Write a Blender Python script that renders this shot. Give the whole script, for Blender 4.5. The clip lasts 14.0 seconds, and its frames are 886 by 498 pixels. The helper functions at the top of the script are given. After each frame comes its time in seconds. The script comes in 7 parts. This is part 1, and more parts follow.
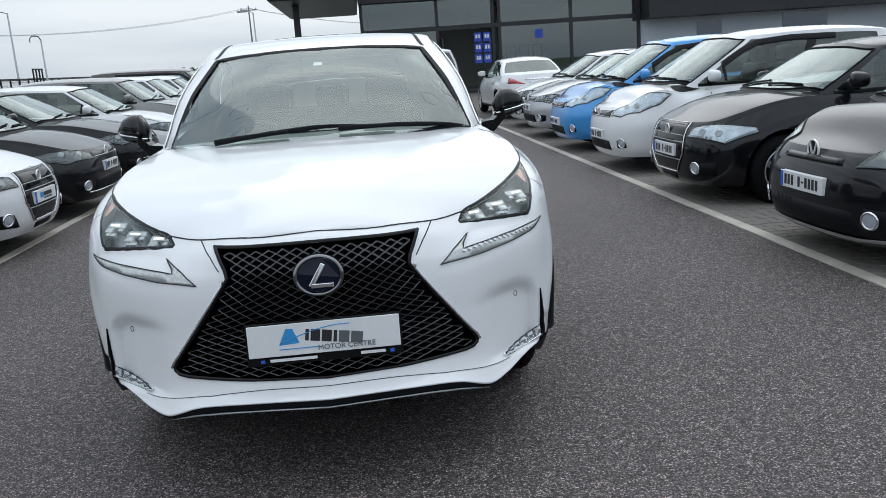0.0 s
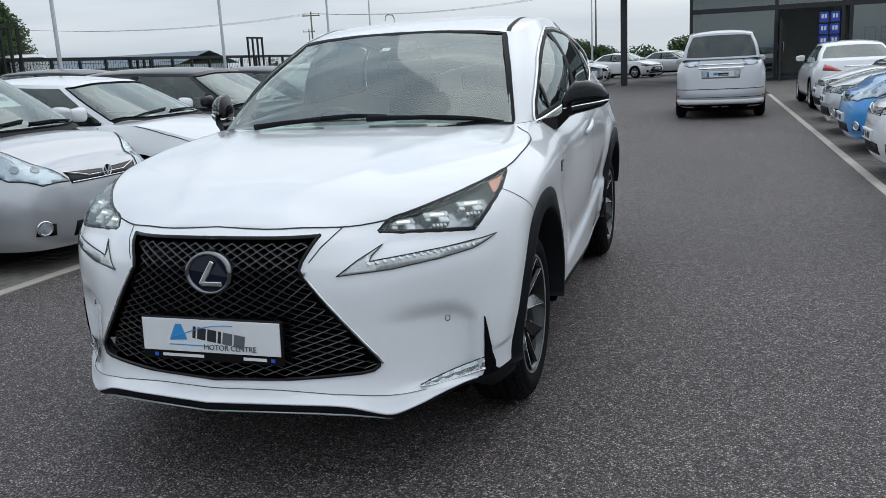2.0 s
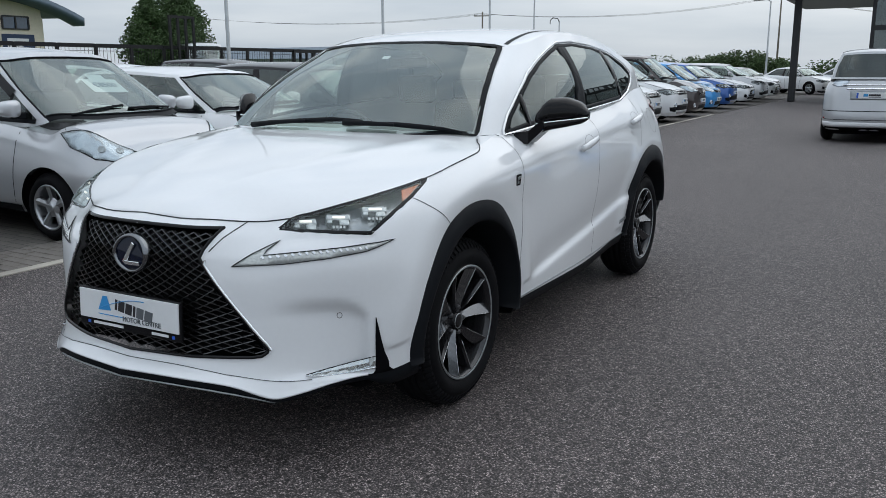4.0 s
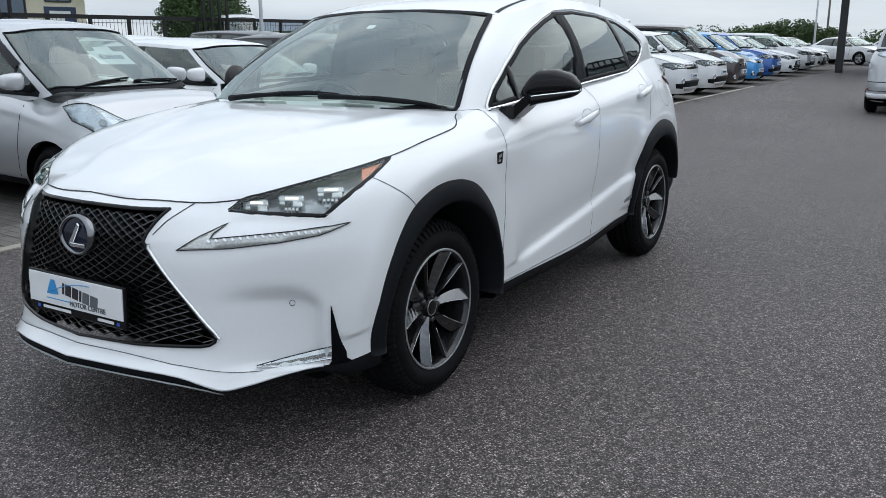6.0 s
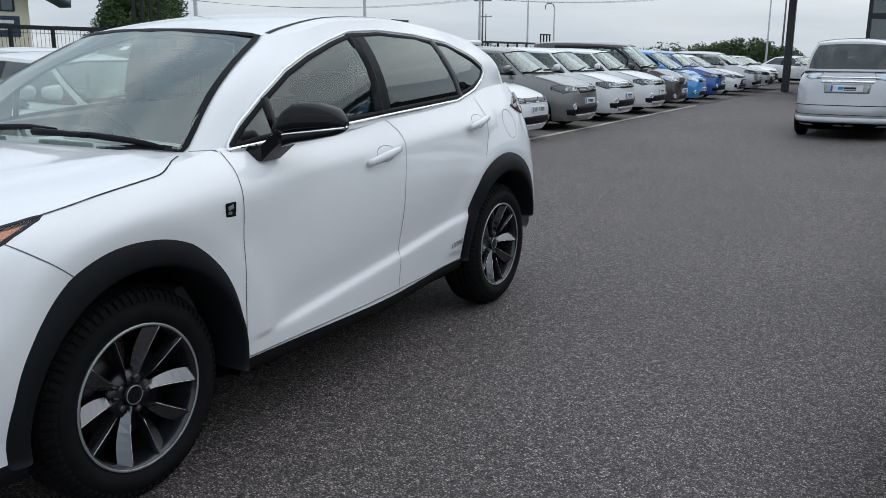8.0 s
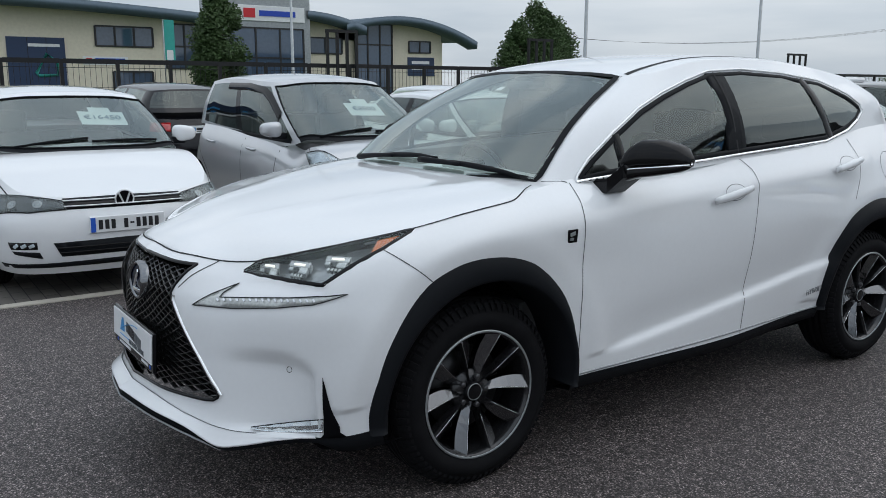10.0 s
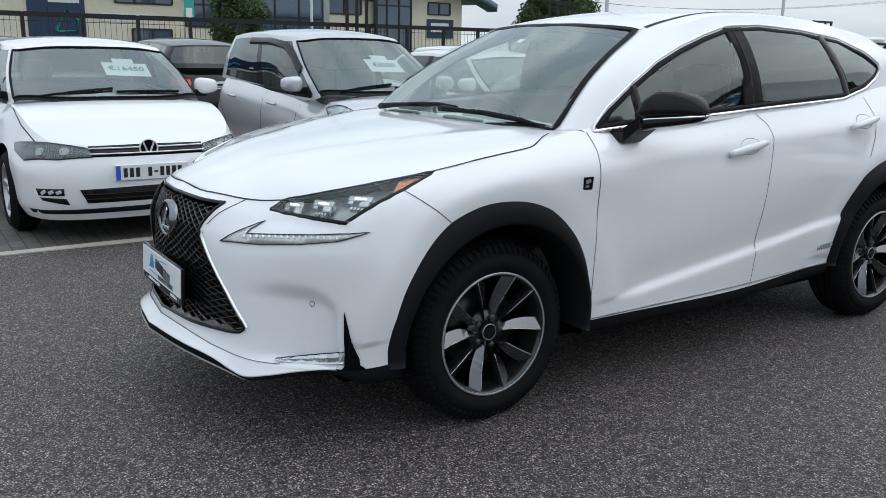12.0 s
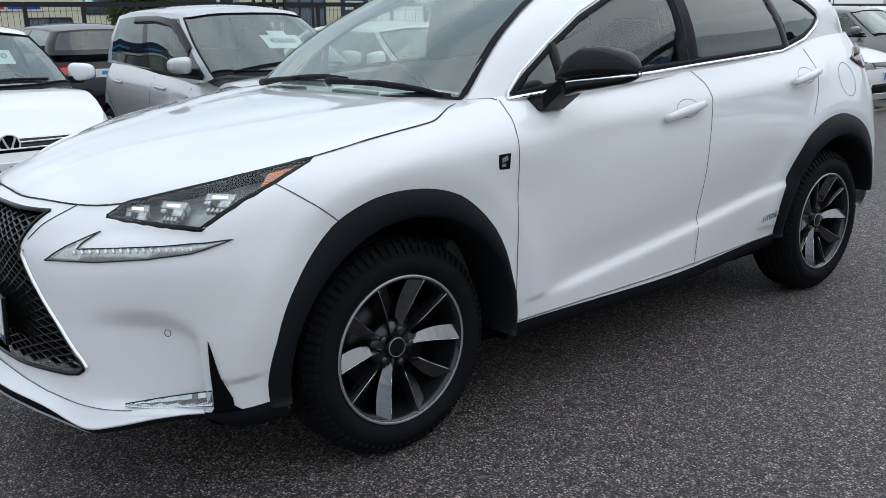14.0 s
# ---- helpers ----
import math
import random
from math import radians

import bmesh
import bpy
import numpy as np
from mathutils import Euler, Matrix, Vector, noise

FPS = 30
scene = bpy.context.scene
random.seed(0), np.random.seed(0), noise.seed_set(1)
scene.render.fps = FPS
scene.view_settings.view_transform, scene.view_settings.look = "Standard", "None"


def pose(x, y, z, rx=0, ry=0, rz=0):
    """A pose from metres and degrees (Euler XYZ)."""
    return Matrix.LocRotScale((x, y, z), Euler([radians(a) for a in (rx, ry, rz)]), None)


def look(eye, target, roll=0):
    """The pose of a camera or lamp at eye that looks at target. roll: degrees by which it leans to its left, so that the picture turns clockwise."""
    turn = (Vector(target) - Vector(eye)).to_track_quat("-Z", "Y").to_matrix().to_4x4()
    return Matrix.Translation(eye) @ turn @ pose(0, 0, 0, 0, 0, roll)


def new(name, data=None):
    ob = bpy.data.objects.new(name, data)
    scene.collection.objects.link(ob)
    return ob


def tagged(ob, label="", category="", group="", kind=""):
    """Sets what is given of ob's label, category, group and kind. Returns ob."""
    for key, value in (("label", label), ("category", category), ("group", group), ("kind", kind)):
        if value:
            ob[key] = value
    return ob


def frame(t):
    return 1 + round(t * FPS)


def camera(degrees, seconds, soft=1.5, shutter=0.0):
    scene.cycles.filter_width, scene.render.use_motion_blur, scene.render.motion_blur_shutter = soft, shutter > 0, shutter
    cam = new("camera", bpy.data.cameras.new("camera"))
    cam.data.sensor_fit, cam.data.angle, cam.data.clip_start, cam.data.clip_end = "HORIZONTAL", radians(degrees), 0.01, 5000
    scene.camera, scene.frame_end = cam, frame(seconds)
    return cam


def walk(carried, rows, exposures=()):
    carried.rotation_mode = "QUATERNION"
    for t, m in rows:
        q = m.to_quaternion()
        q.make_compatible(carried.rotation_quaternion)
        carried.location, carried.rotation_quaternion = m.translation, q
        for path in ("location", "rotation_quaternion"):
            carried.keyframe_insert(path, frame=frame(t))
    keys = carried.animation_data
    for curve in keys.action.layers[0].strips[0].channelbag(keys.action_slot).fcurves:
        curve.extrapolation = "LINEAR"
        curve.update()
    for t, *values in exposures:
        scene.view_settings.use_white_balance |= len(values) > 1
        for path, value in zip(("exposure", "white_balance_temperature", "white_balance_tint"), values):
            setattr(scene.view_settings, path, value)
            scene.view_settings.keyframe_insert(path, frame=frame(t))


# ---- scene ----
cam = camera(55.6, 14.0, soft=0.7)
PATH = [
    (0, (0.19, -3.796, 1.438), (0.357, -1.851, 1.006), -4.0),
    (0.5, (0.573, -3.636, 1.412), (0.54, -1.685, 0.976), -3.6),
    (1, (0.931, -3.573, 1.398), (0.649, -1.641, 0.968), -4.5),
    (1.5, (1.318, -3.541, 1.431), (0.862, -1.642, 0.997), -4.1),
    (2, (1.574, -3.301, 1.397), (0.967, -1.445, 0.965), -2.9),
    (2.5, (1.821, -3.098, 1.426), (1.119, -1.274, 1.0), -1.0),
    (3, (2.118, -2.947, 1.418), (1.26, -1.19, 0.996), -1.0),
    (3.2, (2.212, -2.968, 1.416), (1.332, -1.222, 0.997), -1.0),
    (5.3, (2.661, -3.086, 1.419), (1.619, -1.438, 0.973), 0.7),
    (5.5, (2.674, -3.004, 1.417), (1.639, -1.353, 0.963), 0.2),
    (6, (2.601, -2.727, 1.41), (1.572, -1.082, 0.928), -0.4),
    (6.5, (2.649, -2.503, 1.406), (1.637, -0.853, 0.9), -1.9),
    (7, (2.868, -2.237, 1.428), (1.871, -0.582, 0.912), -2.4),
    (7.5, (2.981, -2.016, 1.432), (2.008, -0.334, 0.955), -2.5),
    (8, (3.005, -1.745, 1.46), (2.039, -0.054, 1.008), 0.3),
    (8.5, (3.117, -1.588, 1.46), (1.862, -0.085, 1.053), -1.2),
    (9, (3.181, -1.571, 1.497), (1.689, -0.286, 1.145), -2.1),
    (9.2, (3.184, -1.617, 1.503), (1.637, -0.391, 1.177), -1.8),
    (11.3, (3.322, -1.889, 1.414), (1.676, -0.844, 0.965), 0.3),
    (11.5, (3.322, -1.887, 1.413), (1.681, -0.838, 0.957), 0.4),
    (12, (3.322, -1.882, 1.416), (1.703, -0.8, 0.96), 1.0),
    (12.5, (3.284, -1.863, 1.406), (1.685, -0.754, 0.942), 1.1),
    (13, (3.226, -1.795, 1.396), (1.645, -0.667, 0.92), 1.0),
    (13.5, (3.093, -1.617, 1.377), (1.527, -0.471, 0.893), -0.0),
    (14, (2.924, -1.464, 1.347), (1.411, -0.257, 0.842), -1.3),
]
walk(cam, [(t, look(eye, target, roll)) for t, eye, target, roll in PATH], exposures=[(0, 0.08), (1.5, 0.02), (2.5, -0.09), (3.2, -0.17), (5.5, 0.13), (6.5, 0.15), (7.5, 0.08), (8.2, -0.07), (9, -0.25), (9.2, -0.25), (11.3, 0.14), (12.5, 0.13), (14, 0.12)])

from mathutils.bvhtree import BVHTree
from mathutils.geometry import delaunay_2d_cdt

# ---- world and sun: high overcast ----
SUN_EL, SUN_AZ = 50, 28
world = bpy.data.worlds.new("overcast_sky")
scene.world = world
world.use_nodes = True
wt = world.node_tree
wt.nodes.clear()


def link(tree, a, b):
    tree.links.new(a, b)


w_out = wt.nodes.new("ShaderNodeOutputWorld")
w_bg = wt.nodes.new("ShaderNodeBackground")
w_sky = wt.nodes.new("ShaderNodeTexSky")
w_sky.sky_type, w_sky.sun_disc = "NISHITA", False
w_sky.sun_elevation, w_sky.sun_rotation = radians(SUN_EL), radians(SUN_AZ)
w_co = wt.nodes.new("ShaderNodeTexCoord")
w_map = wt.nodes.new("ShaderNodeMapping")
w_map.inputs["Scale"].default_value = (1.0, 1.0, 7.0)
w_noise = wt.nodes.new("ShaderNodeTexNoise")
w_noise.inputs["Scale"].default_value, w_noise.inputs["Detail"].default_value = 1.6, 7
w_ramp = wt.nodes.new("ShaderNodeValToRGB")
w_ramp.color_ramp.elements[0].position, w_ramp.color_ramp.elements[0].color = 0.36, (4.1, 4.85, 5.7, 1)
w_ramp.color_ramp.elements[1].position, w_ramp.color_ramp.elements[1].color = 0.66, (7.0, 7.5, 8.0, 1)
w_sep = wt.nodes.new("ShaderNodeSeparateXYZ")
w_up = wt.nodes.new("ShaderNodeMapRange")
w_up.inputs["From Min"].default_value, w_up.inputs["From Max"].default_value = 0.0, 1.0
w_up.inputs["To Min"].default_value, w_up.inputs["To Max"].default_value = 1.0, 2.0
w_mul = wt.nodes.new("ShaderNodeMix")
w_mul.data_type, w_mul.blend_type = "RGBA", "MULTIPLY"
w_mul.inputs["Factor"].default_value = 1.0
w_mix = wt.nodes.new("ShaderNodeMix")
w_mix.data_type = "RGBA"
w_mix.inputs["Factor"].default_value = 0.93
link(wt, w_co.outputs["Generated"], w_map.inputs["Vector"])
link(wt, w_map.outputs["Vector"], w_noise.inputs["Vector"])
link(wt, w_noise.outputs["Fac"], w_ramp.inputs["Fac"])
link(wt, w_co.outputs["Generated"], w_sep.inputs["Vector"])
link(wt, w_sep.outputs["Z"], w_up.inputs["Value"])
link(wt, w_ramp.outputs["Color"], w_mul.inputs["A"])
link(wt, w_up.outputs["Result"], w_mul.inputs["B"])
link(wt, w_sky.outputs["Color"], w_mix.inputs["A"])
link(wt, w_mul.outputs["Result"], w_mix.inputs["B"])
link(wt, w_mix.outputs["Result"], w_bg.inputs["Color"])
w_bg.inputs["Strength"].default_value = 0.108
link(wt, w_bg.outputs["Background"], w_out.inputs["Surface"])

sun = new("sun", bpy.data.lights.new("sun", "SUN"))
sun.data.energy, sun.data.angle, sun.data.color = 0.70, radians(75), (1.0, 0.97, 0.93)
sun.matrix_world = pose(0, 0, 30, 90 - SUN_EL, 0, 180 - SUN_AZ)


# ---- materials ----
def mat(name, color, rough=0.6, metal=0.0, coat=0.0, var=0.15, scale=6.0, bump=0.0, bscale=60.0, spec=0.5, wear=0.0):
    """A procedural surface: colour broken by noise at two scales, roughness variation, fine relief."""
    m = bpy.data.materials.new(name)
    m.use_nodes = True
    t = m.node_tree
    p = t.nodes["Principled BSDF"]
    co = t.nodes.new("ShaderNodeTexCoord")
    n1 = t.nodes.new("ShaderNodeTexNoise")
    n1.inputs["Scale"].default_value, n1.inputs["Detail"].default_value = scale, 5
    n2 = t.nodes.new("ShaderNodeTexNoise")
    n2.inputs["Scale"].default_value, n2.inputs["Detail"].default_value = bscale, 3
    add = t.nodes.new("ShaderNodeMath")
    add.operation = "MULTIPLY_ADD"
    add.inputs[1].default_value = 0.35
    link(t, co.outputs["Object"], n1.inputs["Vector"])
    link(t, co.outputs["Object"], n2.inputs["Vector"])
    link(t, n2.outputs["Fac"], add.inputs[0])
    link(t, n1.outputs["Fac"], add.inputs[2])
    r = t.nodes.new("ShaderNodeValToRGB")
    lo, hi = [max(c * (1 - var), 0) for c in color], [min(c * (1 + var), 1) for c in color]
    r.color_ramp.elements[0].position, r.color_ramp.elements[0].color = 0.4, (*lo, 1)
    r.color_ramp.elements[1].position, r.color_ramp.elements[1].color = 0.95, (*hi, 1)
    link(t, add.outputs[0], r.inputs["Fac"])
    link(t, r.outputs["Color"], p.inputs["Base Color"])
    rr = t.nodes.new("ShaderNodeMapRange")
    rr.inputs["To Min"].default_value, rr.inputs["To Max"].default_value = rough * (1 - wear), min(1, rough * (1 + wear))
    link(t, n1.outputs["Fac"], rr.inputs["Value"])
    link(t, rr.outputs["Result"], p.inputs["Roughness"])
    p.inputs["Metallic"].default_value = metal
    p.inputs["Specular IOR Level"].default_value = spec
    p.inputs["Coat Weight"].default_value, p.inputs["Coat Roughness"].default_value = coat, 0.03
    if bump:
        b = t.nodes.new("ShaderNodeBump")
        b.inputs["Strength"].default_value, b.inputs["Distance"].default_value = bump, 0.01
        link(t, n2.outputs["Fac"], b.inputs["Height"])
        link(t, b.outputs["Normal"], p.inputs["Normal"])
    return m


def glass(name, tint, r0=0.05):
    """Thin pane: tinted see-through, mirror gloss that grows towards grazing views."""
    m = bpy.data.materials.new(name)
    m.use_nodes = True
    t = m.node_tree
    t.nodes.clear()
    o, mx = t.nodes.new("ShaderNodeOutputMaterial"), t.nodes.new("ShaderNodeMixShader")
    f, tr, g = t.nodes.new("ShaderNodeLayerWeight"), t.nodes.new("ShaderNodeBsdfTransparent"), t.nodes.new("ShaderNodeBsdfGlossy")
    f.inputs["Blend"].default_value = 0.5
    pw, mr = t.nodes.new("ShaderNodeMath"), t.nodes.new("ShaderNodeMapRange")
    pw.operation = "POWER"
    pw.inputs[1].default_value = 4.0
    mr.inputs["To Min"].default_value, mr.inputs["To Max"].default_value = r0, 1.0
    link(t, f.outputs["Facing"], pw.inputs[0])
    link(t, pw.outputs[0], mr.inputs["Value"])
    tr.inputs["Color"].default_value = (*tint, 1)
    g.inputs["Roughness"].default_value = 0.01
    g.inputs["Color"].default_value = (0.92, 1.0, 0.98, 1)
    link(t, mr.outputs["Result"], mx.inputs[0])
    link(t, tr.outputs[0], mx.inputs[1])
    link(t, g.outputs[0], mx.inputs[2])
    link(t, mx.outputs[0], o.inputs["Surface"])
    return m


def glow(name, color, strength):
    m = bpy.data.materials.new(name)
    m.use_nodes = True
    p = m.node_tree.nodes["Principled BSDF"]
    p.inputs["Base Color"].default_value = (*color, 1)
    p.inputs["Emission Color"].default_value, p.inputs["Emission Strength"].default_value = (*color, 1), strength
    return m


def stone_mat(name, dark, light, cell, coarse=0.5, bump=0.6, rough=0.85):
    """Chippings in binder: cells of random grey, darker joints, large stains."""
    m = bpy.data.materials.new(name)
    m.use_nodes = True
    t = m.node_tree
    p = t.nodes["Principled BSDF"]
    co = t.nodes.new("ShaderNodeTexCoord")
    v = t.nodes.new("ShaderNodeTexVoronoi")
    v.inputs["Scale"].default_value = cell
    v2 = t.nodes.new("ShaderNodeTexVoronoi")
    v2.inputs["Scale"].default_value = cell * 0.42
    big = t.nodes.new("ShaderNodeTexNoise")
    big.inputs["Scale"].default_value, big.inputs["Detail"].default_value = coarse, 6
    for n in (v, v2, big):
        link(t, co.outputs["Object"], n.inputs["Vector"])
    sep = t.nodes.new("ShaderNodeSeparateColor")
    link(t, v.outputs["Color"], sep.inputs["Color"])
    r = t.nodes.new("ShaderNodeValToRGB")
    r.color_ramp.elements[0].position, r.color_ramp.elements[0].color = 0.25, (*dark, 1)
    r.color_ramp.elements[1].position, r.color_ramp.elements[1].color = 1.0, (*light, 1)
    e = r.color_ramp.elements.new(0.8)
    e.color = (*[0.56 * a + 0.44 * b for a, b in zip(dark, light)], 1)
    link(t, sep.outputs["Red"], r.inputs["Fac"])
    joint = t.nodes.new("ShaderNodeMapRange")
    joint.inputs["From Min"].default_value, joint.inputs["From Max"].default_value = 0.22, 0.62
    joint.inputs["To Min"].default_value, joint.inputs["To Max"].default_value = 1.0, 0.20
    link(t, v.outputs["Distance"], joint.inputs["Value"])
    stain = t.nodes.new("ShaderNodeMapRange")
    stain.inputs["From Min"].default_value, stain.inputs["From Max"].default_value = 0.3, 0.7
    stain.inputs["To Min"].default_value, stain.inputs["To Max"].default_value = 0.87, 1.13
    link(t, big.outputs["Fac"], stain.inputs["Value"])
    # clumps of chippings and bare binder, a few centimetres across
    clump = t.nodes.new("ShaderNodeTexNoise")
    clump.inputs["Scale"].default_value, clump.inputs["Detail"].default_value, clump.inputs["Roughness"].default_value = cell * 0.16, 5, 0.75
    link(t, co.outputs["Object"], clump.inputs["Vector"])
    patchy = t.nodes.new("ShaderNodeMapRange")
    patchy.inputs["From Min"].default_value, patchy.inputs["From Max"].default_value = 0.34, 0.66
    patchy.inputs["To Min"].default_value, patchy.inputs["To Max"].default_value = 0.45, 1.50
    link(t, clump.outputs["Fac"], patchy.inputs["Value"])
    grain = t.nodes.new("ShaderNodeMath")
    grain.operation = "MULTIPLY"
    link(t, joint.outputs[0], grain.inputs[0])
    link(t, patchy.outputs[0], grain.inputs[1])
    f = t.nodes.new("ShaderNodeMath")
    f.operation = "MULTIPLY"
    link(t, grain.outputs[0], f.inputs[0])
    link(t, stain.outputs[0], f.inputs[1])
    mx = t.nodes.new("ShaderNodeMix")
    mx.data_type, mx.blend_type = "RGBA", "MULTIPLY"
    mx.inputs["Factor"].default_value = 1.0
    link(t, r.outputs["Color"], mx.inputs["A"])
    link(t, f.outputs[0], mx.inputs["B"])
    link(t, mx.outputs["Result"], p.inputs["Base Color"])
    p.inputs["Roughness"].default_value = rough
    p.inputs["Specular IOR Level"].default_value = 0.55
    s = t.nodes.new("ShaderNodeMath")
    s.operation = "ADD"
    link(t, v.outputs["Distance"], s.inputs[0])
    link(t, v2.outputs["Distance"], s.inputs[1])
    b = t.nodes.new("ShaderNodeBump")
    b.invert = True
    b.inputs["Strength"].default_value, b.inputs["Distance"].default_value = bump, 0.006
    link(t, s.outputs[0], b.inputs["Height"])
    link(t, b.outputs["Normal"], p.inputs["Normal"])
    return m


def brick_mat(name, a, b, joint):
    """Small rectangular pavers, worn and stained, with sanded joints."""
    m = bpy.data.materials.new(name)
    m.use_nodes = True
    t = m.node_tree
    p = t.nodes["Principled BSDF"]
    co = t.nodes.new("ShaderNodeTexCoord")
    br = t.nodes.new("ShaderNodeTexBrick")
    for k, v in (("Scale", 1.0), ("Brick Width", 0.2), ("Row Height", 0.1), ("Mortar Size", 0.004), ("Bias", 0.0)):
        br.inputs[k].default_value = v
    for k, v in (("Color1", a), ("Color2", b), ("Mortar", joint)):
        br.inputs[k].default_value = (*v, 1)
    big = t.nodes.new("ShaderNodeTexNoise")
    big.inputs["Scale"].default_value, big.inputs["Detail"].default_value = 0.9, 8
    mx = t.nodes.new("ShaderNodeMix")
    mx.data_type, mx.blend_type = "RGBA", "MULTIPLY"
    mx.inputs["Factor"].default_value = 0.6
    link(t, co.outputs["Object"], br.inputs["Vector"])
    link(t, co.outputs["Object"], big.inputs["Vector"])
    link(t, br.outputs["Color"], mx.inputs["A"])
    link(t, big.outputs["Fac"], mx.inputs["B"])
    link(t, mx.outputs["Result"], p.inputs["Base Color"])
    p.inputs["Roughness"].default_value = 0.85
    bp = t.nodes.new("ShaderNodeBump")
    bp.invert = True
    bp.inputs["Strength"].default_value, bp.inputs["Distance"].default_value = 0.6, 0.006
    link(t, br.outputs["Fac"], bp.inputs["Height"])
    link(t, bp.outputs["Normal"], p.inputs["Normal"])
    return m


def paint(name, color, metal=0.0, rough=0.3):
    return mat(name, color, rough, metal, coat=1.0, var=0.03, scale=1.2, wear=0.15, spec=0.1 if metal == 0 else 0.5)


WHITE = paint("white_paint", (0.745, 0.755, 0.77))
SILVER = paint("silver_paint", (0.50, 0.51, 0.53), 0.40)
GREY = paint("grey_paint", (0.17, 0.17, 0.165), 0.4)
BLACK = mat("black_paint", (0.006, 0.006, 0.008), 0.3, coat=0.7, var=0.05, scale=1.2, wear=0.15, spec=0.05)
BLUE = paint("blue_paint", (0.040, 0.29, 0.68), 0.1)
NAVY = paint("royal_blue_paint", (0.02, 0.10, 0.36), 0.25)
PLUM = paint("dark_brown_paint", (0.045, 0.035, 0.035), 0.3)
GLOSS = mat("gloss_black", (0.006, 0.006, 0.007), 0.07, coat=0.2, var=0.05, spec=0.12)
CLAD = mat("black_plastic", (0.008, 0.009, 0.011), 0.5, spec=0.09, var=0.12, bump=0.08, bscale=400, wear=0.1)
RUBBER = mat("tyre_rubber", (0.008, 0.008, 0.009), 0.7, spec=0.07, var=0.25, scale=14, bump=0.1, bscale=200)
# near black; also puts deep shade into the sheets behind grille and spokes
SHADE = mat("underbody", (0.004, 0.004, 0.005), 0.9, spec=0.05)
HAIRLINE = mat("hairline_gap", (0.09, 0.095, 0.10), 0.8)
SEAM = mat("panel_gap", (0.015, 0.016, 0.018), 0.8)
CHROME = mat("chrome", (0.75, 0.76, 0.78), 0.08, 1.0, var=0.04)
MACHINED = mat("machined_alloy", (0.62, 0.63, 0.65), 0.22, 1.0, var=0.06, bscale=150)
DISC = mat("brake_disc_steel", (0.05, 0.05, 0.052), 0.4, 0.8, var=0.2, scale=20)
BADGE = mat("badge_metal", (0.78, 0.79, 0.80), 0.18, 0.35, coat=0.5, var=0.04)
FACET = mat("faceted_reflector", (0.50, 0.515, 0.51), 0.10, 0.55, coat=1.0, var=0.45, scale=60, bump=0.5, bscale=55)
DARKLAMP = mat("dark_lamp_housing", (0.10, 0.105, 0.11), 0.2, 0.5, var=0.6, scale=22, bump=0.3, bscale=40)
PALELAMP = mat("clear_lamp_housing", (0.52, 0.58, 0.64), 0.2, 0.4, coat=1.0, var=0.30, scale=12, bump=0.12, bscale=30)
DARKALLOY = mat("dark_alloy", (0.022, 0.022, 0.024), 0.25, 0.5, coat=0.4, var=0.08)
SPOKEFACE = mat("polished_grey_alloy", (0.15, 0.153, 0.16), 0.16, 1.0, var=0.05)
BADGENAVY = mat("navy_gloss_badge", (0.004, 0.007, 0.020), 0.10, spec=0.2, coat=0.15, var=0.1)
BADGERING = mat("smoked_chrome", (0.20, 0.205, 0.215), 0.12, 1.0, var=0.05)
DARKNUT = mat("dark_wheel_nut", (0.10, 0.10, 0.105), 0.3, 0.8, var=0.1)
ALLOY = mat("silver_alloy", (0.45, 0.46, 0.48), 0.3, 0.8, var=0.06)
SCREEN = glass("windscreen_glass", (0.82, 0.89, 0.85), 0.145)
CLEAR = glass("side_glass", (0.62, 0.69, 0.63), 0.08)
TINT = glass("privacy_glass", (0.05, 0.053, 0.055), 0.085)
LENS = glass("lamp_lens", (0.90, 0.92, 0.92), 0.045)
LAMPBODY = mat("lamp_housing", (0.36, 0.37, 0.38), 0.2, 0.5, var=0.45, scale=25, bump=0.3, bscale=45)
AMBER = mat("amber_reflector", (0.55, 0.12, 0.015), 0.2, coat=1.0, var=0.2, scale=60)
SMOKED = mat("smoked_red_lens", (0.06, 0.004, 0.005), 0.1, coat=0.6, var=0.5, scale=30)
REDLENS = mat("red_lens", (0.38, 0.012, 0.014), 0.12, coat=1.0, var=0.15, scale=40)
LED = glow("led_white", (1.0, 0.97, 0.86), 0.65)
DRL = mat("drl_lens", (0.45, 0.47, 0.46), 0.18, 0.25, coat=1.0, var=0.2, scale=120)
LATTICE = mat("grille_lattice", (0.10, 0.101, 0.105), 0.2, 0.9, coat=0.25, var=0.1)
TRIM = mat("interior_trim", (0.045, 0.046, 0.048), 0.7, var=0.2, bump=0.1, bscale=250)
LEATHER = mat("black_leather", (0.05, 0.05, 0.052), 0.5, var=0.2, bump=0.1, bscale=180)
PLATE = mat("plate_white", (0.72, 0.73, 0.74), 0.4, var=0.05)
PLATEBLUE = mat("plate_blue", (0.02, 0.10, 0.50), 0.4, var=0.05)
INK = mat("black_ink", (0.015, 0.015, 0.018), 0.5, var=0.05)
GREYINK = mat("grey_ink", (0.10, 0.11, 0.12), 0.5, var=0.05)
CYANINK = mat("cyan_ink", (0.03, 0.27, 0.60), 0.4, var=0.1)
PAPER = mat("price_card", (0.52, 0.57, 0.57), 0.6, var=0.04)
CARDINK = mat("price_ink", (0.12, 0.17, 0.22), 0.6, var=0.05)
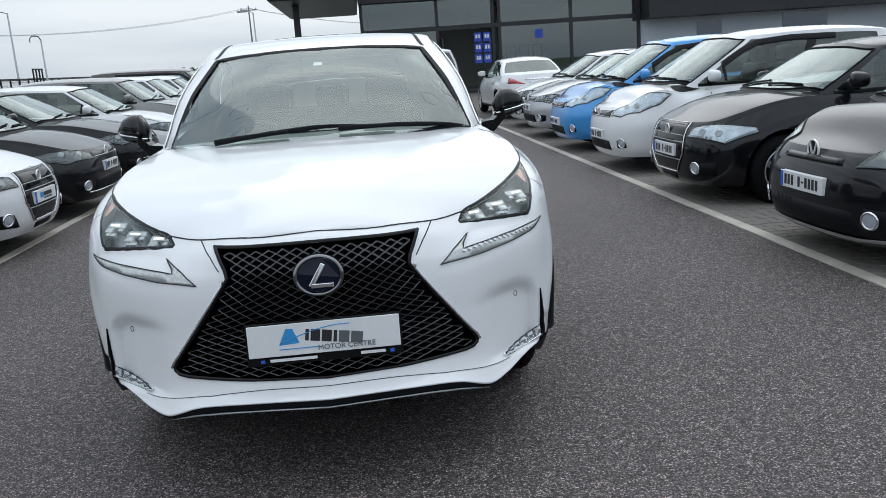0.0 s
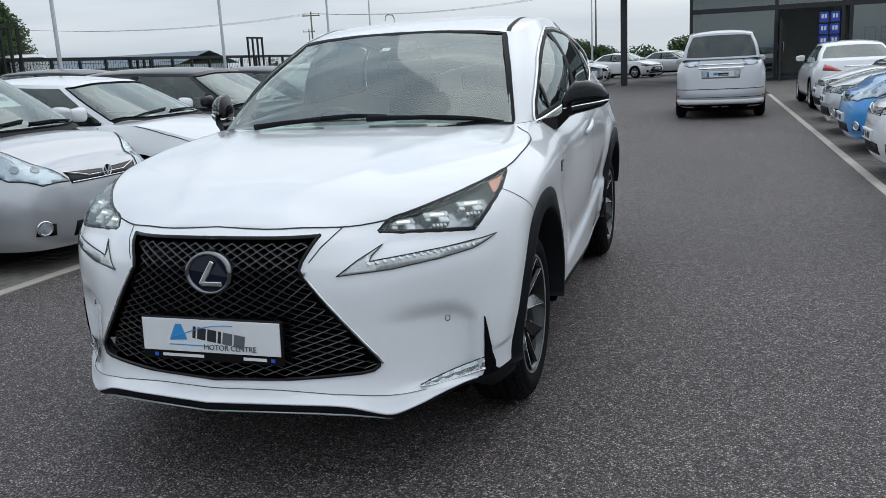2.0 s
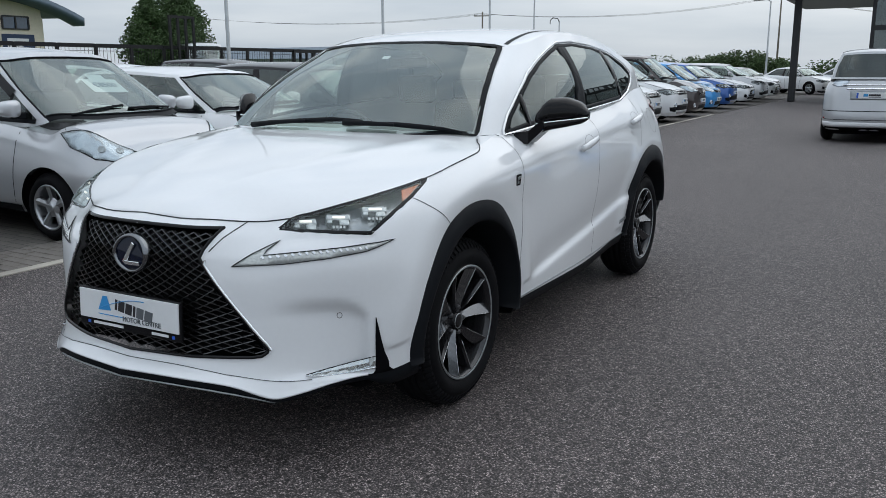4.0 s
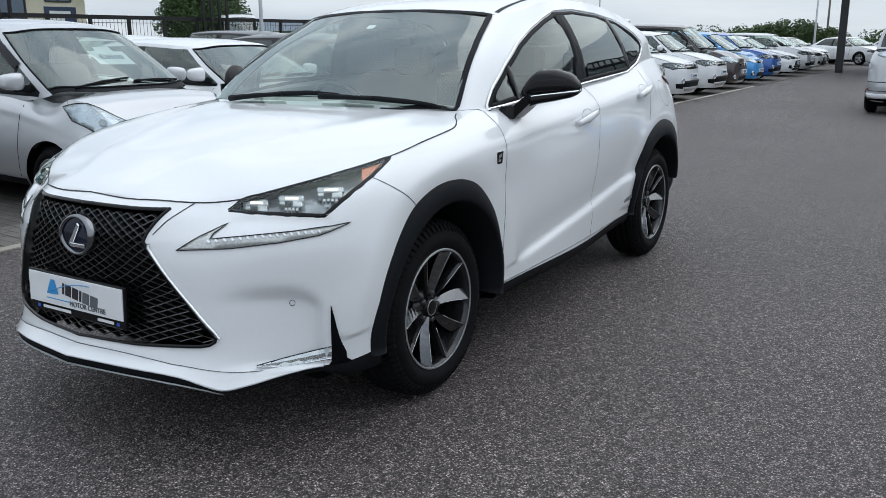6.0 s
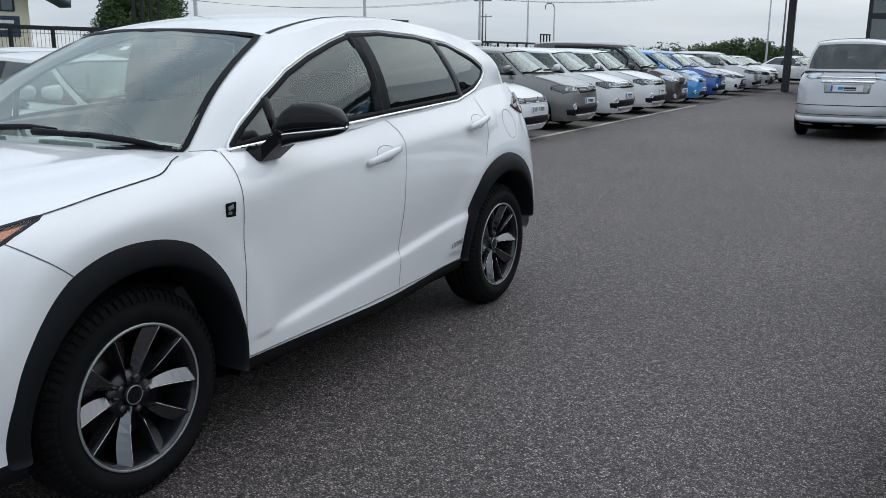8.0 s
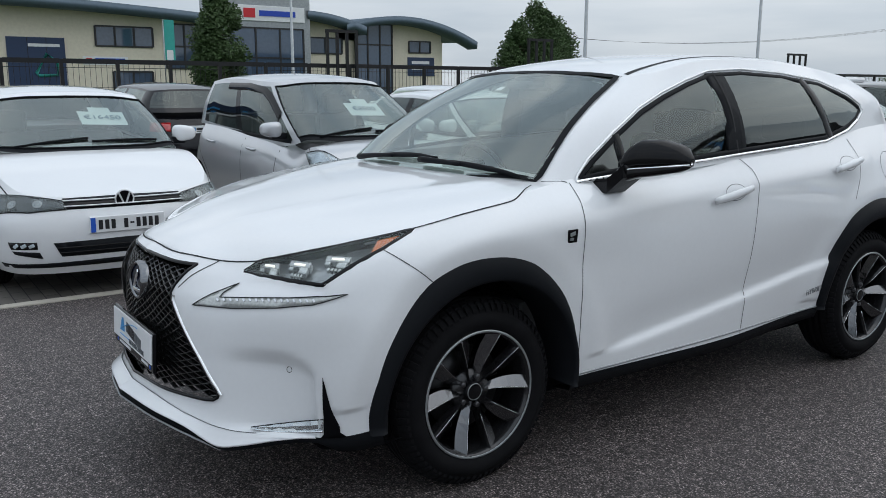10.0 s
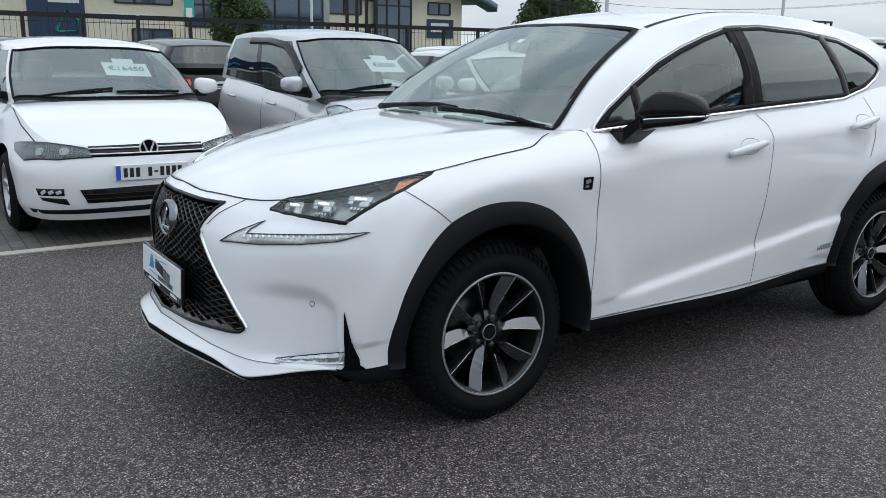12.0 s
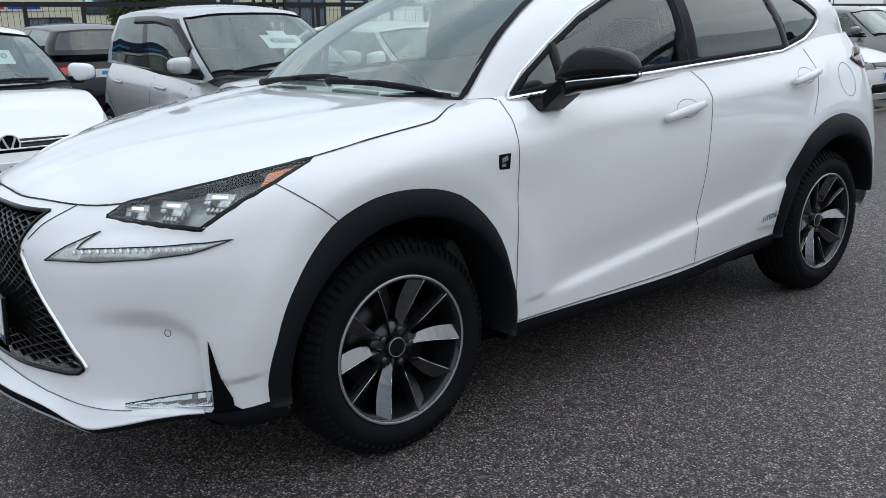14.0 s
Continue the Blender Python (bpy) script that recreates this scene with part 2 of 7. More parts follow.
TARMAC = stone_mat("tarmac", (0.047, 0.0385, 0.0385), (0.56, 0.475, 0.46), 150, rough=0.70)
PAVING = brick_mat("block_paving", (0.20, 0.18, 0.16), (0.13, 0.12, 0.11), (0.05, 0.048, 0.045))
KERB = mat("kerb_concrete", (0.42, 0.39, 0.34), 0.85, var=0.25, scale=3, bump=0.25, bscale=220)
GRASS = mat("grass", (0.06, 0.09, 0.03), 0.9, var=0.5, scale=0.6, bump=0.5, bscale=30)
BLOCK = mat("block_paver", (0.17, 0.155, 0.14), 0.85, var=0.3, scale=1.5, bump=0.3, bscale=160)
FENCE = mat("black_fence_steel", (0.012, 0.012, 0.013), 0.45, 0.3, var=0.2)
GALV = mat("galvanised_steel", (0.34, 0.36, 0.37), 0.45, 0.7, var=0.15, scale=8)
CHARCOAL = mat("charcoal_cladding", (0.022, 0.023, 0.026), 0.4, 0.2, var=0.1, scale=2)
RENDER = mat("grey_render", (0.46, 0.51, 0.56), 0.85, var=0.06, bump=0.1)
CREAM = mat("cream_render", (0.70, 0.64, 0.52), 0.85, var=0.06, bump=0.1)
SLATE = mat("blue_grey_roof", (0.10, 0.14, 0.18), 0.5, 0.3, var=0.1)
PANEGLASS = mat("building_glass", (0.06, 0.09, 0.14), 0.06, 0.0, coat=1.0, var=0.1)
SHOPGLASS = glass("showroom_glass", (0.42, 0.47, 0.51), 0.13)
BARK = mat("bark", (0.09, 0.07, 0.05), 0.9, var=0.3, scale=12, bump=0.5, bscale=50)
LEAF = mat("hedge_leaf", (0.055, 0.095, 0.03), 0.7, var=0.45, scale=3)
LEAFDARK = mat("dark_leaf", (0.048, 0.090, 0.026), 0.7, var=0.45, scale=3)
SIGNBLUE = mat("sign_blue", (0.015, 0.06, 0.42), 0.4, var=0.05)
TEAL = mat("teal_ink", (0.03, 0.34, 0.30), 0.5, var=0.1)
SIGNRED = mat("sign_red", (0.55, 0.02, 0.03), 0.4, var=0.05)
SIGNNAVY = mat("sign_navy", (0.015, 0.035, 0.09), 0.4, var=0.05)


# ---- mesh helpers ----
def thing(name, label, category, m=None, group="", kind=""):
    ob = new(name)
    ob.empty_display_size = 0.2
    if m is not None:
        ob.matrix_world = m
    return tagged(ob, label, category, group, kind)


def put_mesh(name, verts, faces, material, parent=None, label="", smooth=True, normals=None):
    me = bpy.data.meshes.new(name)
    me.from_pydata([tuple(v) for v in verts], [], faces)
    me.materials.append(material)
    me.polygons.foreach_set("use_smooth", [smooth] * len(me.polygons))
    if normals is not None:
        me.normals_split_custom_set_from_vertices([tuple(n) for n in normals])
    me.update()
    ob = new(name, me)
    ob.parent = parent
    return tagged(ob, label)


def part(name, bm, material, parent, label="", smooth=False):
    me = bpy.data.meshes.new(name)
    bmesh.ops.recalc_face_normals(bm, faces=bm.faces)
    bm.to_mesh(me)
    bm.free()
    me.materials.append(material)
    if smooth:
        me.polygons.foreach_set("use_smooth", [True] * len(me.polygons))
        me.set_sharp_from_angle(angle=radians(40))
    ob = new(name, me)
    ob.parent = parent
    return tagged(ob, label)


def box(bm, x0, x1, y0, y1, z0, z1, bevel=0.0, m=None):
    r = bmesh.ops.create_cube(bm, size=1)
    vs = r["verts"]
    for v in vs:
        v.co = ((x0 + x1) / 2 + v.co.x * (x1 - x0), (y0 + y1) / 2 + v.co.y * (y1 - y0), (z0 + z1) / 2 + v.co.z * (z1 - z0))
    if bevel:
        es = list({e for v in vs for e in v.link_edges})
        r = bmesh.ops.bevel(bm, geom=es, offset=bevel, segments=2, affect="EDGES", profile=0.5)
        vs = list({v for f in r["faces"] for v in f.verts} | {v for v in vs if v.is_valid})
    if m is not None:
        bmesh.ops.transform(bm, matrix=m, verts=vs)
    return vs


def boxed(name, dims, material, parent, label="", bevel=0.0, m=None):
    bm = bmesh.new()
    box(bm, *dims, bevel=bevel, m=m)
    return part(name, bm, material, parent, label)


def tube(points, radius, sides=6, close=False):
    """Verts and faces of a round bar along points; radius may be a list."""
    P = np.array(points, float)
    n = len(P)
    rad = radius if isinstance(radius, (list, tuple)) else [radius] * n
    V, F = [], []
    for i in range(n):
        a, b = P[max(i - 1, 0)], P[min(i + 1, n - 1)]
        if close:
            a, b = P[i - 1], P[(i + 1) % n]
        d = Vector(b - a).normalized()
        u = d.cross(Vector((0, 0, 1)) if abs(d.z) < 0.9 else Vector((0, 1, 0))).normalized()
        w = d.cross(u)
        for k in range(sides):
            t = 2 * math.pi * k / sides
            V.append(Vector(P[i]) + float(rad[i]) * (math.cos(t) * u + math.sin(t) * w))
    for i in range(n if close else n - 1):
        j = (i + 1) % n
        for k in range(sides):
            l = (k + 1) % sides
            F.append((i * sides + k, i * sides + l, j * sides + l, j * sides + k))
    if not close:
        F += [tuple(range(sides))[::-1], tuple(range((n - 1) * sides, n * sides))]
    return V, F


def merge(parts):
    V, F = [], []
    for v, f in parts:
        o = len(V)
        V += list(v)
        F += [tuple(i + o for i in q) for q in f]
    return V, F


def lathe(profile, seg=48, axis="x"):
    """Profile of (along, radius) turned about the axis."""
    V, F = [], []
    n = len(profile)
    for k in range(seg):
        t = 2 * math.pi * k / seg
        for a, r in profile:
            c, s = r * math.cos(t), r * math.sin(t)
            V.append((a, c, s) if axis == "x" else (c, s, a) if axis == "z" else (c, a, s))
    for k in range(seg):
        l = (k + 1) % seg
        for i in range(n - 1):
            F.append((k * n + i, k * n + i + 1, l * n + i + 1, l * n + i))
    turn = profile[0][0] - profile[-1][0] + profile[-1][1] - profile[0][1]
    return V, ([f[::-1] for f in F] if turn < 0 else F)


def hermite(P, counts):
    """Smooth curve through the rows of P, counts[i] steps on span i."""
    P = np.array(P, float)
    n = len(P)
    d = np.maximum(np.linalg.norm(np.diff(P[:, :3], axis=0), axis=1), 1e-6) ** 0.75
    t = np.concatenate([[0], np.cumsum(d)])
    g = np.zeros_like(P)
    s = np.diff(P, axis=0) / d[:, None]
    g[0], g[-1] = s[0], s[-1]
    for i in range(1, n - 1):
        g[i] = (s[i - 1] * d[i] + s[i] * d[i - 1]) / (d[i - 1] + d[i])
    out = []
    for i in range(n - 1):
        for k in range(counts[i]):
            u = k / counts[i]
            a, b, c, e = 2 * u**3 - 3 * u**2 + 1, u**3 - 2 * u**2 + u, -2 * u**3 + 3 * u**2, u**3 - u**2
            out.append(a * P[i] + b * d[i] * g[i] + c * P[i + 1] + e * d[i] * g[i + 1])
    out.append(P[-1])
    return np.array(out)


def interp(pts):
    xs, zs = zip(*pts)
    c = hermite([(x, z, 0) for x, z in pts], [8] * (len(pts) - 1))
    return lambda v: float(np.interp(v, c[:, 0], c[:, 1]))


def loft(rows, cc, rc):
    """Grid of points: each row a smooth curve, smooth across the rows."""
    R = np.array([hermite(r, cc) for r in rows])
    return np.stack([hermite(R[:, j], rc) for j in range(R.shape[1])], axis=1)


def cap(curve, zc, nx=10, power=1.0):
    """Lid over a half curve (x > 0, y growing) and its mirror: slices across, crown up to zc(y)."""
    G = []
    for x, y, z in curve:
        u = np.sin(np.linspace(-1, 1, 2 * nx + 1) * math.pi / 2)
        G.append([(x * a, y, z + (zc(y) - z) * max(0, 1 - a * a) ** power) for a in u])
    return np.array(G)


def grid_faces(nr, nc):
    return [(i * nc + j, i * nc + j + 1, (i + 1) * nc + j + 1, (i + 1) * nc + j) for i in range(nr - 1) for j in range(nc - 1)]


def both_sides(G):
    """Half grid (rows x columns, from the front middle to the rear middle) to a full loop."""
    L = G[:, :0:-1].copy()
    L[:, :, 0] *= -1
    return np.concatenate([L, G], axis=1)


def vert_normals(V, F):
    V = np.array(V)
    F = np.array(F)
    n = np.cross(V[F[:, 2]] - V[F[:, 0]], V[F[:, 3]] - V[F[:, 1]])
    N = np.zeros_like(V)
    for k in range(4):
        np.add.at(N, F[:, k], n)
    return N / np.maximum(np.linalg.norm(N, axis=1), 1e-12)[:, None]


def split(V, F, key, N=None):
    """Faces sorted into panels by key(centre, index); None drops a face. Normals stay those of the whole sheet."""
    N = vert_normals(V, F) if N is None else N
    V = np.array(V)
    if np.sum(N * (V - V.mean(axis=0))) < 0:
        N, F = -N, [tuple(f)[::-1] for f in F]
    sets = {}
    for i, f in enumerate(F):
        k = key(V[list(f)].mean(axis=0), i)
        if k:
            sets.setdefault(k, []).append(f)
    out = {}
    for k, fs in sets.items():
        ids = sorted({i for f in fs for i in f})
        at = {v: i for i, v in enumerate(ids)}
        out[k] = (V[ids], [tuple(at[i] for i in f) for f in fs], N[ids])
    return out


def nearest_on(poly, a, b):
    best = None
    for (p, q), (r, s) in zip(poly, poly[1:] + poly[:1]):
        dx, dy = r - p, s - q
        t = max(0.0, min(1.0, ((a - p) * dx + (b - q) * dy) / max(dx * dx + dy * dy, 1e-12)))
        c = (p + t * dx, q + t * dy)
        e = (c[0] - a) ** 2 + (c[1] - b) ** 2
        if best is None or e < best[0]:
            best = (e, c)
    return best[1]


def inside(poly, x, z):
    c = False
    for (a, b), (d, e) in zip(poly, poly[1:] + poly[:1]):
        if (b > z) != (e > z) and x < (d - a) * (z - b) / (e - b) + a:
            c = not c
    return c


def cut(V, F, outline, d, where):
    """Opens a hole of the given outline, seen along d, in a sheet: faces inside go, the rim is drawn to the outline."""
    V = np.array(V, float)
    d = np.array(Vector(d).normalized())
    u = np.array(Vector((0, 0, 1)).cross(Vector(d)).normalized())
    v = np.cross(d, u)
    poly = [(float(np.dot(p, u)), float(np.dot(p, v))) for p in np.array(outline, float)]
    N = vert_normals(V, F)
    lo, hi = np.min(poly, axis=0) - 0.05, np.max(poly, axis=0) + 0.05
    A, B = V @ u, V @ v
    kept, gone = [], set()
    stay = set()
    for f in F:
        i = list(f)
        a, b = A[i].mean(), B[i].mean()
        if lo[0] < a < hi[0] and lo[1] < b < hi[1] and where(V[i].mean(axis=0)) and inside(poly, a, b):
            gone.update(f)
        else:
            kept.append(f)
            stay.update(f)
    for i in gone & stay:
        a, b = nearest_on(poly, A[i], B[i])
        da, db = a - A[i], b - B[i]
        if da * da + db * db > 0.004:
            continue
        nd = float(np.dot(N[i], d))
        dn = -(da * float(np.dot(N[i], u)) + db * float(np.dot(N[i], v))) / nd if abs(nd) > 0.2 else 0.0
        V[i] = V[i] + da * u + db * v + dn * d
    return V, kept


class Skin:
    """A surface to lay things on."""

    def __init__(self, sheets):
        V, F = merge(sheets)
        self.tree = BVHTree.FromPolygons([Vector(v) for v in V], F)

    def drop(self, p, d, lift=0.0):
        """The point of the skin seen from outside along d through p, lifted off it."""
        p, d = Vector(p), Vector(d).normalized()
        hit, n, _, _ = self.tree.ray_cast(p + 0.6 * d, -d, 1.6)
        if hit is None:
            hit, n, _, _ = self.tree.find_nearest(p)
        if n.dot(d) < 0:
            n = -n
        return hit + lift * n, n


def dense(pts, step, close=True):
    out = []
    n = len(pts)
    for i in range(n if close else n - 1):
        a, b = Vector(pts[i]), Vector(pts[(i + 1) % n])
        k = max(1, int((b - a).length / step))
        out += [a.lerp(b, j / k) for j in range(k)]
    return out if close else out + [Vector(pts[-1])]


def patch(skin, outline, d, lift=0.003, step=0.03, thick=0.0, order=0, with_normals=False):
    """A panel of the given outline (points in space) laid on the skin along d, with turned-down edges."""
    d = Vector(d).normalized()
    u = Vector((0, 0, 1)).cross(d).normalized()
    v = d.cross(u)
    o = Vector(outline[0])
    ring = [((Vector(p) - o).dot(u), (Vector(p) - o).dot(v)) for p in dense(outline, step)]
    xs, ys = [p[0] for p in ring], [p[1] for p in ring]
    inner = []
    for a in np.arange(min(xs) + step / 2, max(xs), step):
        for b in np.arange(min(ys) + step / 2, max(ys), step):
            if min((a - p) ** 2 + (b - q) ** 2 for p, q in ring) > (0.45 * step) ** 2:
                inner.append((float(a), float(b)))
    n = len(ring)
    co, _, tri, orig, _, _ = delaunay_2d_cdt([Vector(p) for p in ring + inner], [(i, (i + 1) % n) for i in range(n)], [], 1, 1e-6)
    V, N = [], []
    for p in co:
        hit, nn = skin.drop(o + p.x * u + p.y * v, d, lift)
        V.append(hit)
        N.append(nn)
    if order:
        # a smooth sheet: heights follow one polynomial
        ab = np.array([(p.x, p.y) for p in co])
        A = np.stack([ab[:, 0] ** i * ab[:, 1] ** j for i in range(order + 1) for j in range(order + 1 - i)], axis=1)
        h = np.array([(v - o).dot(d) for v in V])
        h = A @ np.linalg.lstsq(A, h, rcond=None)[0]
        V = [o + float(a) * u + float(b) * v + float(c) * d for (a, b), c in zip(ab, h)]
        co_h = np.linalg.lstsq(A, h, rcond=None)[0]
        e = 1e-3
        rise = lambda q: np.stack([q[:, 0] ** i * q[:, 1] ** j for i in range(order + 1) for j in range(order + 1 - i)], axis=1) @ co_h
        ga, gb = (rise(ab + (e, 0)) - rise(ab - (e, 0))) / (2 * e), (rise(ab + (0, e)) - rise(ab - (0, e))) / (2 * e)
        N = [(d - float(a) * u - float(b) * v).normalized() for a, b in zip(ga, gb)]
    F = []
    for t in tri:
        a, b, c = (V[i] for i in t[:3])
        F.append(tuple(t) if (b - a).cross(c - a).dot(d) > 0 else tuple(t)[::-1])
    if thick:
        ends = {}
        for f in F:
            for i in range(len(f)):
                e = (f[i], f[(i + 1) % len(f)])
                ends[e] = ends.get(e, 0) + 1
        low = {}
        for a, b in [e for e in ends if (e[1], e[0]) not in ends]:
            for i in (a, b):
                if i not in low:
                    low[i] = len(V)
                    V.append(V[i] - thick * N[i])
            F.append((b, a, low[a], low[b]))
    if with_normals:
        return V, F, N
    return V, F


def ribbon(skin, pts, d, width, lift=0.0015, step=0.02, close=False, height=0.0):
    """A strip along pts laid on the skin, flat or raised with sloped sides."""
    P = dense(pts, step, close)
    if close:
        P.append(P[0])
    H = [skin.drop(p, d, 0) for p in P]
    V, F = [], []
    n = len(H)
    for i in range(n):
        t = (H[min(i + 1, n - 1)][0] - H[max(i - 1, 0)][0]).normalized()
        s = H[i][1].cross(t).normalized()
        c, up = H[i]
        w = width(i / (n - 1)) if callable(width) else width
        V += [c - s * w / 2 + up * lift, c - s * w * 0.3 + up * (lift + height), c + s * w * 0.3 + up * (lift + height), c + s * w / 2 + up * lift]
    for i in range(n - 1):
        for k in range(3):
            F.append((i * 4 + k + 4, i * 4 + k + 5, i * 4 + k + 1, i * 4 + k))
    return V, F


def flip(vf):
    """Mirror image across the middle plane."""
    V, F = vf
    return [Vector((-v[0], v[1], v[2])) for v in V], [tuple(f)[::-1] for f in F]


def pair(name, vf, material, parent, label="", smooth=True):
    return [put_mesh(name, *q, material, parent, label, smooth) for q in (vf, flip(vf))]


def super_shell(c, r, n1, n2, keep, segs=28):
    """A rounded box-like shell; keep picks the faces by their middle."""
    V, F = [], []
    f = lambda t, m: math.copysign(abs(t) ** m, t)
    for i in range(segs // 2 + 1):
        for j in range(segs):
            a, b = math.pi * (i / (segs // 2) - 0.5), 2 * math.pi * j / segs
            p = (f(math.cos(a), n1) * f(math.cos(b), n2), f(math.cos(a), n1) * f(math.sin(b), n2), f(math.sin(a), n1))
            V.append(Vector((c[0] + r[0] * p[0], c[1] + r[1] * p[1], c[2] + r[2] * p[2])))
    for i in range(segs // 2):
        for j in range(segs):
            q = (i * segs + j, i * segs + (j + 1) % segs, (i + 1) * segs + (j + 1) % segs, (i + 1) * segs + j)
            if keep(sum((V[k] for k in q), Vector()) / 4):
                F.append(q)
    return V, F


def letters(name, text, size, material, parent, m, depth=0.001, label=""):
    cu = bpy.data.curves.new("lettering", "FONT")
    cu.body, cu.size, cu.extrude, cu.align_x, cu.align_y = text, size, depth, "CENTER", "CENTER"
    tmp = bpy.data.objects.new("lettering", cu)
    me = bpy.data.meshes.new_from_object(tmp)
    bpy.data.objects.remove(tmp)
    me.materials.clear()
    me.materials.append(material)
    ob = new(name, me)
    ob.parent = parent
    ob.matrix_basis = m
    return tagged(ob, label)


# ---- ground ----
LINE_R, LINE_L = 3.10, -3.02
ground = tagged(boxed("ground", (-400, 400, -300, 600, -0.5, -0.06), GRASS, None), "rough grass verge and fields running to the horizon", "grass", kind="structure")
road = tagged(boxed("road", (LINE_L, LINE_R, -60, 75, -0.3, 0.0), TARMAC, None), "dark grey tarmac driving lane with pale chippings", "tarmac", kind="structure")
pave_right = tagged(boxed("pavement", (LINE_R + 0.1, 60, -60, 75, -0.3, -0.012), PAVING, None), "grey-brown block paved parking bays", "paving", kind="structure")
# the bays beside the boundary rise gently away from the lane
RISE = 0.022
bm = bmesh.new()
vs = [bm.verts.new(c) for c in ((LINE_L - 0.1, -60, -0.3), (LINE_L - 0.1, 75, -0.3), (-17.4, 75, -0.3), (-17.4, -60, -0.3), (LINE_L - 0.1, -60, -0.012), (LINE_L - 0.1, 75, -0.012), (-17.4, 75, 0.30), (-17.4, -60, 0.30))]
for f in ((0, 1, 2, 3), (4, 5, 6, 7), (0, 1, 5, 4), (1, 2, 6, 5), (2, 3, 7, 6), (3, 0, 4, 7)):
    bm.faces.new([vs[i] for i in f])
pave_left = tagged(part("pavement", bm, PAVING, None), "grey-brown block paved parking bays", "paving", kind="structure")
tagged(boxed("kerb", (LINE_R, LINE_R + 0.1, -60, 24, -0.3, 0.008), KERB, None), "pale flush concrete kerb edging", "kerb", kind="structure")
tagged(boxed("kerb", (LINE_L - 0.1, LINE_L, -60, 24, -0.3, 0.008), KERB, None), "pale flush concrete kerb edging", "kerb", kind="structure")


# ---- the white crossover ----
suv = thing("crossover_car", "white compact crossover with black wheel arches and large spindle grille", "car")
CC = [8, 8, 8, 14, 12, 16, 18, 30, 24, 20, 16, 8, 8]
RC = [5, 8, 10, 14, 7]
WAIST_ROW = [(0, -0.965, 0.880), (0.30, -0.925, 0.868), (0.47, -0.80, 0.864), (0.62, -0.61, 0.905), (0.72, -0.44, 0.950), (0.785, -0.27, 0.987), (0.80, 0.0, 1.035),
     (0.735, 0.47, 1.10), (0.795, 1.4, 1.135), (0.79, 2.15, 1.18), (0.75, 2.66, 1.25), (0.69, 3.05, 1.27), (0.50, 3.30, 1.27), (0, 3.42, 1.27)]
SHOULDER_ROW = [(0, -1.000, 0.855), (0.30, -0.965, 0.835), (0.48, -0.85, 0.815), (0.65, -0.70, 0.835), (0.77, -0.55, 0.870), (0.835, -0.33, 0.925), (0.868, 0.0, 0.965),
     (0.855, 0.46, 1.00), (0.858, 1.4, 1.04), (0.855, 2.15, 1.08), (0.835, 2.66, 1.12), (0.765, 3.08, 1.14), (0.56, 3.40, 1.14), (0, 3.52, 1.14)]
DOOR_ROW = [(0, -1.025, 0.750), (0.30, -0.99, 0.745), (0.47, -0.91, 0.735), (0.66, -0.77, 0.745), (0.803, -0.60, 0.760), (0.880, -0.40, 0.80), (0.895, 0.0, 0.86),
     (0.885, 0.46, 0.86), (0.888, 1.4, 0.88), (0.893, 2.15, 0.90), (0.895, 2.66, 0.93), (0.84, 3.10, 0.94), (0.60, 3.46, 0.94), (0, 3.58, 0.94)]
CREASE_ROW = [(0, -1.045, 0.580), (0.32, -1.00, 0.570), (0.50, -0.92, 0.560), (0.67, -0.78, 0.550), (0.815, -0.60, 0.550), (0.895, -0.42, 0.57), (0.905, 0.0, 0.62),
     (0.890, 0.46, 0.62), (0.885, 1.4, 0.63), (0.890, 2.15, 0.65), (0.905, 2.66, 0.66), (0.86, 3.12, 0.66), (0.62, 3.50, 0.66), (0, 3.62, 0.66)]
LOWER_ROW = [(0, -1.030, 0.362), (0.32, -0.985, 0.362), (0.52, -0.90, 0.355), (0.67, -0.78, 0.365), (0.80, -0.61, 0.375), (0.875, -0.43, 0.395), (0.900, 0.0, 0.40),
     (0.880, 0.46, 0.41), (0.872, 1.4, 0.42), (0.870, 2.15, 0.44), (0.900, 2.66, 0.44), (0.86, 3.10, 0.42), (0.62, 3.48, 0.42), (0, 3.60, 0.42)]
SILL_ROW = [(0, -1.045, 0.302), (0.32, -1.00, 0.298), (0.53, -0.905, 0.275), (0.67, -0.78, 0.285), (0.79, -0.62, 0.305), (0.865, -0.44, 0.330), (0.880, 0.0, 0.33),
     (0.872, 0.46, 0.335), (0.866, 1.4, 0.330), (0.855, 2.15, 0.350), (0.880, 2.66, 0.34), (0.84, 3.08, 0.33), (0.60, 3.44, 0.33), (0, 3.55, 0.33)]
ROWS_B = [WAIST_ROW, SHOULDER_ROW, DOOR_ROW, CREASE_ROW, LOWER_ROW, SILL_ROW]


def smooth(a, b, v):
    t = max(0.0, min(1.0, (v - a) / (b - a)))
    return t * t * (3 - 2 * t)


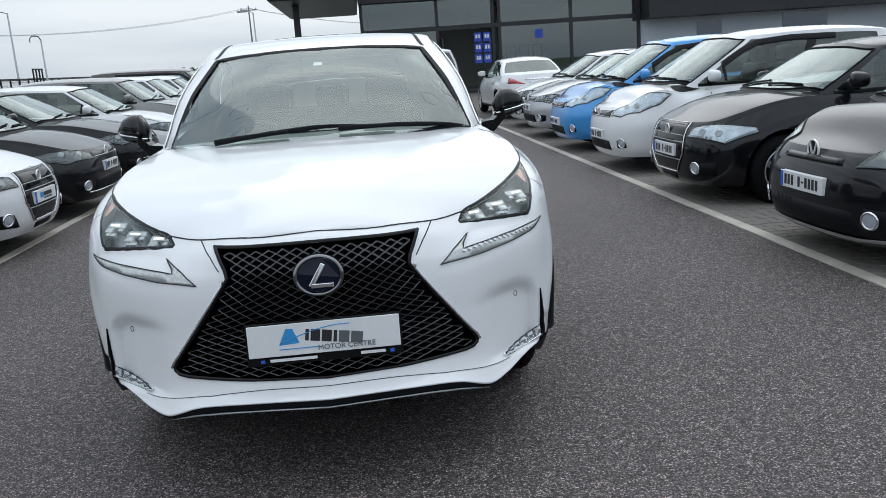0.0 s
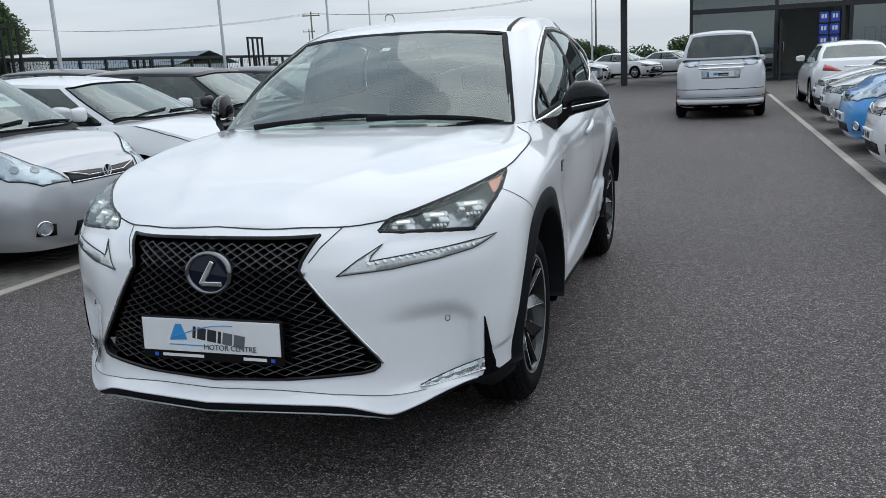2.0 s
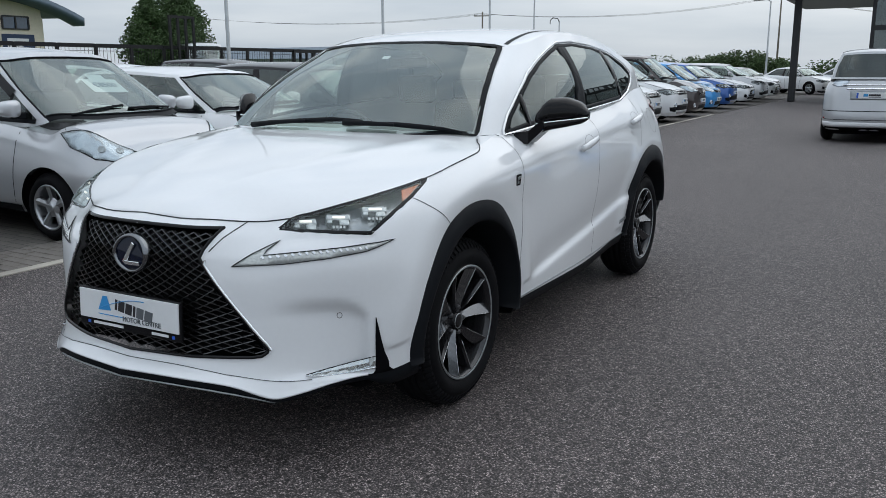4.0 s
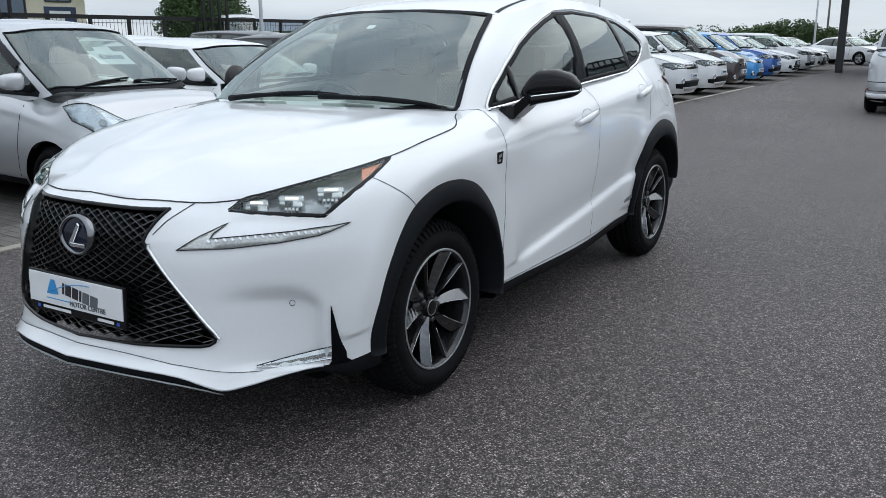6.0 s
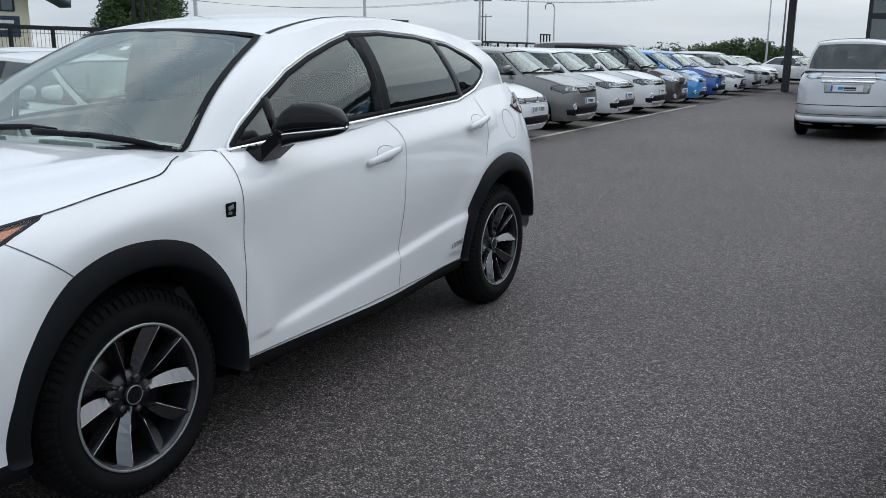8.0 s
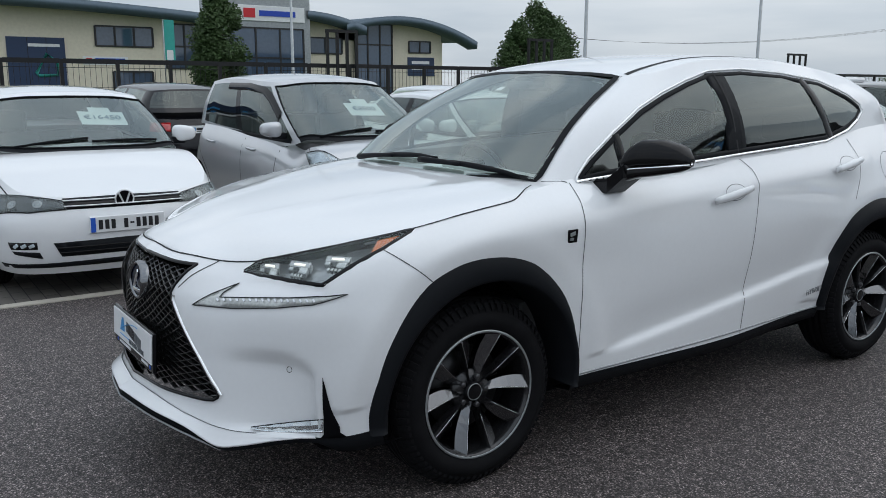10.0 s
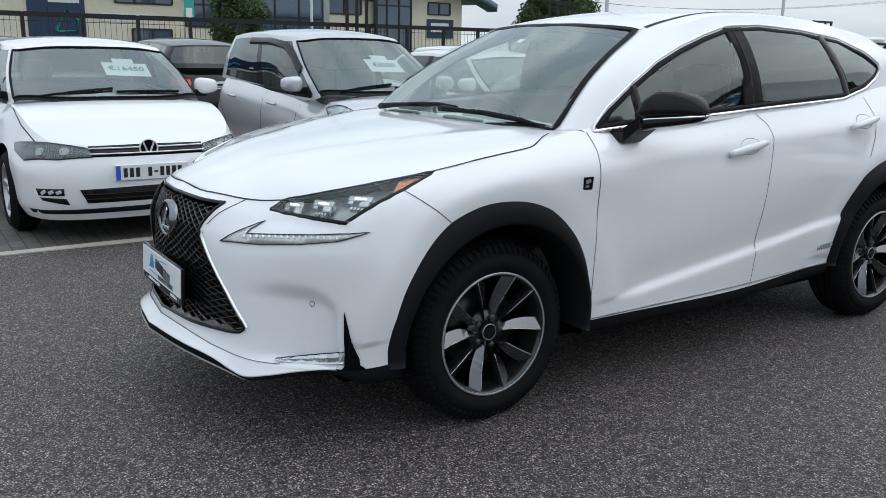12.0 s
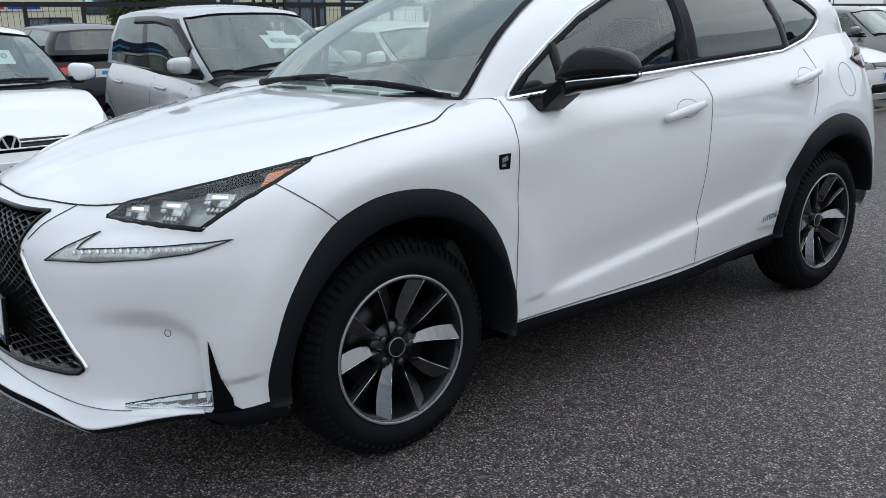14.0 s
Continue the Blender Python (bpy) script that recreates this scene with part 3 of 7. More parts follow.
def sculpt(p):
    """Creases and pockets pressed into the side sheet."""
    x, y, z = p
    if 0.5 < y < 2.35 and z < 0.8:
        e = z - (0.416 + 0.123 * (y - 0.59))
        a = smooth(0.5, 0.8, y) * smooth(2.35, 2.2, y)
        x -= a * 0.021 * (math.exp(-((e / 0.15) ** 2)) if e > 0 else math.exp(-((e / 0.020) ** 2)))
    if 0.55 < y < 2.6 and z > 0.8:
        x += 0.006 * math.exp(-(((z - 0.99 - 0.05 * (y - 0.5)) / 0.05) ** 2)) * smooth(0.55, 1.0, y)
    if y < -0.52 and z < 0.68 and x > 0.36:
        top = 0.585 - 0.30 * max(0.0, x - 0.70) ** 1.0 - 9.0 * max(0.0, x - 0.72) ** 2
        k = smooth(0.50, 0.69, x) * smooth(0.785, 0.765, x) * smooth(0.02, -0.045, z - top) * smooth(0.29, 0.33, z)
        x, y = x - 0.017 * k, y + 0.031 * k
    if y < -0.6 and abs(z - 0.80) < 0.06 and x > 0.5:
        k = math.exp(-(((z - 0.807) / 0.018) ** 2)) * smooth(0.5, 0.58, x)
        x, y = x - 0.006 * k, y + 0.008 * k
    r = math.hypot(y, z - 0.355)
    if abs(y) < 0.75 and z > 0.4:
        x += 0.012 * math.exp(-(((r - 0.56) / 0.05) ** 2))
    r = math.hypot(y - 2.66, z - 0.355)
    if abs(y - 2.66) < 0.75 and z > 0.4:
        x += 0.012 * math.exp(-(((r - 0.57) / 0.06) ** 2))
    return x, y, z


half = loft(ROWS_B, CC, RC)
half = np.array([[sculpt(p) if p[0] > 0.05 else tuple(p) for p in row] for row in half])
GB = both_sides(half)
BV, BF = GB.reshape(-1, 3), grid_faces(GB.shape[0], GB.shape[1])
hood_line = half[0][: sum(CC[:7]) + 1]
hood_z = interp([(-0.965, 0.880), (-0.9, 0.918), (-0.7, 0.972), (-0.3, 1.040), (0.1, 1.094), (0.47, 1.125)])
GH = cap(hood_line, hood_z, 18, 0.8)
for row in GH:
    for p in row:
        a = abs(p[0])
        w = 0.20 + 0.36 * smooth(-0.9, 0.3, p[1])
        p[2] += 0.009 * math.exp(-(((a - w) / 0.05) ** 2)) * smooth(-0.95, -0.7, p[1]) * smooth(0.45, 0.2, p[1]) * smooth(0.8, 0.7, a)
HV, HF = GH.reshape(-1, 3), grid_faces(GH.shape[0], GH.shape[1])
skin = Skin([(BV, BF), (HV, HF)])
FRONT, SIDE, CORNER = (0, -1, 0), (1, 0, 0.12), (0.62, -0.77, 0.15)


def mirror(pts):
    return [(-x, y, z) for x, y, z in pts][::-1]


GRILLE = [(0.352, 0.848), (0.318, 0.775), (0.312, 0.748), (0.322, 0.730), (0.510, 0.452), (0.522, 0.428), (0.520, 0.414), (0.506, 0.402), (0.478, 0.397), (0.25, 0.387)]
GRILLE = [(x, -1.0, z) for x, z in GRILLE] + [(-x, -1.0, z) for x, z in GRILLE[::-1]]
HEAD = [(0.492, -0.80, 0.838), (0.56, -0.76, 0.833), (0.65, -0.70, 0.830), (0.765, -0.605, 0.823), (0.788, -0.50, 0.890), (0.795, -0.40, 0.933), (0.787, -0.268, 0.986), (0.73, -0.41, 0.956), (0.67, -0.52, 0.930), (0.60, -0.63, 0.902), (0.515, -0.745, 0.871)]
ARCH = [(-0.445, -0.2), (-0.445, 0.0)] + [(-0.445 * math.cos(radians(a)), 0.445 * math.sin(radians(a))) for a in range(6, 180, 6)] + [(0.445, 0.0), (0.445, -0.2)]
N0 = vert_normals(BV, BF)
cv, cf = cut(BV, BF, GRILLE, FRONT, lambda c: c[1] < -0.7)
for o, d, w in ((HEAD, CORNER, lambda c: c[0] > 0.3 and c[1] < -0.1), (mirror(HEAD), (-CORNER[0], CORNER[1], CORNER[2]), lambda c: c[0] < -0.3 and c[1] < -0.1)):
    cv, cf = cut(cv, cf, o, d, w)
for y0 in (0.0, 2.66):
    for sx in (1, -1):
        cv, cf = cut(cv, cf, [(sx, y0 + a, 0.355 + b) for a, b in ARCH], (sx, 0, 0), lambda c: c[0] * sx > 0.5)


def panel(c, i):
    x, y, z = c
    s = "_left" if x > 0 else "_right"
    if y < -0.26 and z < 0.93 - 0.75 * (y + 0.41) * (1 if y > -0.41 else 0):
        return "front_bumper"
    if y < 0.45:
        return "fender" + s
    if y < 1.51:
        return "front_door" + s
    if y < 2.30 and z < 1.17:
        return "rear_door" + s
    return "rear_body"


body = {}
for k, (V, F, N) in split(cv, cf, panel, N0).items():
    body[k] = put_mesh(k.replace("_left", "").replace("_right", ""), V, F, WHITE, suv, normals=N)
bonnet = put_mesh("bonnet", HV, HF, WHITE, suv)

# greenhouse: from the belt line up to the roof edge
GBASE = [(0, 0.22, 1.090), (0.40, 0.27, 1.095), (0.66, 0.37, 1.10), (0.735, 0.50, 1.09), (0.80, 1.0, 1.11), (0.795, 1.6, 1.14), (0.79, 2.1, 1.17), (0.75, 2.66, 1.24), (0.66, 3.10, 1.25), (0.4, 3.30, 1.25), (0, 3.36, 1.25)]
GTOP = [(0, 0.925, 1.535), (0.33, 0.945, 1.527), (0.54, 1.00, 1.510), (0.590, 1.10, 1.520), (0.605, 1.4, 1.580), (0.605, 1.75, 1.598), (0.60, 2.05, 1.594), (0.585, 2.5, 1.555), (0.55, 2.85, 1.51), (0.35, 2.98, 1.515), (0, 3.02, 1.525)]
GM = []
for i, (a, b) in enumerate(zip(GBASE, GTOP)):
    q = 0.5 * (np.array(a) + np.array(b))
    GM.append((q[0] + 0.035 * min(1, a[0] / 0.5), q[1] + (-0.02 if i < 3 else 0.02 if i > 7 else 0), q[2] + 0.02))
gh = loft([GBASE, GM, GTOP], [8, 8, 8, 16, 20, 20, 22, 14, 8, 8], [18, 18])
GG = both_sides(gh)
GV, GF = GG.reshape(-1, 3), grid_faces(GG.shape[0], GG.shape[1])
roof_z = interp([(0.925, 1.535), (1.1, 1.580), (1.5, 1.628), (2.0, 1.640), (2.5, 1.608), (3.02, 1.525)])
GR = cap(gh[-1], roof_z, 14, 0.7)
RV, RF = GR.reshape(-1, 3), grid_faces(GR.shape[0], GR.shape[1])
roof = put_mesh("roof", RV, RF, WHITE, suv)
glasshouse = Skin([(GV, GF)])
roofskin = Skin([(RV, RF)])
DLO = [(0.52, 1.097), (0.72, 1.113), (1.07, 1.138), (1.5, 1.162), (2.27, 1.200), (2.50, 1.250), (2.62, 1.300), (2.69, 1.350), (2.675, 1.385), (2.57, 1.440), (2.34, 1.515), (2.02, 1.550), (1.7, 1.565), (1.45, 1.552), (1.28, 1.508), (1.1, 1.450), (0.94, 1.385), (0.77, 1.288), (0.62, 1.187)]
SCR = [(0.675, 0.375, 1.105), (0.61, 0.70, 1.32), (0.535, 0.985, 1.505), (0.33, 0.94, 1.522), (0, 0.922, 1.530)]
SCR = [(-0.4, 0.27, 1.097), (0, 0.23, 1.092), (0.4, 0.27, 1.097)] + SCR + [(-x, y, z) for x, y, z in SCR[-2::-1]]
RAKE = (0, -0.55, 0.83)


def sv(pts, x=0.8):
    return [(x, y, z) for y, z in pts]


def shrink(poly, k):
    """Polygon drawn in by k."""
    out = []
    n = len(poly)
    for i in range(n):
        (a, b), (c, d), (e, f) = poly[i - 1], poly[i], poly[(i + 1) % n]
        t1, t2 = Vector((c - a, d - b)).normalized(), Vector((e - c, f - d)).normalized()
        m = Vector((-(t1 + t2).y, (t1 + t2).x))
        m = m.normalized() * k / max(0.5, math.cos(t1.angle(t2) / 2)) if m.length > 1e-6 else Vector((0, 0))
        out.append((c + m.x, d + m.y))
    return out


NG = vert_normals(GV, GF)
gv, gf = cut(GV, GF, SCR, RAKE, lambda c: c[1] < 1.02)
for sx in (1, -1):
    hole = [(sx * 0.8, y, z) for y, z in shrink(DLO, 0.006)]
    gv, gf = cut(gv, gf, hole, (sx, 0, 0.12), lambda c: c[0] * sx > 0.4)
gv, gf = cut(gv, gf, [(-0.58, 3.2, 1.28), (0.58, 3.2, 1.28), (0.5, 2.98, 1.47), (-0.5, 2.98, 1.47)], (0, 0.7, 0.7), lambda c: c[1] > 2.9)
for k, (V, F, N) in split(gv, gf, lambda c, i: "pillar_shell", NG).items():
    put_mesh(k, V, F, WHITE, suv, normals=N)

# glazing
V, F, N = patch(glasshouse, SCR, RAKE, 0.004, 0.05, order=4, with_normals=True)
put_mesh("windscreen", V, F, SCREEN, suv, normals=N)
INNER = shrink(DLO, 0.022)
FD = [(0.80, 1.140), (1.07, 1.158), (1.46, 1.180), (1.43, 1.530), (1.28, 1.487), (1.1, 1.428), (0.94, 1.363), (0.79, 1.275)]
FQ = [(0.60, 1.125), (0.76, 1.137), (0.75, 1.245), (0.66, 1.19)]
RD = [(1.57, 1.185), (2.26, 1.222), (2.29, 1.235), (2.16, 1.50), (2.02, 1.527), (1.7, 1.543), (1.54, 1.540)]
QG = [(2.35, 1.240), (2.48, 1.270), (2.60, 1.318), (2.655, 1.355), (2.56, 1.418), (2.34, 1.490), (2.22, 1.513)]
pair("front_side_window", patch(glasshouse, sv(FD), SIDE, 0.001, 0.06, order=2), CLEAR, suv)
pair("front_quarter_window", patch(glasshouse, sv(FQ), SIDE, 0.001, 0.06), TINT, suv)
pair("rear_side_window", patch(glasshouse, sv(RD), SIDE, 0.001, 0.06, order=2), TINT, suv)
pair("quarter_window", patch(glasshouse, sv(QG), SIDE, 0.001, 0.06, order=2), TINT, suv)
put_mesh("rear_window", *patch(glasshouse, [(-0.6, 3.2, 1.28), (0.6, 3.2, 1.28), (0.5, 2.98, 1.47), (-0.5, 2.98, 1.47)], (0, 0.7, 0.7), 0.004, 0.06), TINT, suv)
pair("window_seal", ribbon(glasshouse, sv(shrink(DLO, 0.016)), SIDE, 0.022, 0.001, 0.03, True, 0.004), CLAD, suv)
pair("window_trim", ribbon(glasshouse, sv(shrink(DLO, -0.003)), SIDE, 0.012, 0.005, 0.03, True, 0.005), BADGE, suv)
pair("belt_trim", ribbon(glasshouse, sv(shrink(DLO[:7], -0.002)), SIDE, 0.017, 0.003, 0.03, False, 0.007), CHROME, suv)
pair("door_post", patch(glasshouse, sv([(1.44, 1.165), (1.585, 1.172), (1.555, 1.553), (1.425, 1.545)]), SIDE, 0.004, 0.05, 0.008, order=2), CLAD, suv)
pair("door_post_gap", ribbon(glasshouse, sv([(1.515, 1.165), (1.485, 1.55)]), SIDE, 0.008, 0.006, 0.04), SEAM, suv)
pair("window_divider", ribbon(glasshouse, sv([(2.19, 1.525), (2.32, 1.215)]), SIDE, 0.055, 0.003, 0.04, False, 0.004), GLOSS, suv)
pair("window_divider", ribbon(glasshouse, sv([(0.775, 1.28), (0.785, 1.125)]), SIDE, 0.035, 0.003, 0.03, False, 0.004), GLOSS, suv)
put_mesh("screen_frit", *ribbon(glasshouse, [SCR[2 + i] for i in range(len(SCR) - 2)][: len(SCR) - 2], RAKE, 0.026, 0.006, 0.03), CLAD, suv)
put_mesh("cowl_panel", *patch(skin, [(-0.70, 0.335, 1.1), (-0.45, 0.235, 1.1), (0, 0.19, 1.1), (0.45, 0.235, 1.1), (0.70, 0.335, 1.1), (0.70, 0.44, 1.1), (0, 0.36, 1.1), (-0.70, 0.44, 1.1)], (0, 0, 1), 0.009, 0.025), CLAD, suv)

# bonnet edge, panel gaps
hl = [tuple(p) for p in hood_line[: sum(CC[:6])]]
hl = [tuple(p) for p in hermite(hl[::6] + [(0.80, 0.10, 1.048), (0.790, 0.17, 1.058), (0.765, 0.225, 1.072), (0.735, 0.27, 1.085), (0.71, 0.325, 1.10)], [4] * (len(hl[::6]) + 4))]
pair("bonnet_gap", ribbon(skin, hl, (0.3, -0.3, 0.9), lambda u: 0.0055, 0.0012, 0.012), SEAM, suv)
GAPS = [
    [(0.75, 0.49, 1.092), (0.82, 0.468, 1.03), (0.86, 0.455, 0.997), (0.88, 0.450, 0.935), (0.89, 0.450, 0.6), (0.89, 0.452, 0.40), (0.87, 0.445, 0.338)],
    [(0.80, 1.515, 1.150), (0.84, 1.565, 1.095), (0.86, 1.575, 1.03), (0.89, 1.545, 0.85), (0.88, 1.525, 0.6), (0.87, 1.515, 0.45), (0.866, 1.512, 0.335)],
    [(0.78, 2.46, 1.20), (0.84, 2.475, 1.10), (0.88, 2.45, 1.0), (0.90, 2.39, 0.90)],
    [(0.80, -0.405, 0.932), (0.84, -0.34, 0.880), (0.89, -0.255, 0.812)],
]
for g in GAPS:
    pair("panel_gap", ribbon(skin, g, (1, -0.05, 0.1), 0.0040, 0.001, 0.02), HAIRLINE, suv)
pair("bumper_gap", ribbon(skin, [(0.41, -0.875, 0.866), (0.36, -0.93, 0.81), (0.335, -0.965, 0.768)], (0.4, -0.9, 0.2), 0.004, 0.001, 0.02), SEAM, suv)
pair("pillar_gap", ribbon(skin, [(0.70, 0.39, 1.11), (0.745, 0.48, 1.095)], (0.6, -0.2, 0.8), 0.005, 0.001, 0.02), SEAM, suv)
pair("roof_gap", ribbon(roofskin, [(0.545, 1.03, 1.53), (0.535, 1.12, 1.55), (0.53, 1.3, 1.58), (0.525, 1.6, 1.6), (0.52, 2.2, 1.6), (0.50, 2.8, 1.55)], (0, 0, 1), lambda u: 0.016 * (1 - u) + 0.006, 0.001, 0.04), SEAM, suv)
ring = [(0.86, 2.775 + 0.085 * math.cos(a), 1.045 + 0.085 * math.sin(a)) for a in np.linspace(0, 2 * math.pi, 24, endpoint=False)]
put_mesh("fuel_flap_gap", *ribbon(skin, ring, SIDE, 0.003, 0.001, 0.02, True), HAIRLINE, suv)


# wheels
def wheel(parent, x, y, r, width, rim_r, style, out, spin=0.0):
    """A wheel about the x axis; out is the side that faces away from the car."""
    w = thing("wheel", "", "")
    w.parent = parent
    w.matrix_basis = pose(x, y, r, 0, 0, 0) @ Matrix.Diagonal((out, 1, 1, 1))
    h = width / 2
    prof = [(-h, rim_r), (-h - 0.004, rim_r + 0.03), (-h, r - 0.035), (-h + 0.03, r - 0.008), (-h * 0.5, r), (h * 0.5, r), (h - 0.042, r - 0.009), (h - 0.010, r - 0.038), (h + 0.004, rim_r + 0.05), (h - 0.002, rim_r + 0.012), (h - 0.012, rim_r)]
    grooves = [(-h * 0.5, r), (-h * 0.42, r), (-h * 0.40, r - 0.008), (-h * 0.32, r - 0.008), (-h * 0.30, r), (-h * 0.06, r), (-h * 0.04, r - 0.008), (h * 0.04, r - 0.008), (h * 0.06, r), (h * 0.30, r), (h * 0.32, r - 0.008), (h * 0.40, r - 0.008), (h * 0.42, r)]
    prof = prof[:4] + grooves + prof[5:]
    if style == "ten":
        prof = prof[:-3] + [(h - 0.002, r - 0.050), (h + 0.001, r - 0.052), (h + 0.004, rim_r + 0.05), (h + 0.006, rim_r + 0.046), (h + 0.005, rim_r + 0.03)] + prof[-2:]
    tyre = put_mesh("tyre", *lathe(prof, 64), RUBBER, w)
    if style == "ten":
        lugs = []
        for k in range(72):
            a = 2 * math.pi * k / 72
            for side in (1, -1):
                for q0, q1, r0, r1 in ((0.52, 0.72, r + 0.0005, r - 0.007), (0.78, 0.95, r - 0.013, r - 0.034)):
                    V = [(side * h * x, (rr + dr) * math.cos(a + da), (rr + dr) * math.sin(a + da)) for dr in (-0.012, 0.0) for x, rr, da in ((q0, r0, -0.030), (q1, r1, -0.022), (q1, r1, 0.030), (q0, r0, 0.022))]
                    lugs.append((V, [(4, 5, 6, 7), (0, 1, 5, 4), (1, 2, 6, 5), (2, 3, 7, 6), (3, 0, 4, 7)]))
        tagged(put_mesh("tread", *merge(lugs), RUBBER, tyre, smooth=False), kind="stuff")
    rim = [(h - 0.010, rim_r + 0.002), (h - 0.004, rim_r - 0.004), (h - 0.008, rim_r - 0.012), (h - 0.03, rim_r - 0.02), (-h + 0.02, rim_r - 0.03)]
    put_mesh("rim", *lathe(rim, 56), DARKALLOY if style == "ten" else ALLOY, w)
    put_mesh("brake_disc", *lathe([(-0.02, rim_r * 0.66), (0.0, rim_r * 0.66), (0.0, 0.05), (-0.02, 0.04)], 40), DISC, w)
    # added near-black disc gives the shaded interior seen between the spokes
    put_mesh("inner_wheel", *lathe([(-h + 0.02, rim_r - 0.03), (-h + 0.02, 0.02)], 32), SHADE, w)
    n = 10 if style == "ten" else 5
    for k in range(n):
        a = spin + 2 * math.pi * k / n
        R1 = rim_r - 0.006
        hand = 1 if k % 2 else -1
        blades = []
        for face in (0, 1):
            V, F = [], []
            for i in range(8):
                u = i / 7
                rr = 0.040 + u * (R1 - 0.040)
                if style == "ten":
                    # each blade swells towards the rim; its ridge runs along one edge, the machined facet falls away from it
                    ww = 0.0085 + 0.0185 * math.sin(min(1.0, u * 1.1) * 1.75) ** 1.5
                    cx = h - 0.052 + 0.045 * u ** 1.2
                    s = hand * 0.010 * math.sin(u * 3.1)
                    sec = ((-ww, 0.044), (-ww * 0.95, 0.012), (-ww * 0.72, 0.0)) if face == 0 else ((-ww * 0.72, 0.0), (ww * 0.95, 0.024), (ww, 0.052))
                else:
                    ww, cx, s = 0.026 + 0.004 * u, h - 0.034 + 0.026 * u ** 1.4, 0.0
                    sec = ((-ww, 0.036), (-ww * 0.95, 0.012), (-ww * 0.15, 0.0)) if face == 0 else ((-ww * 0.15, 0.0), (ww * 0.95, 0.008), (ww, 0.044))
                for off, back in sec:
                    t = -hand * -off + s
                    V.append((cx - back, rr * math.cos(a) - t * math.sin(a), rr * math.sin(a) + t * math.cos(a)))
            for i in range(7):
                for j in range(2):
                    q = (i * 3 + j, i * 3 + j + 1, i * 3 + j + 4, i * 3 + j + 3)
                    F.append(q if hand > 0 else q[::-1])
            blades.append((V, F))
        if style == "ten":
            put_mesh("spoke", *blades[0], DARKALLOY, w, smooth=False)
            put_mesh("machined_face", *blades[1], SPOKEFACE, w, smooth=False)
            put_mesh("spoke_edge", *tube([Vector(p) for p in blades[1][0][6::3]], 0.0017, 4), MACHINED, w)
        else:
            put_mesh("spoke", *merge(blades), ALLOY, w, smooth=False)
    if style == "ten":
        put_mesh("rim_lip", *lathe([(h - 0.006, rim_r + 0.001), (h - 0.002, rim_r - 0.003), (h - 0.006, rim_r - 0.008)], 64), GALV, w)
    if style == "ten":
        put_mesh("hub", *lathe([(h - 0.085, 0.088), (h - 0.066, 0.080), (h - 0.060, 0.040)], 30), DARKALLOY, w)
        put_mesh("hub_cap", *lathe([(h - 0.062, 0.040), (h - 0.046, 0.036), (h - 0.043, 0.031), (h - 0.045, 0.0)], 28), GLOSS, w)
        put_mesh("cap_ring", *lathe([(h - 0.044, 0.033), (h - 0.0415, 0.0315), (h - 0.044, 0.029)], 28), GALV, w)
        for k in range(5):
            a = spin + 2 * math.pi * (k + 0.5) / 5
            V, F = lathe([(h - 0.068, 0.011), (h - 0.050, 0.011), (h - 0.047, 0.008), (h - 0.047, 0.0)], 8)
            put_mesh("wheel_nut", [(v[0], v[1] + 0.058 * math.cos(a), v[2] + 0.058 * math.sin(a)) for v in V], F, DARKNUT, w)
    else:
        put_mesh("hub_cap", *lathe([(h - 0.045, 0.085), (h - 0.036, 0.078), (h - 0.034, 0.036), (h - 0.018, 0.034), (h - 0.014, 0.030), (h - 0.016, 0.0)], 24), ALLOY, w)
    return w


for sx in (1, -1):
    for yy in (0.0, 2.66):
        wheel(suv, sx * 0.772, yy, 0.360, 0.225, 0.246, "ten", sx, 0.62)


# wheel arch cladding and lower trim
def cladding(y0, outer, t0, t1):
    V, F = [], []
    n = 60
    for i in range(n + 1):
        deg = t0 + (t1 - t0) * i / n
        t = radians(deg)
        ro = float(np.interp(deg, [a for a, b in outer], [b for a, b in outer]))
        c, s = -math.cos(t), math.sin(t)
        xo = max(skin.drop((0.9, y0 + ro * c, 0.355 + ro * s), (1, 0, 0))[0].x, 0.80)
        xi = max(skin.drop((0.9, y0 + 0.45 * c, max(0.35, 0.355 + 0.45 * s)), (1, 0, 0))[0].x, 0.86) + 0.024
        V += [(xo - 0.004, y0 + ro * c, 0.355 + ro * s), (xo + 0.010, y0 + (ro - 0.004) * c, 0.355 + (ro - 0.004) * s), (xi, y0 + 0.447 * c, 0.355 + 0.447 * s), (xi - 0.002, y0 + 0.433 * c, 0.355 + 0.433 * s), (xi - 0.012, y0 + 0.426 * c, 0.355 + 0.426 * s), (0.70, y0 + 0.422 * c, 0.355 + 0.422 * s)]
    k = 6
    for i in range(n):
        for j in range(k - 1):
            F.append((i * k + j, i * k + j + 1, i * k + j + k + 1, i * k + j + k))
    F += [tuple(range(k)), tuple(range(n * k, n * k + k))[::-1]]
    return V, F


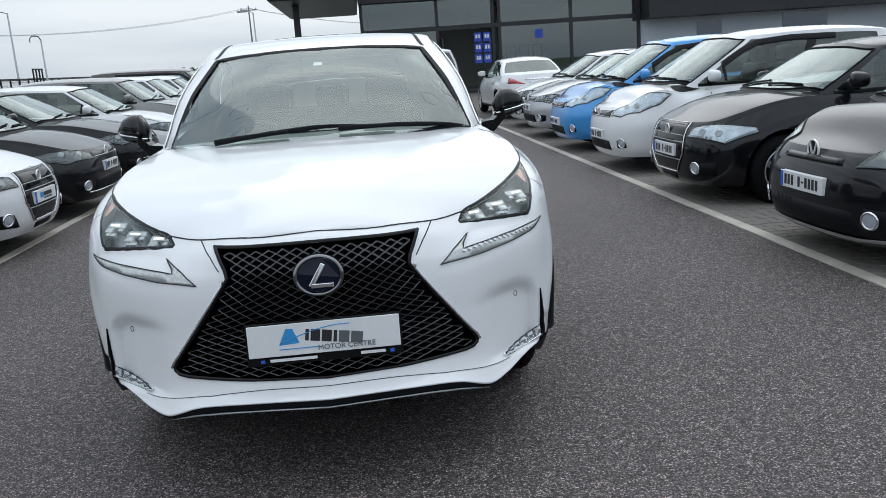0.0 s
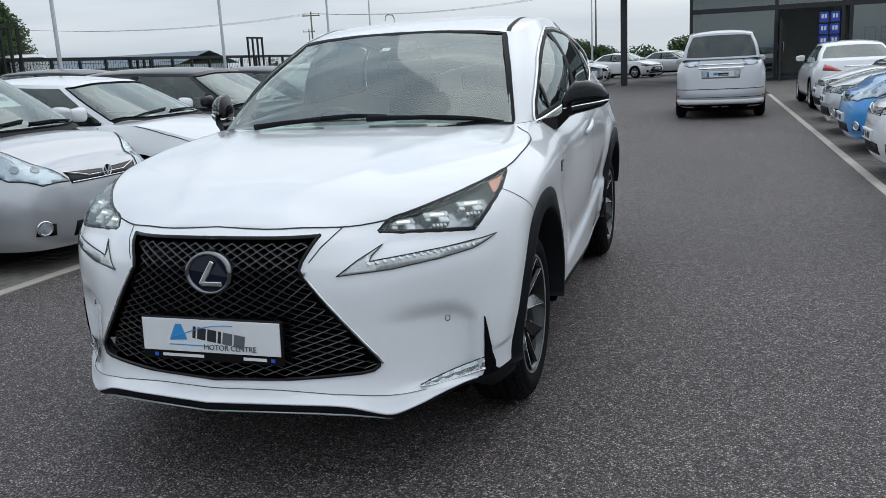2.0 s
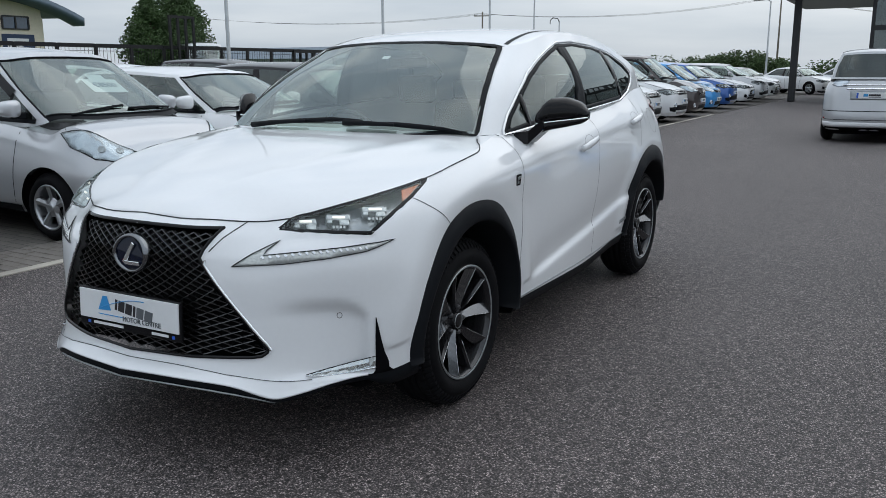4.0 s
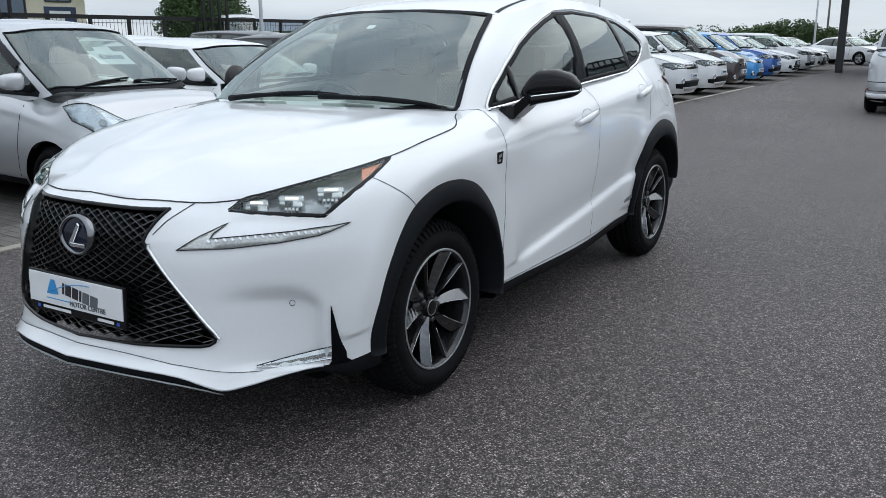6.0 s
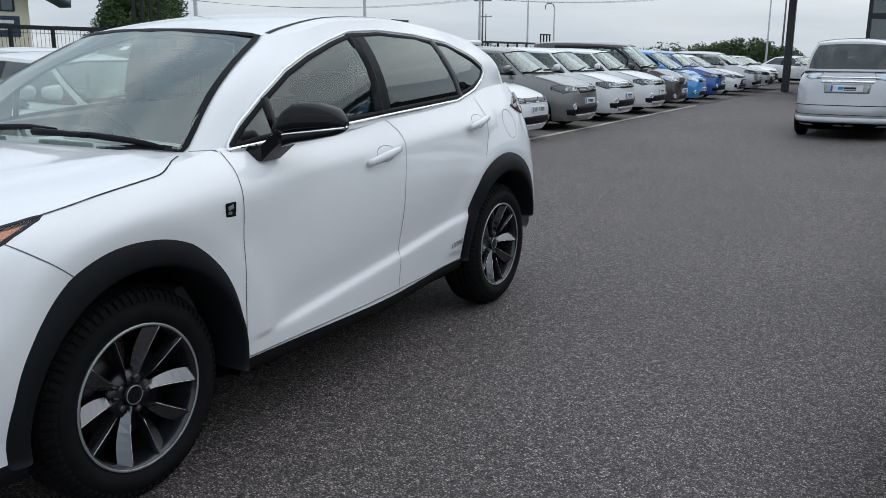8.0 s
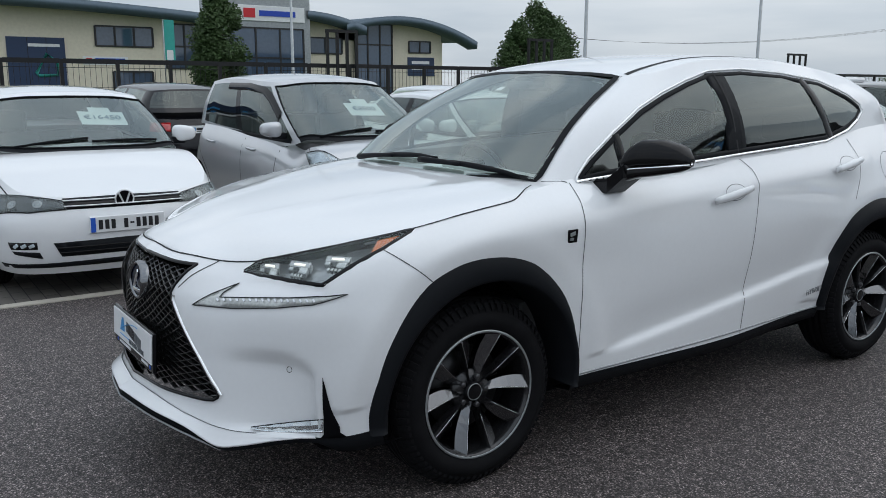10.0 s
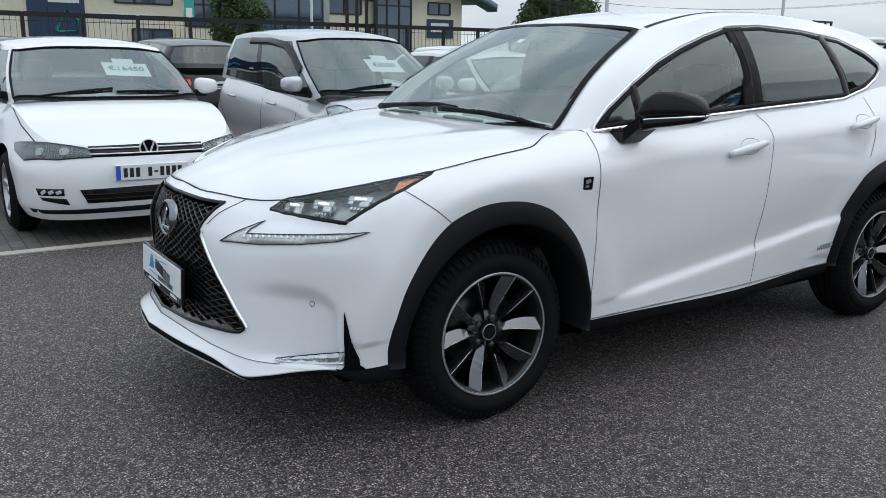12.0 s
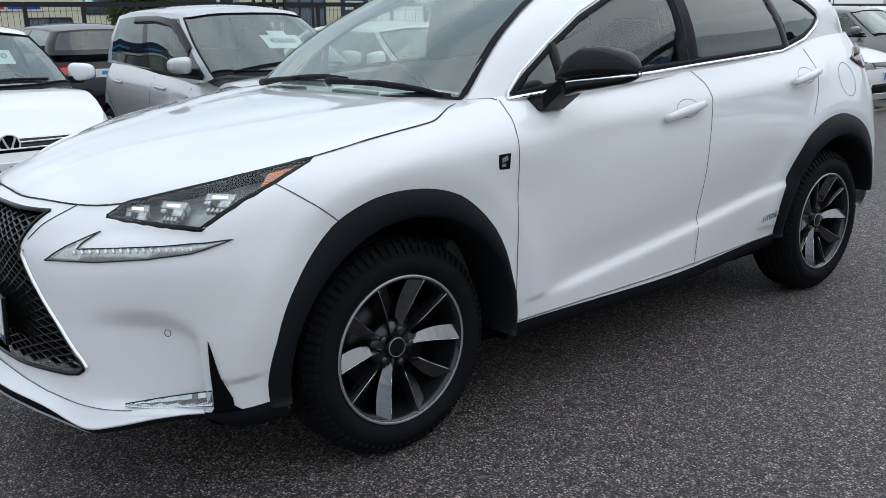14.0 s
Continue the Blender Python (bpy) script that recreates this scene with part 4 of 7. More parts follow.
pair("arch_cladding", cladding(0.0, [(-6, 0.482), (0, 0.488), (17, 0.484), (37, 0.50), (60, 0.529), (75, 0.526), (90, 0.517), (113, 0.51), (136, 0.487), (160, 0.456), (180, 0.448), (192, 0.447)], -5, 186), CLAD, suv, "matt black plastic wheel arch")
pair("arch_cladding", cladding(2.66, [(-5, 0.47), (0, 0.485), (35, 0.514), (55, 0.545), (90, 0.535), (120, 0.52), (156, 0.50), (184, 0.47)], -2, 168), CLAD, suv, "matt black plastic wheel arch")
for y0 in (0.0, 2.66):
    for sx in (1, -1):
        V, F = lathe([(0.45, 0.0), (0.45, 0.42), (0.72, 0.425)], 40)
        put_mesh("wheel_well", [(sx * v[0], v[1] + y0, max(v[2] + 0.36, 0.24)) for v in V], F, SHADE, suv)
edge = half[-1]
LIP = hermite([(0, -1.078, 0.324), (0.30, -1.032, 0.318), (0.44, -0.972, 0.295), (0.515, -0.925, 0.262), (0.560, -0.893, 0.246), (0.62, -0.84, 0.258), (0.70, -0.745, 0.283), (0.775, -0.645, 0.303)], [6, 5, 4, 4, 4, 5, 6])
V, F = [], []
for i, (x, y, z) in enumerate(LIP):
    g = Vector(LIP[min(i + 1, len(LIP) - 1)] - LIP[max(i - 1, 0)]).normalized()
    n = Vector((g.y, -g.x, 0)).normalized()
    top, _ = skin.drop((x - n.x * 0.04, y - n.y * 0.04, max(0.332 - 0.03 * smooth(0.4, 0.62, x), z + 0.03)), n, 0.002)
    p = Vector((x, y, z))
    mid = top.lerp(p, 0.6) + Vector((0, 0, 0.004))
    V += [top, mid, p + Vector((0, 0, 0.003)), p + n * 0.003, p - Vector((0, 0, 0.006)), p - n * 0.05 - Vector((0, 0, 0.004))]
for i in range(len(LIP) - 1):
    for j in range(5):
        F.append((i * 6 + j, i * 6 + j + 1, i * 6 + j + 7, i * 6 + j + 6))
pair("front_lip", (V, F), WHITE, suv, "white pointed front lip")
pair("lip_gap", tube([V[i * 6] + Vector((0, -0.002, 0.001)) for i in range(len(LIP) - 9)], 0.0014, 4), HAIRLINE, suv)
V, F = [], []
for x, y, z in [tuple(p) for p in LIP] + [tuple(edge[i]) for i in range(sum(CC[:4]) + 2, sum(CC[:5]) + 1)]:
    k = smooth(0.76, 0.82, x)
    c = 1 - smooth(0.40, 0.55, x)
    V += [(x * 0.985, y + 0.012, z + 0.004 + 0.02 * k), (x * (0.99 + 0.012 * k), y + 0.004 - 0.004 * k + 0.012 * c, z - 0.014), (x * 0.985, y + 0.016 - 0.008 * c, z - 0.026 - 0.03 * k - 0.016 * c), (x * 0.94, y + 0.13, z - 0.045 - 0.02 * k - 0.016 * c)]
for i in range(len(V) // 4 - 1):
    for j in range(3):
        F.append((i * 4 + j, i * 4 + j + 1, i * 4 + j + 5, i * 4 + j + 4))
pair("front_valance", (V, F), CLAD, suv, "black lower front valance")
pair("valance_edge", tube([Vector(V[i * 4 + 2]) + Vector((0, -0.002, 0.003)) for i in range(20)], 0.0035, 5), GALV, suv)
e7, e9 = sum(CC[:7]), sum(CC[:9])
V, F = [], []
for i in range(e7 - 1, e9 + 3):
    x, y, z = edge[min(i, len(edge) - 1)]
    V += [(x - 0.004, y, z + 0.008), (x - 0.002, y, z - 0.012), (x - 0.02, y, z - 0.045), (x - 0.12, y, z - 0.06)]
for i in range(len(V) // 4 - 1):
    for j in range(3):
        F.append((i * 4 + j, i * 4 + j + 1, i * 4 + j + 5, i * 4 + j + 4))
pair("sill", (V, F), CLAD, suv)
sill_line = [(0.868, y, 0.342 + 0.012 * (y - 0.46) ** 2 * 0.4) for y in np.linspace(0.47, 2.18, 14)]
pair("sill_trim", ribbon(skin, sill_line, (1, 0, 0), 0.008, 0.001, 0.05, False, 0.003), GALV, suv)
boxed("underbody", (-0.72, 0.72, -0.60, 3.25, 0.22, 0.36), SHADE, suv, bevel=0.03)
boxed("cabin_floor", (-0.70, 0.70, 0.3, 3.2, 0.36, 0.62), TRIM, suv, bevel=0.02)
boxed("radiator", (-0.50, 0.50, -0.80, -0.70, 0.30, 0.82), SHADE, suv)

# front lamps
CL = (-CORNER[0], CORNER[1], CORNER[2])
pair("headlamp_housing", patch(skin, HEAD, CORNER, -0.045, 0.03), LAMPBODY, suv)
pair("headlamp_rim", ribbon(skin, HEAD, CORNER, 0.016, -0.001, 0.02, True, 0.002), GLOSS, suv)
for (x, y, z), w in (((0.575, -0.745, 0.868), 0.030), ((0.662, -0.655, 0.882), 0.030), ((0.742, -0.55, 0.905), 0.030)):
    q, n = skin.drop((x, y, z), CORNER, -0.02)
    u = Vector((0, 0, 1)).cross(n).normalized()
    rot = Matrix((u, n.cross(u), n)).transposed().to_4x4()
    for s in (1, -1):
        mm = Matrix.Translation(q) @ rot
        mm = mm if s == 1 else Matrix.Diagonal((-1, 1, 1, 1)) @ mm
        bm = bmesh.new()
        box(bm, -w * 1.5, w * 1.45, -0.006, 0.026, -0.024, 0.010, 0.007, mm)
        box(bm, w * 0.1, w * 1.3, -0.032, -0.002, -0.018, 0.009, 0.006, mm)
        box(bm, -w * 1.4, -w * 0.7, -0.020, 0.0, -0.018, 0.006, 0.005, mm)
        lamp = part("lamp_projector", bm, FACET, suv)
        bm = bmesh.new()
        box(bm, -w * 0.7, w * 0.8, 0.000, 0.010, 0.009, 0.013, 0.0015, mm)
        part("led_strip", bm, LED, lamp)
        bm = bmesh.new()
        for i in range(4):
            box(bm, -0.024 + i * 0.013, -0.014 + i * 0.013, -0.046, -0.030, -0.012, 0.004, 0.003, mm)
        part("lower_reflector", bm, FACET, suv)
pair("turn_reflector", patch(skin, [(0.775, -0.43, 0.922), (0.793, -0.395, 0.934), (0.788, -0.30, 0.975), (0.745, -0.385, 0.955)], CORNER, -0.006, 0.03), AMBER, suv, "amber corner reflector")
pair("headlamp_brow", ribbon(skin, [HEAD[i] for i in (6, 7, 8, 9, 10)], CORNER, 0.022, -0.004, 0.02), GLOSS, suv)
pair("headlamp_lens", patch(skin, HEAD, CORNER, 0.001, 0.04), LENS, suv)
DRLO = [(0.415, -0.945, 0.721), (0.46, -0.895, 0.762), (0.52, -0.83, 0.803), (0.505, -0.875, 0.775), (0.495, -0.88, 0.757), (0.60, -0.80, 0.767), (0.71, -0.71, 0.779), (0.79, -0.60, 0.790), (0.826, -0.54, 0.797), (0.80, -0.60, 0.776), (0.77, -0.64, 0.762), (0.68, -0.745, 0.744), (0.56, -0.86, 0.729)]
pair("daytime_lamp", patch(skin, DRLO, CORNER, 0.004, 0.02, 0.01), DRL, suv, "clear arrow-shaped daytime lamp")
pair("daytime_lamp_edge", ribbon(skin, DRLO, CORNER, 0.0035, 0.004, 0.015, True, 0.002), SEAM, suv)
for i in range(16):
    u = i / 15
    q, n = skin.drop((0.50 + 0.27 * u, -0.89 + 0.25 * u, 0.750 + 0.024 * u), CORNER, 0.007)
    bm = bmesh.new()
    box(bm, -0.007, 0.007, -0.004, 0.004, -0.0015, 0.0015, 0.001, Matrix.Translation(q) @ Vector((0, 0, 1)).rotation_difference(n).to_matrix().to_4x4())
    part("led_cell", bm, MACHINED, suv)
CD = Vector(CORNER).normalized()
us = (0.1, 0.35, 0.6, 0.9)
fog_fit = np.polyfit(us, [skin.drop((0.618 + 0.162 * u, -0.80 + 0.192 * u, 0.315 + 0.035 * u), CORNER)[0].dot(CD) for u in us], 2)


def fog_point(u, v, lift):
    """A point of the fog lamp: u from its inner tip to the slot, v from its upper to its bowed lower edge."""
    p = Vector((0.618 + 0.162 * u, -0.80 + 0.192 * u, 0.324 + 0.044 * u - v * 0.041 * math.sin(min(1.0, u * 1.3 + 0.03) * math.pi / 2) ** 0.7))
    return p + CD * (float(np.polyval(fog_fit, u)) + lift - p.dot(CD))


def fog_sheet(n, lift, zig=0.0):
    V = [fog_point(i / n, v, lift + zig * ((i % 2) - 0.6 * abs(v - 0.5))) for i in range(n + 1) for v in (0.0, 0.45, 1.0)]
    return V, [(i * 3 + j, i * 3 + j + 1, i * 3 + j + 4, i * 3 + j + 3) for i in range(n) for j in range(2)]


V, F = fog_sheet(11, 0.004, 0.006)
pair("fog_reflector", (V, F), CHROME, suv, "faceted chrome fog lamp", smooth=False)
pair("fog_lens", fog_sheet(12, 0.016), LENS, suv)
pair("fog_lamp_trim", tube([fog_point(u, 1.0, 0.012) for u in np.linspace(0, 1, 12)], 0.004, 6), CHROME, suv)
pair("fog_lamp_gap", tube([fog_point(u, 0.0, 0.012) for u in np.linspace(0, 1, 12)], 0.002, 5), SEAM, suv)
pair("air_slot", patch(skin, [(0.785, -0.611, 0.518), (0.791, -0.602, 0.475), (0.798, -0.596, 0.43), (0.806, -0.588, 0.385), (0.816, -0.575, 0.345), (0.828, -0.558, 0.316), (0.842, -0.535, 0.300), (0.80, -0.58, 0.292), (0.783, -0.614, 0.292), (0.784, -0.612, 0.36), (0.784, -0.612, 0.45)], CORNER, 0.006, 0.02, 0.005), SHADE, suv, "black vertical air slot")
q, n = skin.drop((0.702, -0.72, 0.532), CORNER, 0.001)
V, F = tube([q + Matrix.Rotation(a, 3, n) @ n.orthogonal().normalized() * 0.010 for a in np.linspace(0, 2 * math.pi, 16, endpoint=False)], 0.0012, 5, True)
pair("parking_sensor", (V, F), SEAM, suv)

# grille: lattice, frame, badge and trade plate
# added near-black sheet paints the deep shade behind the lattice
put_mesh("grille_backing", *patch(skin, [(x * 1.03, y, z) for x, y, z in GRILLE], FRONT, -0.075, 0.06), SHADE, suv)
pair("grille_frame", ribbon(skin, GRILLE[:10], FRONT, 0.012, 0.001, 0.02, False, 0.005), GLOSS, suv)
pair("grille_edge", ribbon(skin, [(0.33, -1.0, 0.742)] + [(x + 0.008, y, z - 0.004) for x, y, z in GRILLE[3:6]], FRONT, 0.010, 0.002, 0.02, False, 0.006), CHROME, suv)
put_mesh("grille_top_frame", *ribbon(skin, [GRILLE[0], (0, -1.0, 0.852), GRILLE[-1]], FRONT, 0.014, -0.003, 0.03, False, 0.004), GLOSS, suv)
put_mesh("grille_bottom_frame", *ribbon(skin, [GRILLE[9], (0, -1.0, 0.383), GRILLE[10]], FRONT, 0.010, 0.001, 0.03, False, 0.005), GLOSS, suv)
GP = [(x, z) for x, y, z in GRILLE]
zr = 0.85
parts = []
lat = []
rown = 0
while zr > 0.36:
    w = 0.047 + 0.022 * smooth(0.74, 0.50, zr)
    lat.append((zr, [w * (k + 0.5 * (rown % 2)) for k in range(-13, 13)]))
    zr -= 0.0142 - 0.0022 * smooth(0.74, 0.50, zr)
    rown += 1
for n in range(len(lat) - 1):
    (z0, xs0), (z1, xs1) = lat[n], lat[n + 1]
    for k, x0 in enumerate(xs0):
        for kk in (k, k - 1 if n % 2 == 0 else k + 1):
            if 0 <= kk < len(xs1):
                x1 = xs1[kk]
                if inside(GP, x1, z1) and inside(GP, x0, z0):
                    a, b = skin.drop((x0, -1, z0), FRONT, -0.014)[0], skin.drop((x1, -1, z1), FRONT, -0.014)[0]
                    t = (b - a).normalized()
                    up = Vector((0, -1, 0)).cross(t).normalized() * 0.0015
                    back = Vector((0, 0.014, 0))
                    V = [a - up, a + up, b + up, b - up, a - up * 1.6 + back, a + up * 1.6 + back, b + up * 1.6 + back, b - up * 1.6 + back]
                    parts.append((V, [(0, 1, 2, 3), (0, 4, 5, 1), (3, 2, 6, 7), (1, 5, 6, 2), (0, 3, 7, 4)]))
put_mesh("grille_mesh", *merge(parts), LATTICE, suv, "dark diamond lattice grille", smooth=False)
bc = Vector((0, -1.020, 0.739))
V, F = [], []
for k in range(40):
    a = 2 * math.pi * k / 40
    for r, dy in ((1.06, 0.02), (1.05, -0.004), (0.97, -0.010), (0.90, -0.008), (0.86, -0.002)):
        V.append(bc + Vector((0.084 * r * math.cos(a), dy, 0.069 * r * math.sin(a))))
for k in range(40):
    for j in range(4):
        F.append((k * 5 + j, k * 5 + j + 1, (k + 1) % 40 * 5 + j + 1, (k + 1) % 40 * 5 + j))
badge = put_mesh("badge_ring", V, F, BADGERING, suv, "chrome oval ring badge")
V = [bc + Vector((0.074 * math.cos(2 * math.pi * k / 32), 0.0, 0.06 * math.sin(2 * math.pi * k / 32))) for k in range(32)]
put_mesh("badge_disc", V, [tuple(range(32))], BADGENAVY, badge, smooth=False)
bm = bmesh.new()
box(bm, -0.009, 0.009, -1.028, -1.020, -0.045, 0.047, 0.003, Matrix.Translation((-0.006, 0, 0.740)) @ pose(0, 0, 0, 0, 32, 0))
part("badge_bar", bm, CHROME, badge)
bm = bmesh.new()
box(bm, -0.028, 0.050, -1.028, -1.020, -0.008, 0.008, 0.003, Matrix.Translation((0.0, 0, 0.705)))
part("badge_bar", bm, CHROME, badge)
plate = thing("trade_plate", "", "")
plate.parent = suv
plate.matrix_basis = pose(0, -1.062, 0.537, -3, 0, 0)
boxed("plate_holder", (-0.268, 0.268, 0.0, 0.014, -0.088, 0.062), GLOSS, plate, bevel=0.004)
boxed("plate_face", (-0.26, 0.26, -0.006, 0.0, -0.056, 0.055), PLATE, plate, bevel=0.002)
TX = pose(0, 0, 0, 90, 0, 0)
# trade mark as plain shapes: blue peak, dark blocks, sweep line
bm = bmesh.new()
for a, b, c in (((-0.155, -0.018), (-0.128, 0.038), (-0.105, 0.038)), ((-0.155, -0.018), (-0.105, 0.038), (-0.085, -0.014))):
    v = [bm.verts.new((x, -0.0075, z)) for x, z in (a, b, c)]
    bm.faces.new(v)
part("plate_mark", bm, CYANINK, plate)
for a, b in ((-0.068, -0.056), (-0.050, -0.018), (-0.012, 0.022), (0.028, 0.040), (0.046, 0.082), (0.088, 0.128)):
    bm = bmesh.new()
    box(bm, a, b, -0.0078, -0.006, -0.017, 0.024, 0.001, pose(0.004, 0, 0, 0, 8, 0))
    part("plate_mark", bm, GREYINK if a > 0.03 else INK, plate)
put_mesh("plate_sweep", *tube([(-0.15 + 0.24 * u, -0.0075, -0.012 + 0.052 * math.sin(1.7 * u)) for u in np.linspace(0, 1, 14)], 0.0016, 4), CYANINK, plate)
boxed("plate_rule", (-0.155, -0.015, -0.0078, -0.006, -0.034, -0.031), CYANINK, plate)
letters("plate_lettering", "MOTOR CENTRE", 0.026, GREYINK, plate, Matrix.Translation((0.075, -0.0078, -0.037)) @ TX)
boxed("plate_line", (-0.19, -0.03, -0.0015, 0.002, -0.076, -0.066), PLATE, plate)
boxed("plate_line", (0.12, 0.205, -0.0015, 0.002, -0.076, -0.066), PLATE, plate)
boxed("plate_fixing", (-0.222, -0.208, -0.0015, 0.002, -0.078, -0.066), PLATEBLUE, plate)
boxed("plate_fixing", (0.222, 0.236, -0.0015, 0.002, -0.078, -0.066), PLATEBLUE, plate)


# door mirrors
def mirror_shell(low, high, full, n=16, m=18):
    """A housing swept out and back from the door: rounded sections between two heights, closed at both ends."""
    V, F = [], []
    for i in range(n + 1):
        u = i / n
        x, yc = 0.852 + 0.222 * u, 0.695 + 0.160 * u ** 1.3
        deep = full * float(np.interp(u, (0, 0.15, 0.5, 0.85, 1), (0.085, 0.125, 0.13, 0.10, 0.03)))
        z0, z1 = low(u), high(u)
        for k in range(m):
            t = 2 * math.pi * k / m
            c, q = math.cos(t), math.sin(t)
            z = (z0 + z1) / 2 + (z1 - z0) / 2 * math.copysign(abs(q) ** 0.75, q)
            V.append((x, yc + deep / 2 * math.copysign(abs(c) ** 0.7, c) + 0.30 * (z - 1.16), z))
    for i in range(n):
        for k in range(m):
            l = (k + 1) % m
            F.append((i * m + k, (i + 1) * m + k, (i + 1) * m + l, i * m + l))
    F += [tuple(range(m)), tuple(range(n * m, n * m + m))[::-1]]
    return [Vector(v) for v in V], F


seam = lambda u: 1.146 + 0.024 * u
crown = lambda u: seam(u) + float(np.interp(u, (0, 0.1, 0.3, 0.6, 0.85, 1), (0.045, 0.085, 0.108, 0.102, 0.072, 0.022)))
keel = lambda u: seam(u) - float(np.interp(u, (0, 0.25, 0.6, 0.9, 1), (0.055, 0.046, 0.040, 0.030, 0.012)))
pair("mirror_cap", mirror_shell(lambda u: seam(u) - 0.004, crown, 1.0), GLOSS, suv, "gloss black mirror cap")
pair("mirror_base", mirror_shell(keel, lambda u: seam(u) + 0.008, 0.96), GLOSS, suv)
pair("mirror_strip", mirror_shell(lambda u: seam(u) - 0.012, lambda u: seam(u) + 0.002, 1.03), CHROME, suv, "satin strip on mirror")
bm = bmesh.new()
for t0, t1 in (((0.79, 0.66, 1.092), (0.93, 0.70, 1.155)),):
    a, b = Vector(t0), Vector(t1)
vs = []
for c, w, h in ((Vector((0.765, 0.665, 1.075)), 0.11, 0.05), (Vector((0.835, 0.665, 1.080)), 0.11, 0.06), (Vector((0.91, 0.695, 1.140)), 0.12, 0.05)):
    vs.append([bm.verts.new(c + Vector((0, s * w / 2, t * h / 2))) for s, t in ((-1, -1), (1, -1), (1, 1), (-1, 1))])
for A, B in zip(vs, vs[1:]):
    for k in range(4):
        bm.faces.new((A[k], A[(k + 1) % 4], B[(k + 1) % 4], B[k]))
bm.faces.new(vs[-1])
arm = part("mirror_arm", bm, GLOSS, suv)
arm.data.transform(Matrix.Identity(4))
m2 = put_mesh("mirror_arm", [(-v.co.x, v.co.y, v.co.z) for v in arm.data.vertices], [tuple(p.vertices)[::-1] for p in arm.data.polygons], GLOSS, suv, smooth=False)


# handles, badges, wipers, tail lamps
def handle(y0, z0, y1, z1):
    a, n = skin.drop((0.9, y0, z0), (1, 0, 0), 0.0)
    b, _ = skin.drop((0.9, y1, z1), (1, 0, 0), 0.0)
    P, R = [], []
    for u in np.linspace(0, 1, 11):
        p = a.lerp(b, float(u)) + n * (0.014 + 0.022 * math.sin(math.pi * (0.12 + 0.76 * u)))
        P.append(p)
        R.append(0.015 + 0.006 * math.sin(math.pi * u))
    return tube(P, R, 8)


for (y0, z0, y1, z1), dk in (((1.235, 0.975, 1.50, 1.015), "front_door"), ((2.215, 1.055, 2.455, 1.095), "rear_door")):
    for sfx, vf in (("_left", handle(y0, z0, y1, z1)), ("_right", flip(handle(y0, z0, y1, z1)))):
        put_mesh("door_handle", *vf, WHITE, body[dk + sfx])
    # thin grey outline stands in for the shading of the handle scoop
    cup = [(0.9, y0 + (y1 - y0) * 0.62 + 0.072 * math.cos(a), z0 + (z1 - z0) * 0.62 + 0.004 + 0.036 * math.sin(a)) for a in np.linspace(0, 2 * math.pi, 20, endpoint=False)]
    pair("handle_recess", ribbon(skin, cup, (1, 0, 0), 0.0025, 0.0006, 0.02, True), HAIRLINE, suv)
q, n = skin.drop((0.9, 0.381, 0.909), (1, 0, 0), 0.002)
for s in (1, -1):
    bg = boxed("fender_badge", (-0.004, 0.002, -0.026, 0.026, -0.026, 0.026), GLOSS, suv, bevel=0.002, m=Matrix.Translation((q.x * s, q.y, q.z)))
    boxed("badge_block", (-0.004, 0.0035, -0.013, 0.014, 0.001, 0.016), GALV, bg, bevel=0.001, m=Matrix.Translation((q.x * s + 0.001 * s, q.y, q.z)) @ pose(0, 0, 0, 14 * s, 0, 0))
    boxed("badge_block", (-0.004, 0.0035, -0.014, 0.004, -0.016, -0.006), GALV, bg, m=Matrix.Translation((q.x * s + 0.001 * s, q.y, q.z)))
q, n = skin.drop((0.9, 2.10, 0.455), (1, 0, 0), 0.0015)
ux = (Vector((0, 1, 0.07)) - n * n.dot(Vector((0, 1, 0.07)))).normalized()
mm = Matrix((ux, n.cross(ux), n)).transposed().to_4x4()
mm.translation = q
letters("hybrid_badge", "HYBRID", 0.040, GALV, suv, mm, 0.0012)
for x0, x1, z0, z1 in ((-0.36, 0.16, 1.125, 1.150), (0.20, 0.63, 1.125, 1.175)):
    P = [glasshouse.drop((x0 + (x1 - x0) * u, 0.3, z0 + (z1 - z0) * u), RAKE, 0.016)[0] for u in np.linspace(0, 1, 12)]
    wp = put_mesh("wiper", *tube(P, [0.006 + 0.007 * math.sin(math.pi * u) for u in np.linspace(0, 1, 12)], 6), CLAD, suv)
    P = [glasshouse.drop((x0 - 0.12 + (x1 - x0) * 0.62 * u, 0.28, z0 - 0.012 + (z1 - z0) * 0.5 * u), RAKE, 0.030)[0] for u in np.linspace(0, 1, 8)]
    put_mesh("wiper_arm", *tube(P, [0.016 - 0.007 * u for u in np.linspace(0, 1, 8)], 6), CLAD, wp)
pair("tail_lamp", patch(skin, [(0.81, 2.885, 1.140), (0.78, 3.02, 1.185), (0.70, 3.18, 1.20), (0.70, 3.2, 1.11), (0.78, 3.04, 1.085), (0.81, 2.95, 1.11)], (0.85, 0.5, 0), 0.008, 0.03, 0.014), SMOKED, suv, "smoked red tail lamp")
pair("tail_lamp_edge", patch(skin, [(0.80, 2.93, 1.147), (0.78, 3.02, 1.187), (0.70, 3.18, 1.203), (0.71, 3.17, 1.175), (0.79, 3.0, 1.15)], (0.85, 0.5, 0), 0.014, 0.03, 0.01), GLOSS, suv)
boxed("roof_spoiler", (-0.50, 0.50, 2.92, 3.12, 1.495, 1.525), WHITE, suv, bevel=0.012)

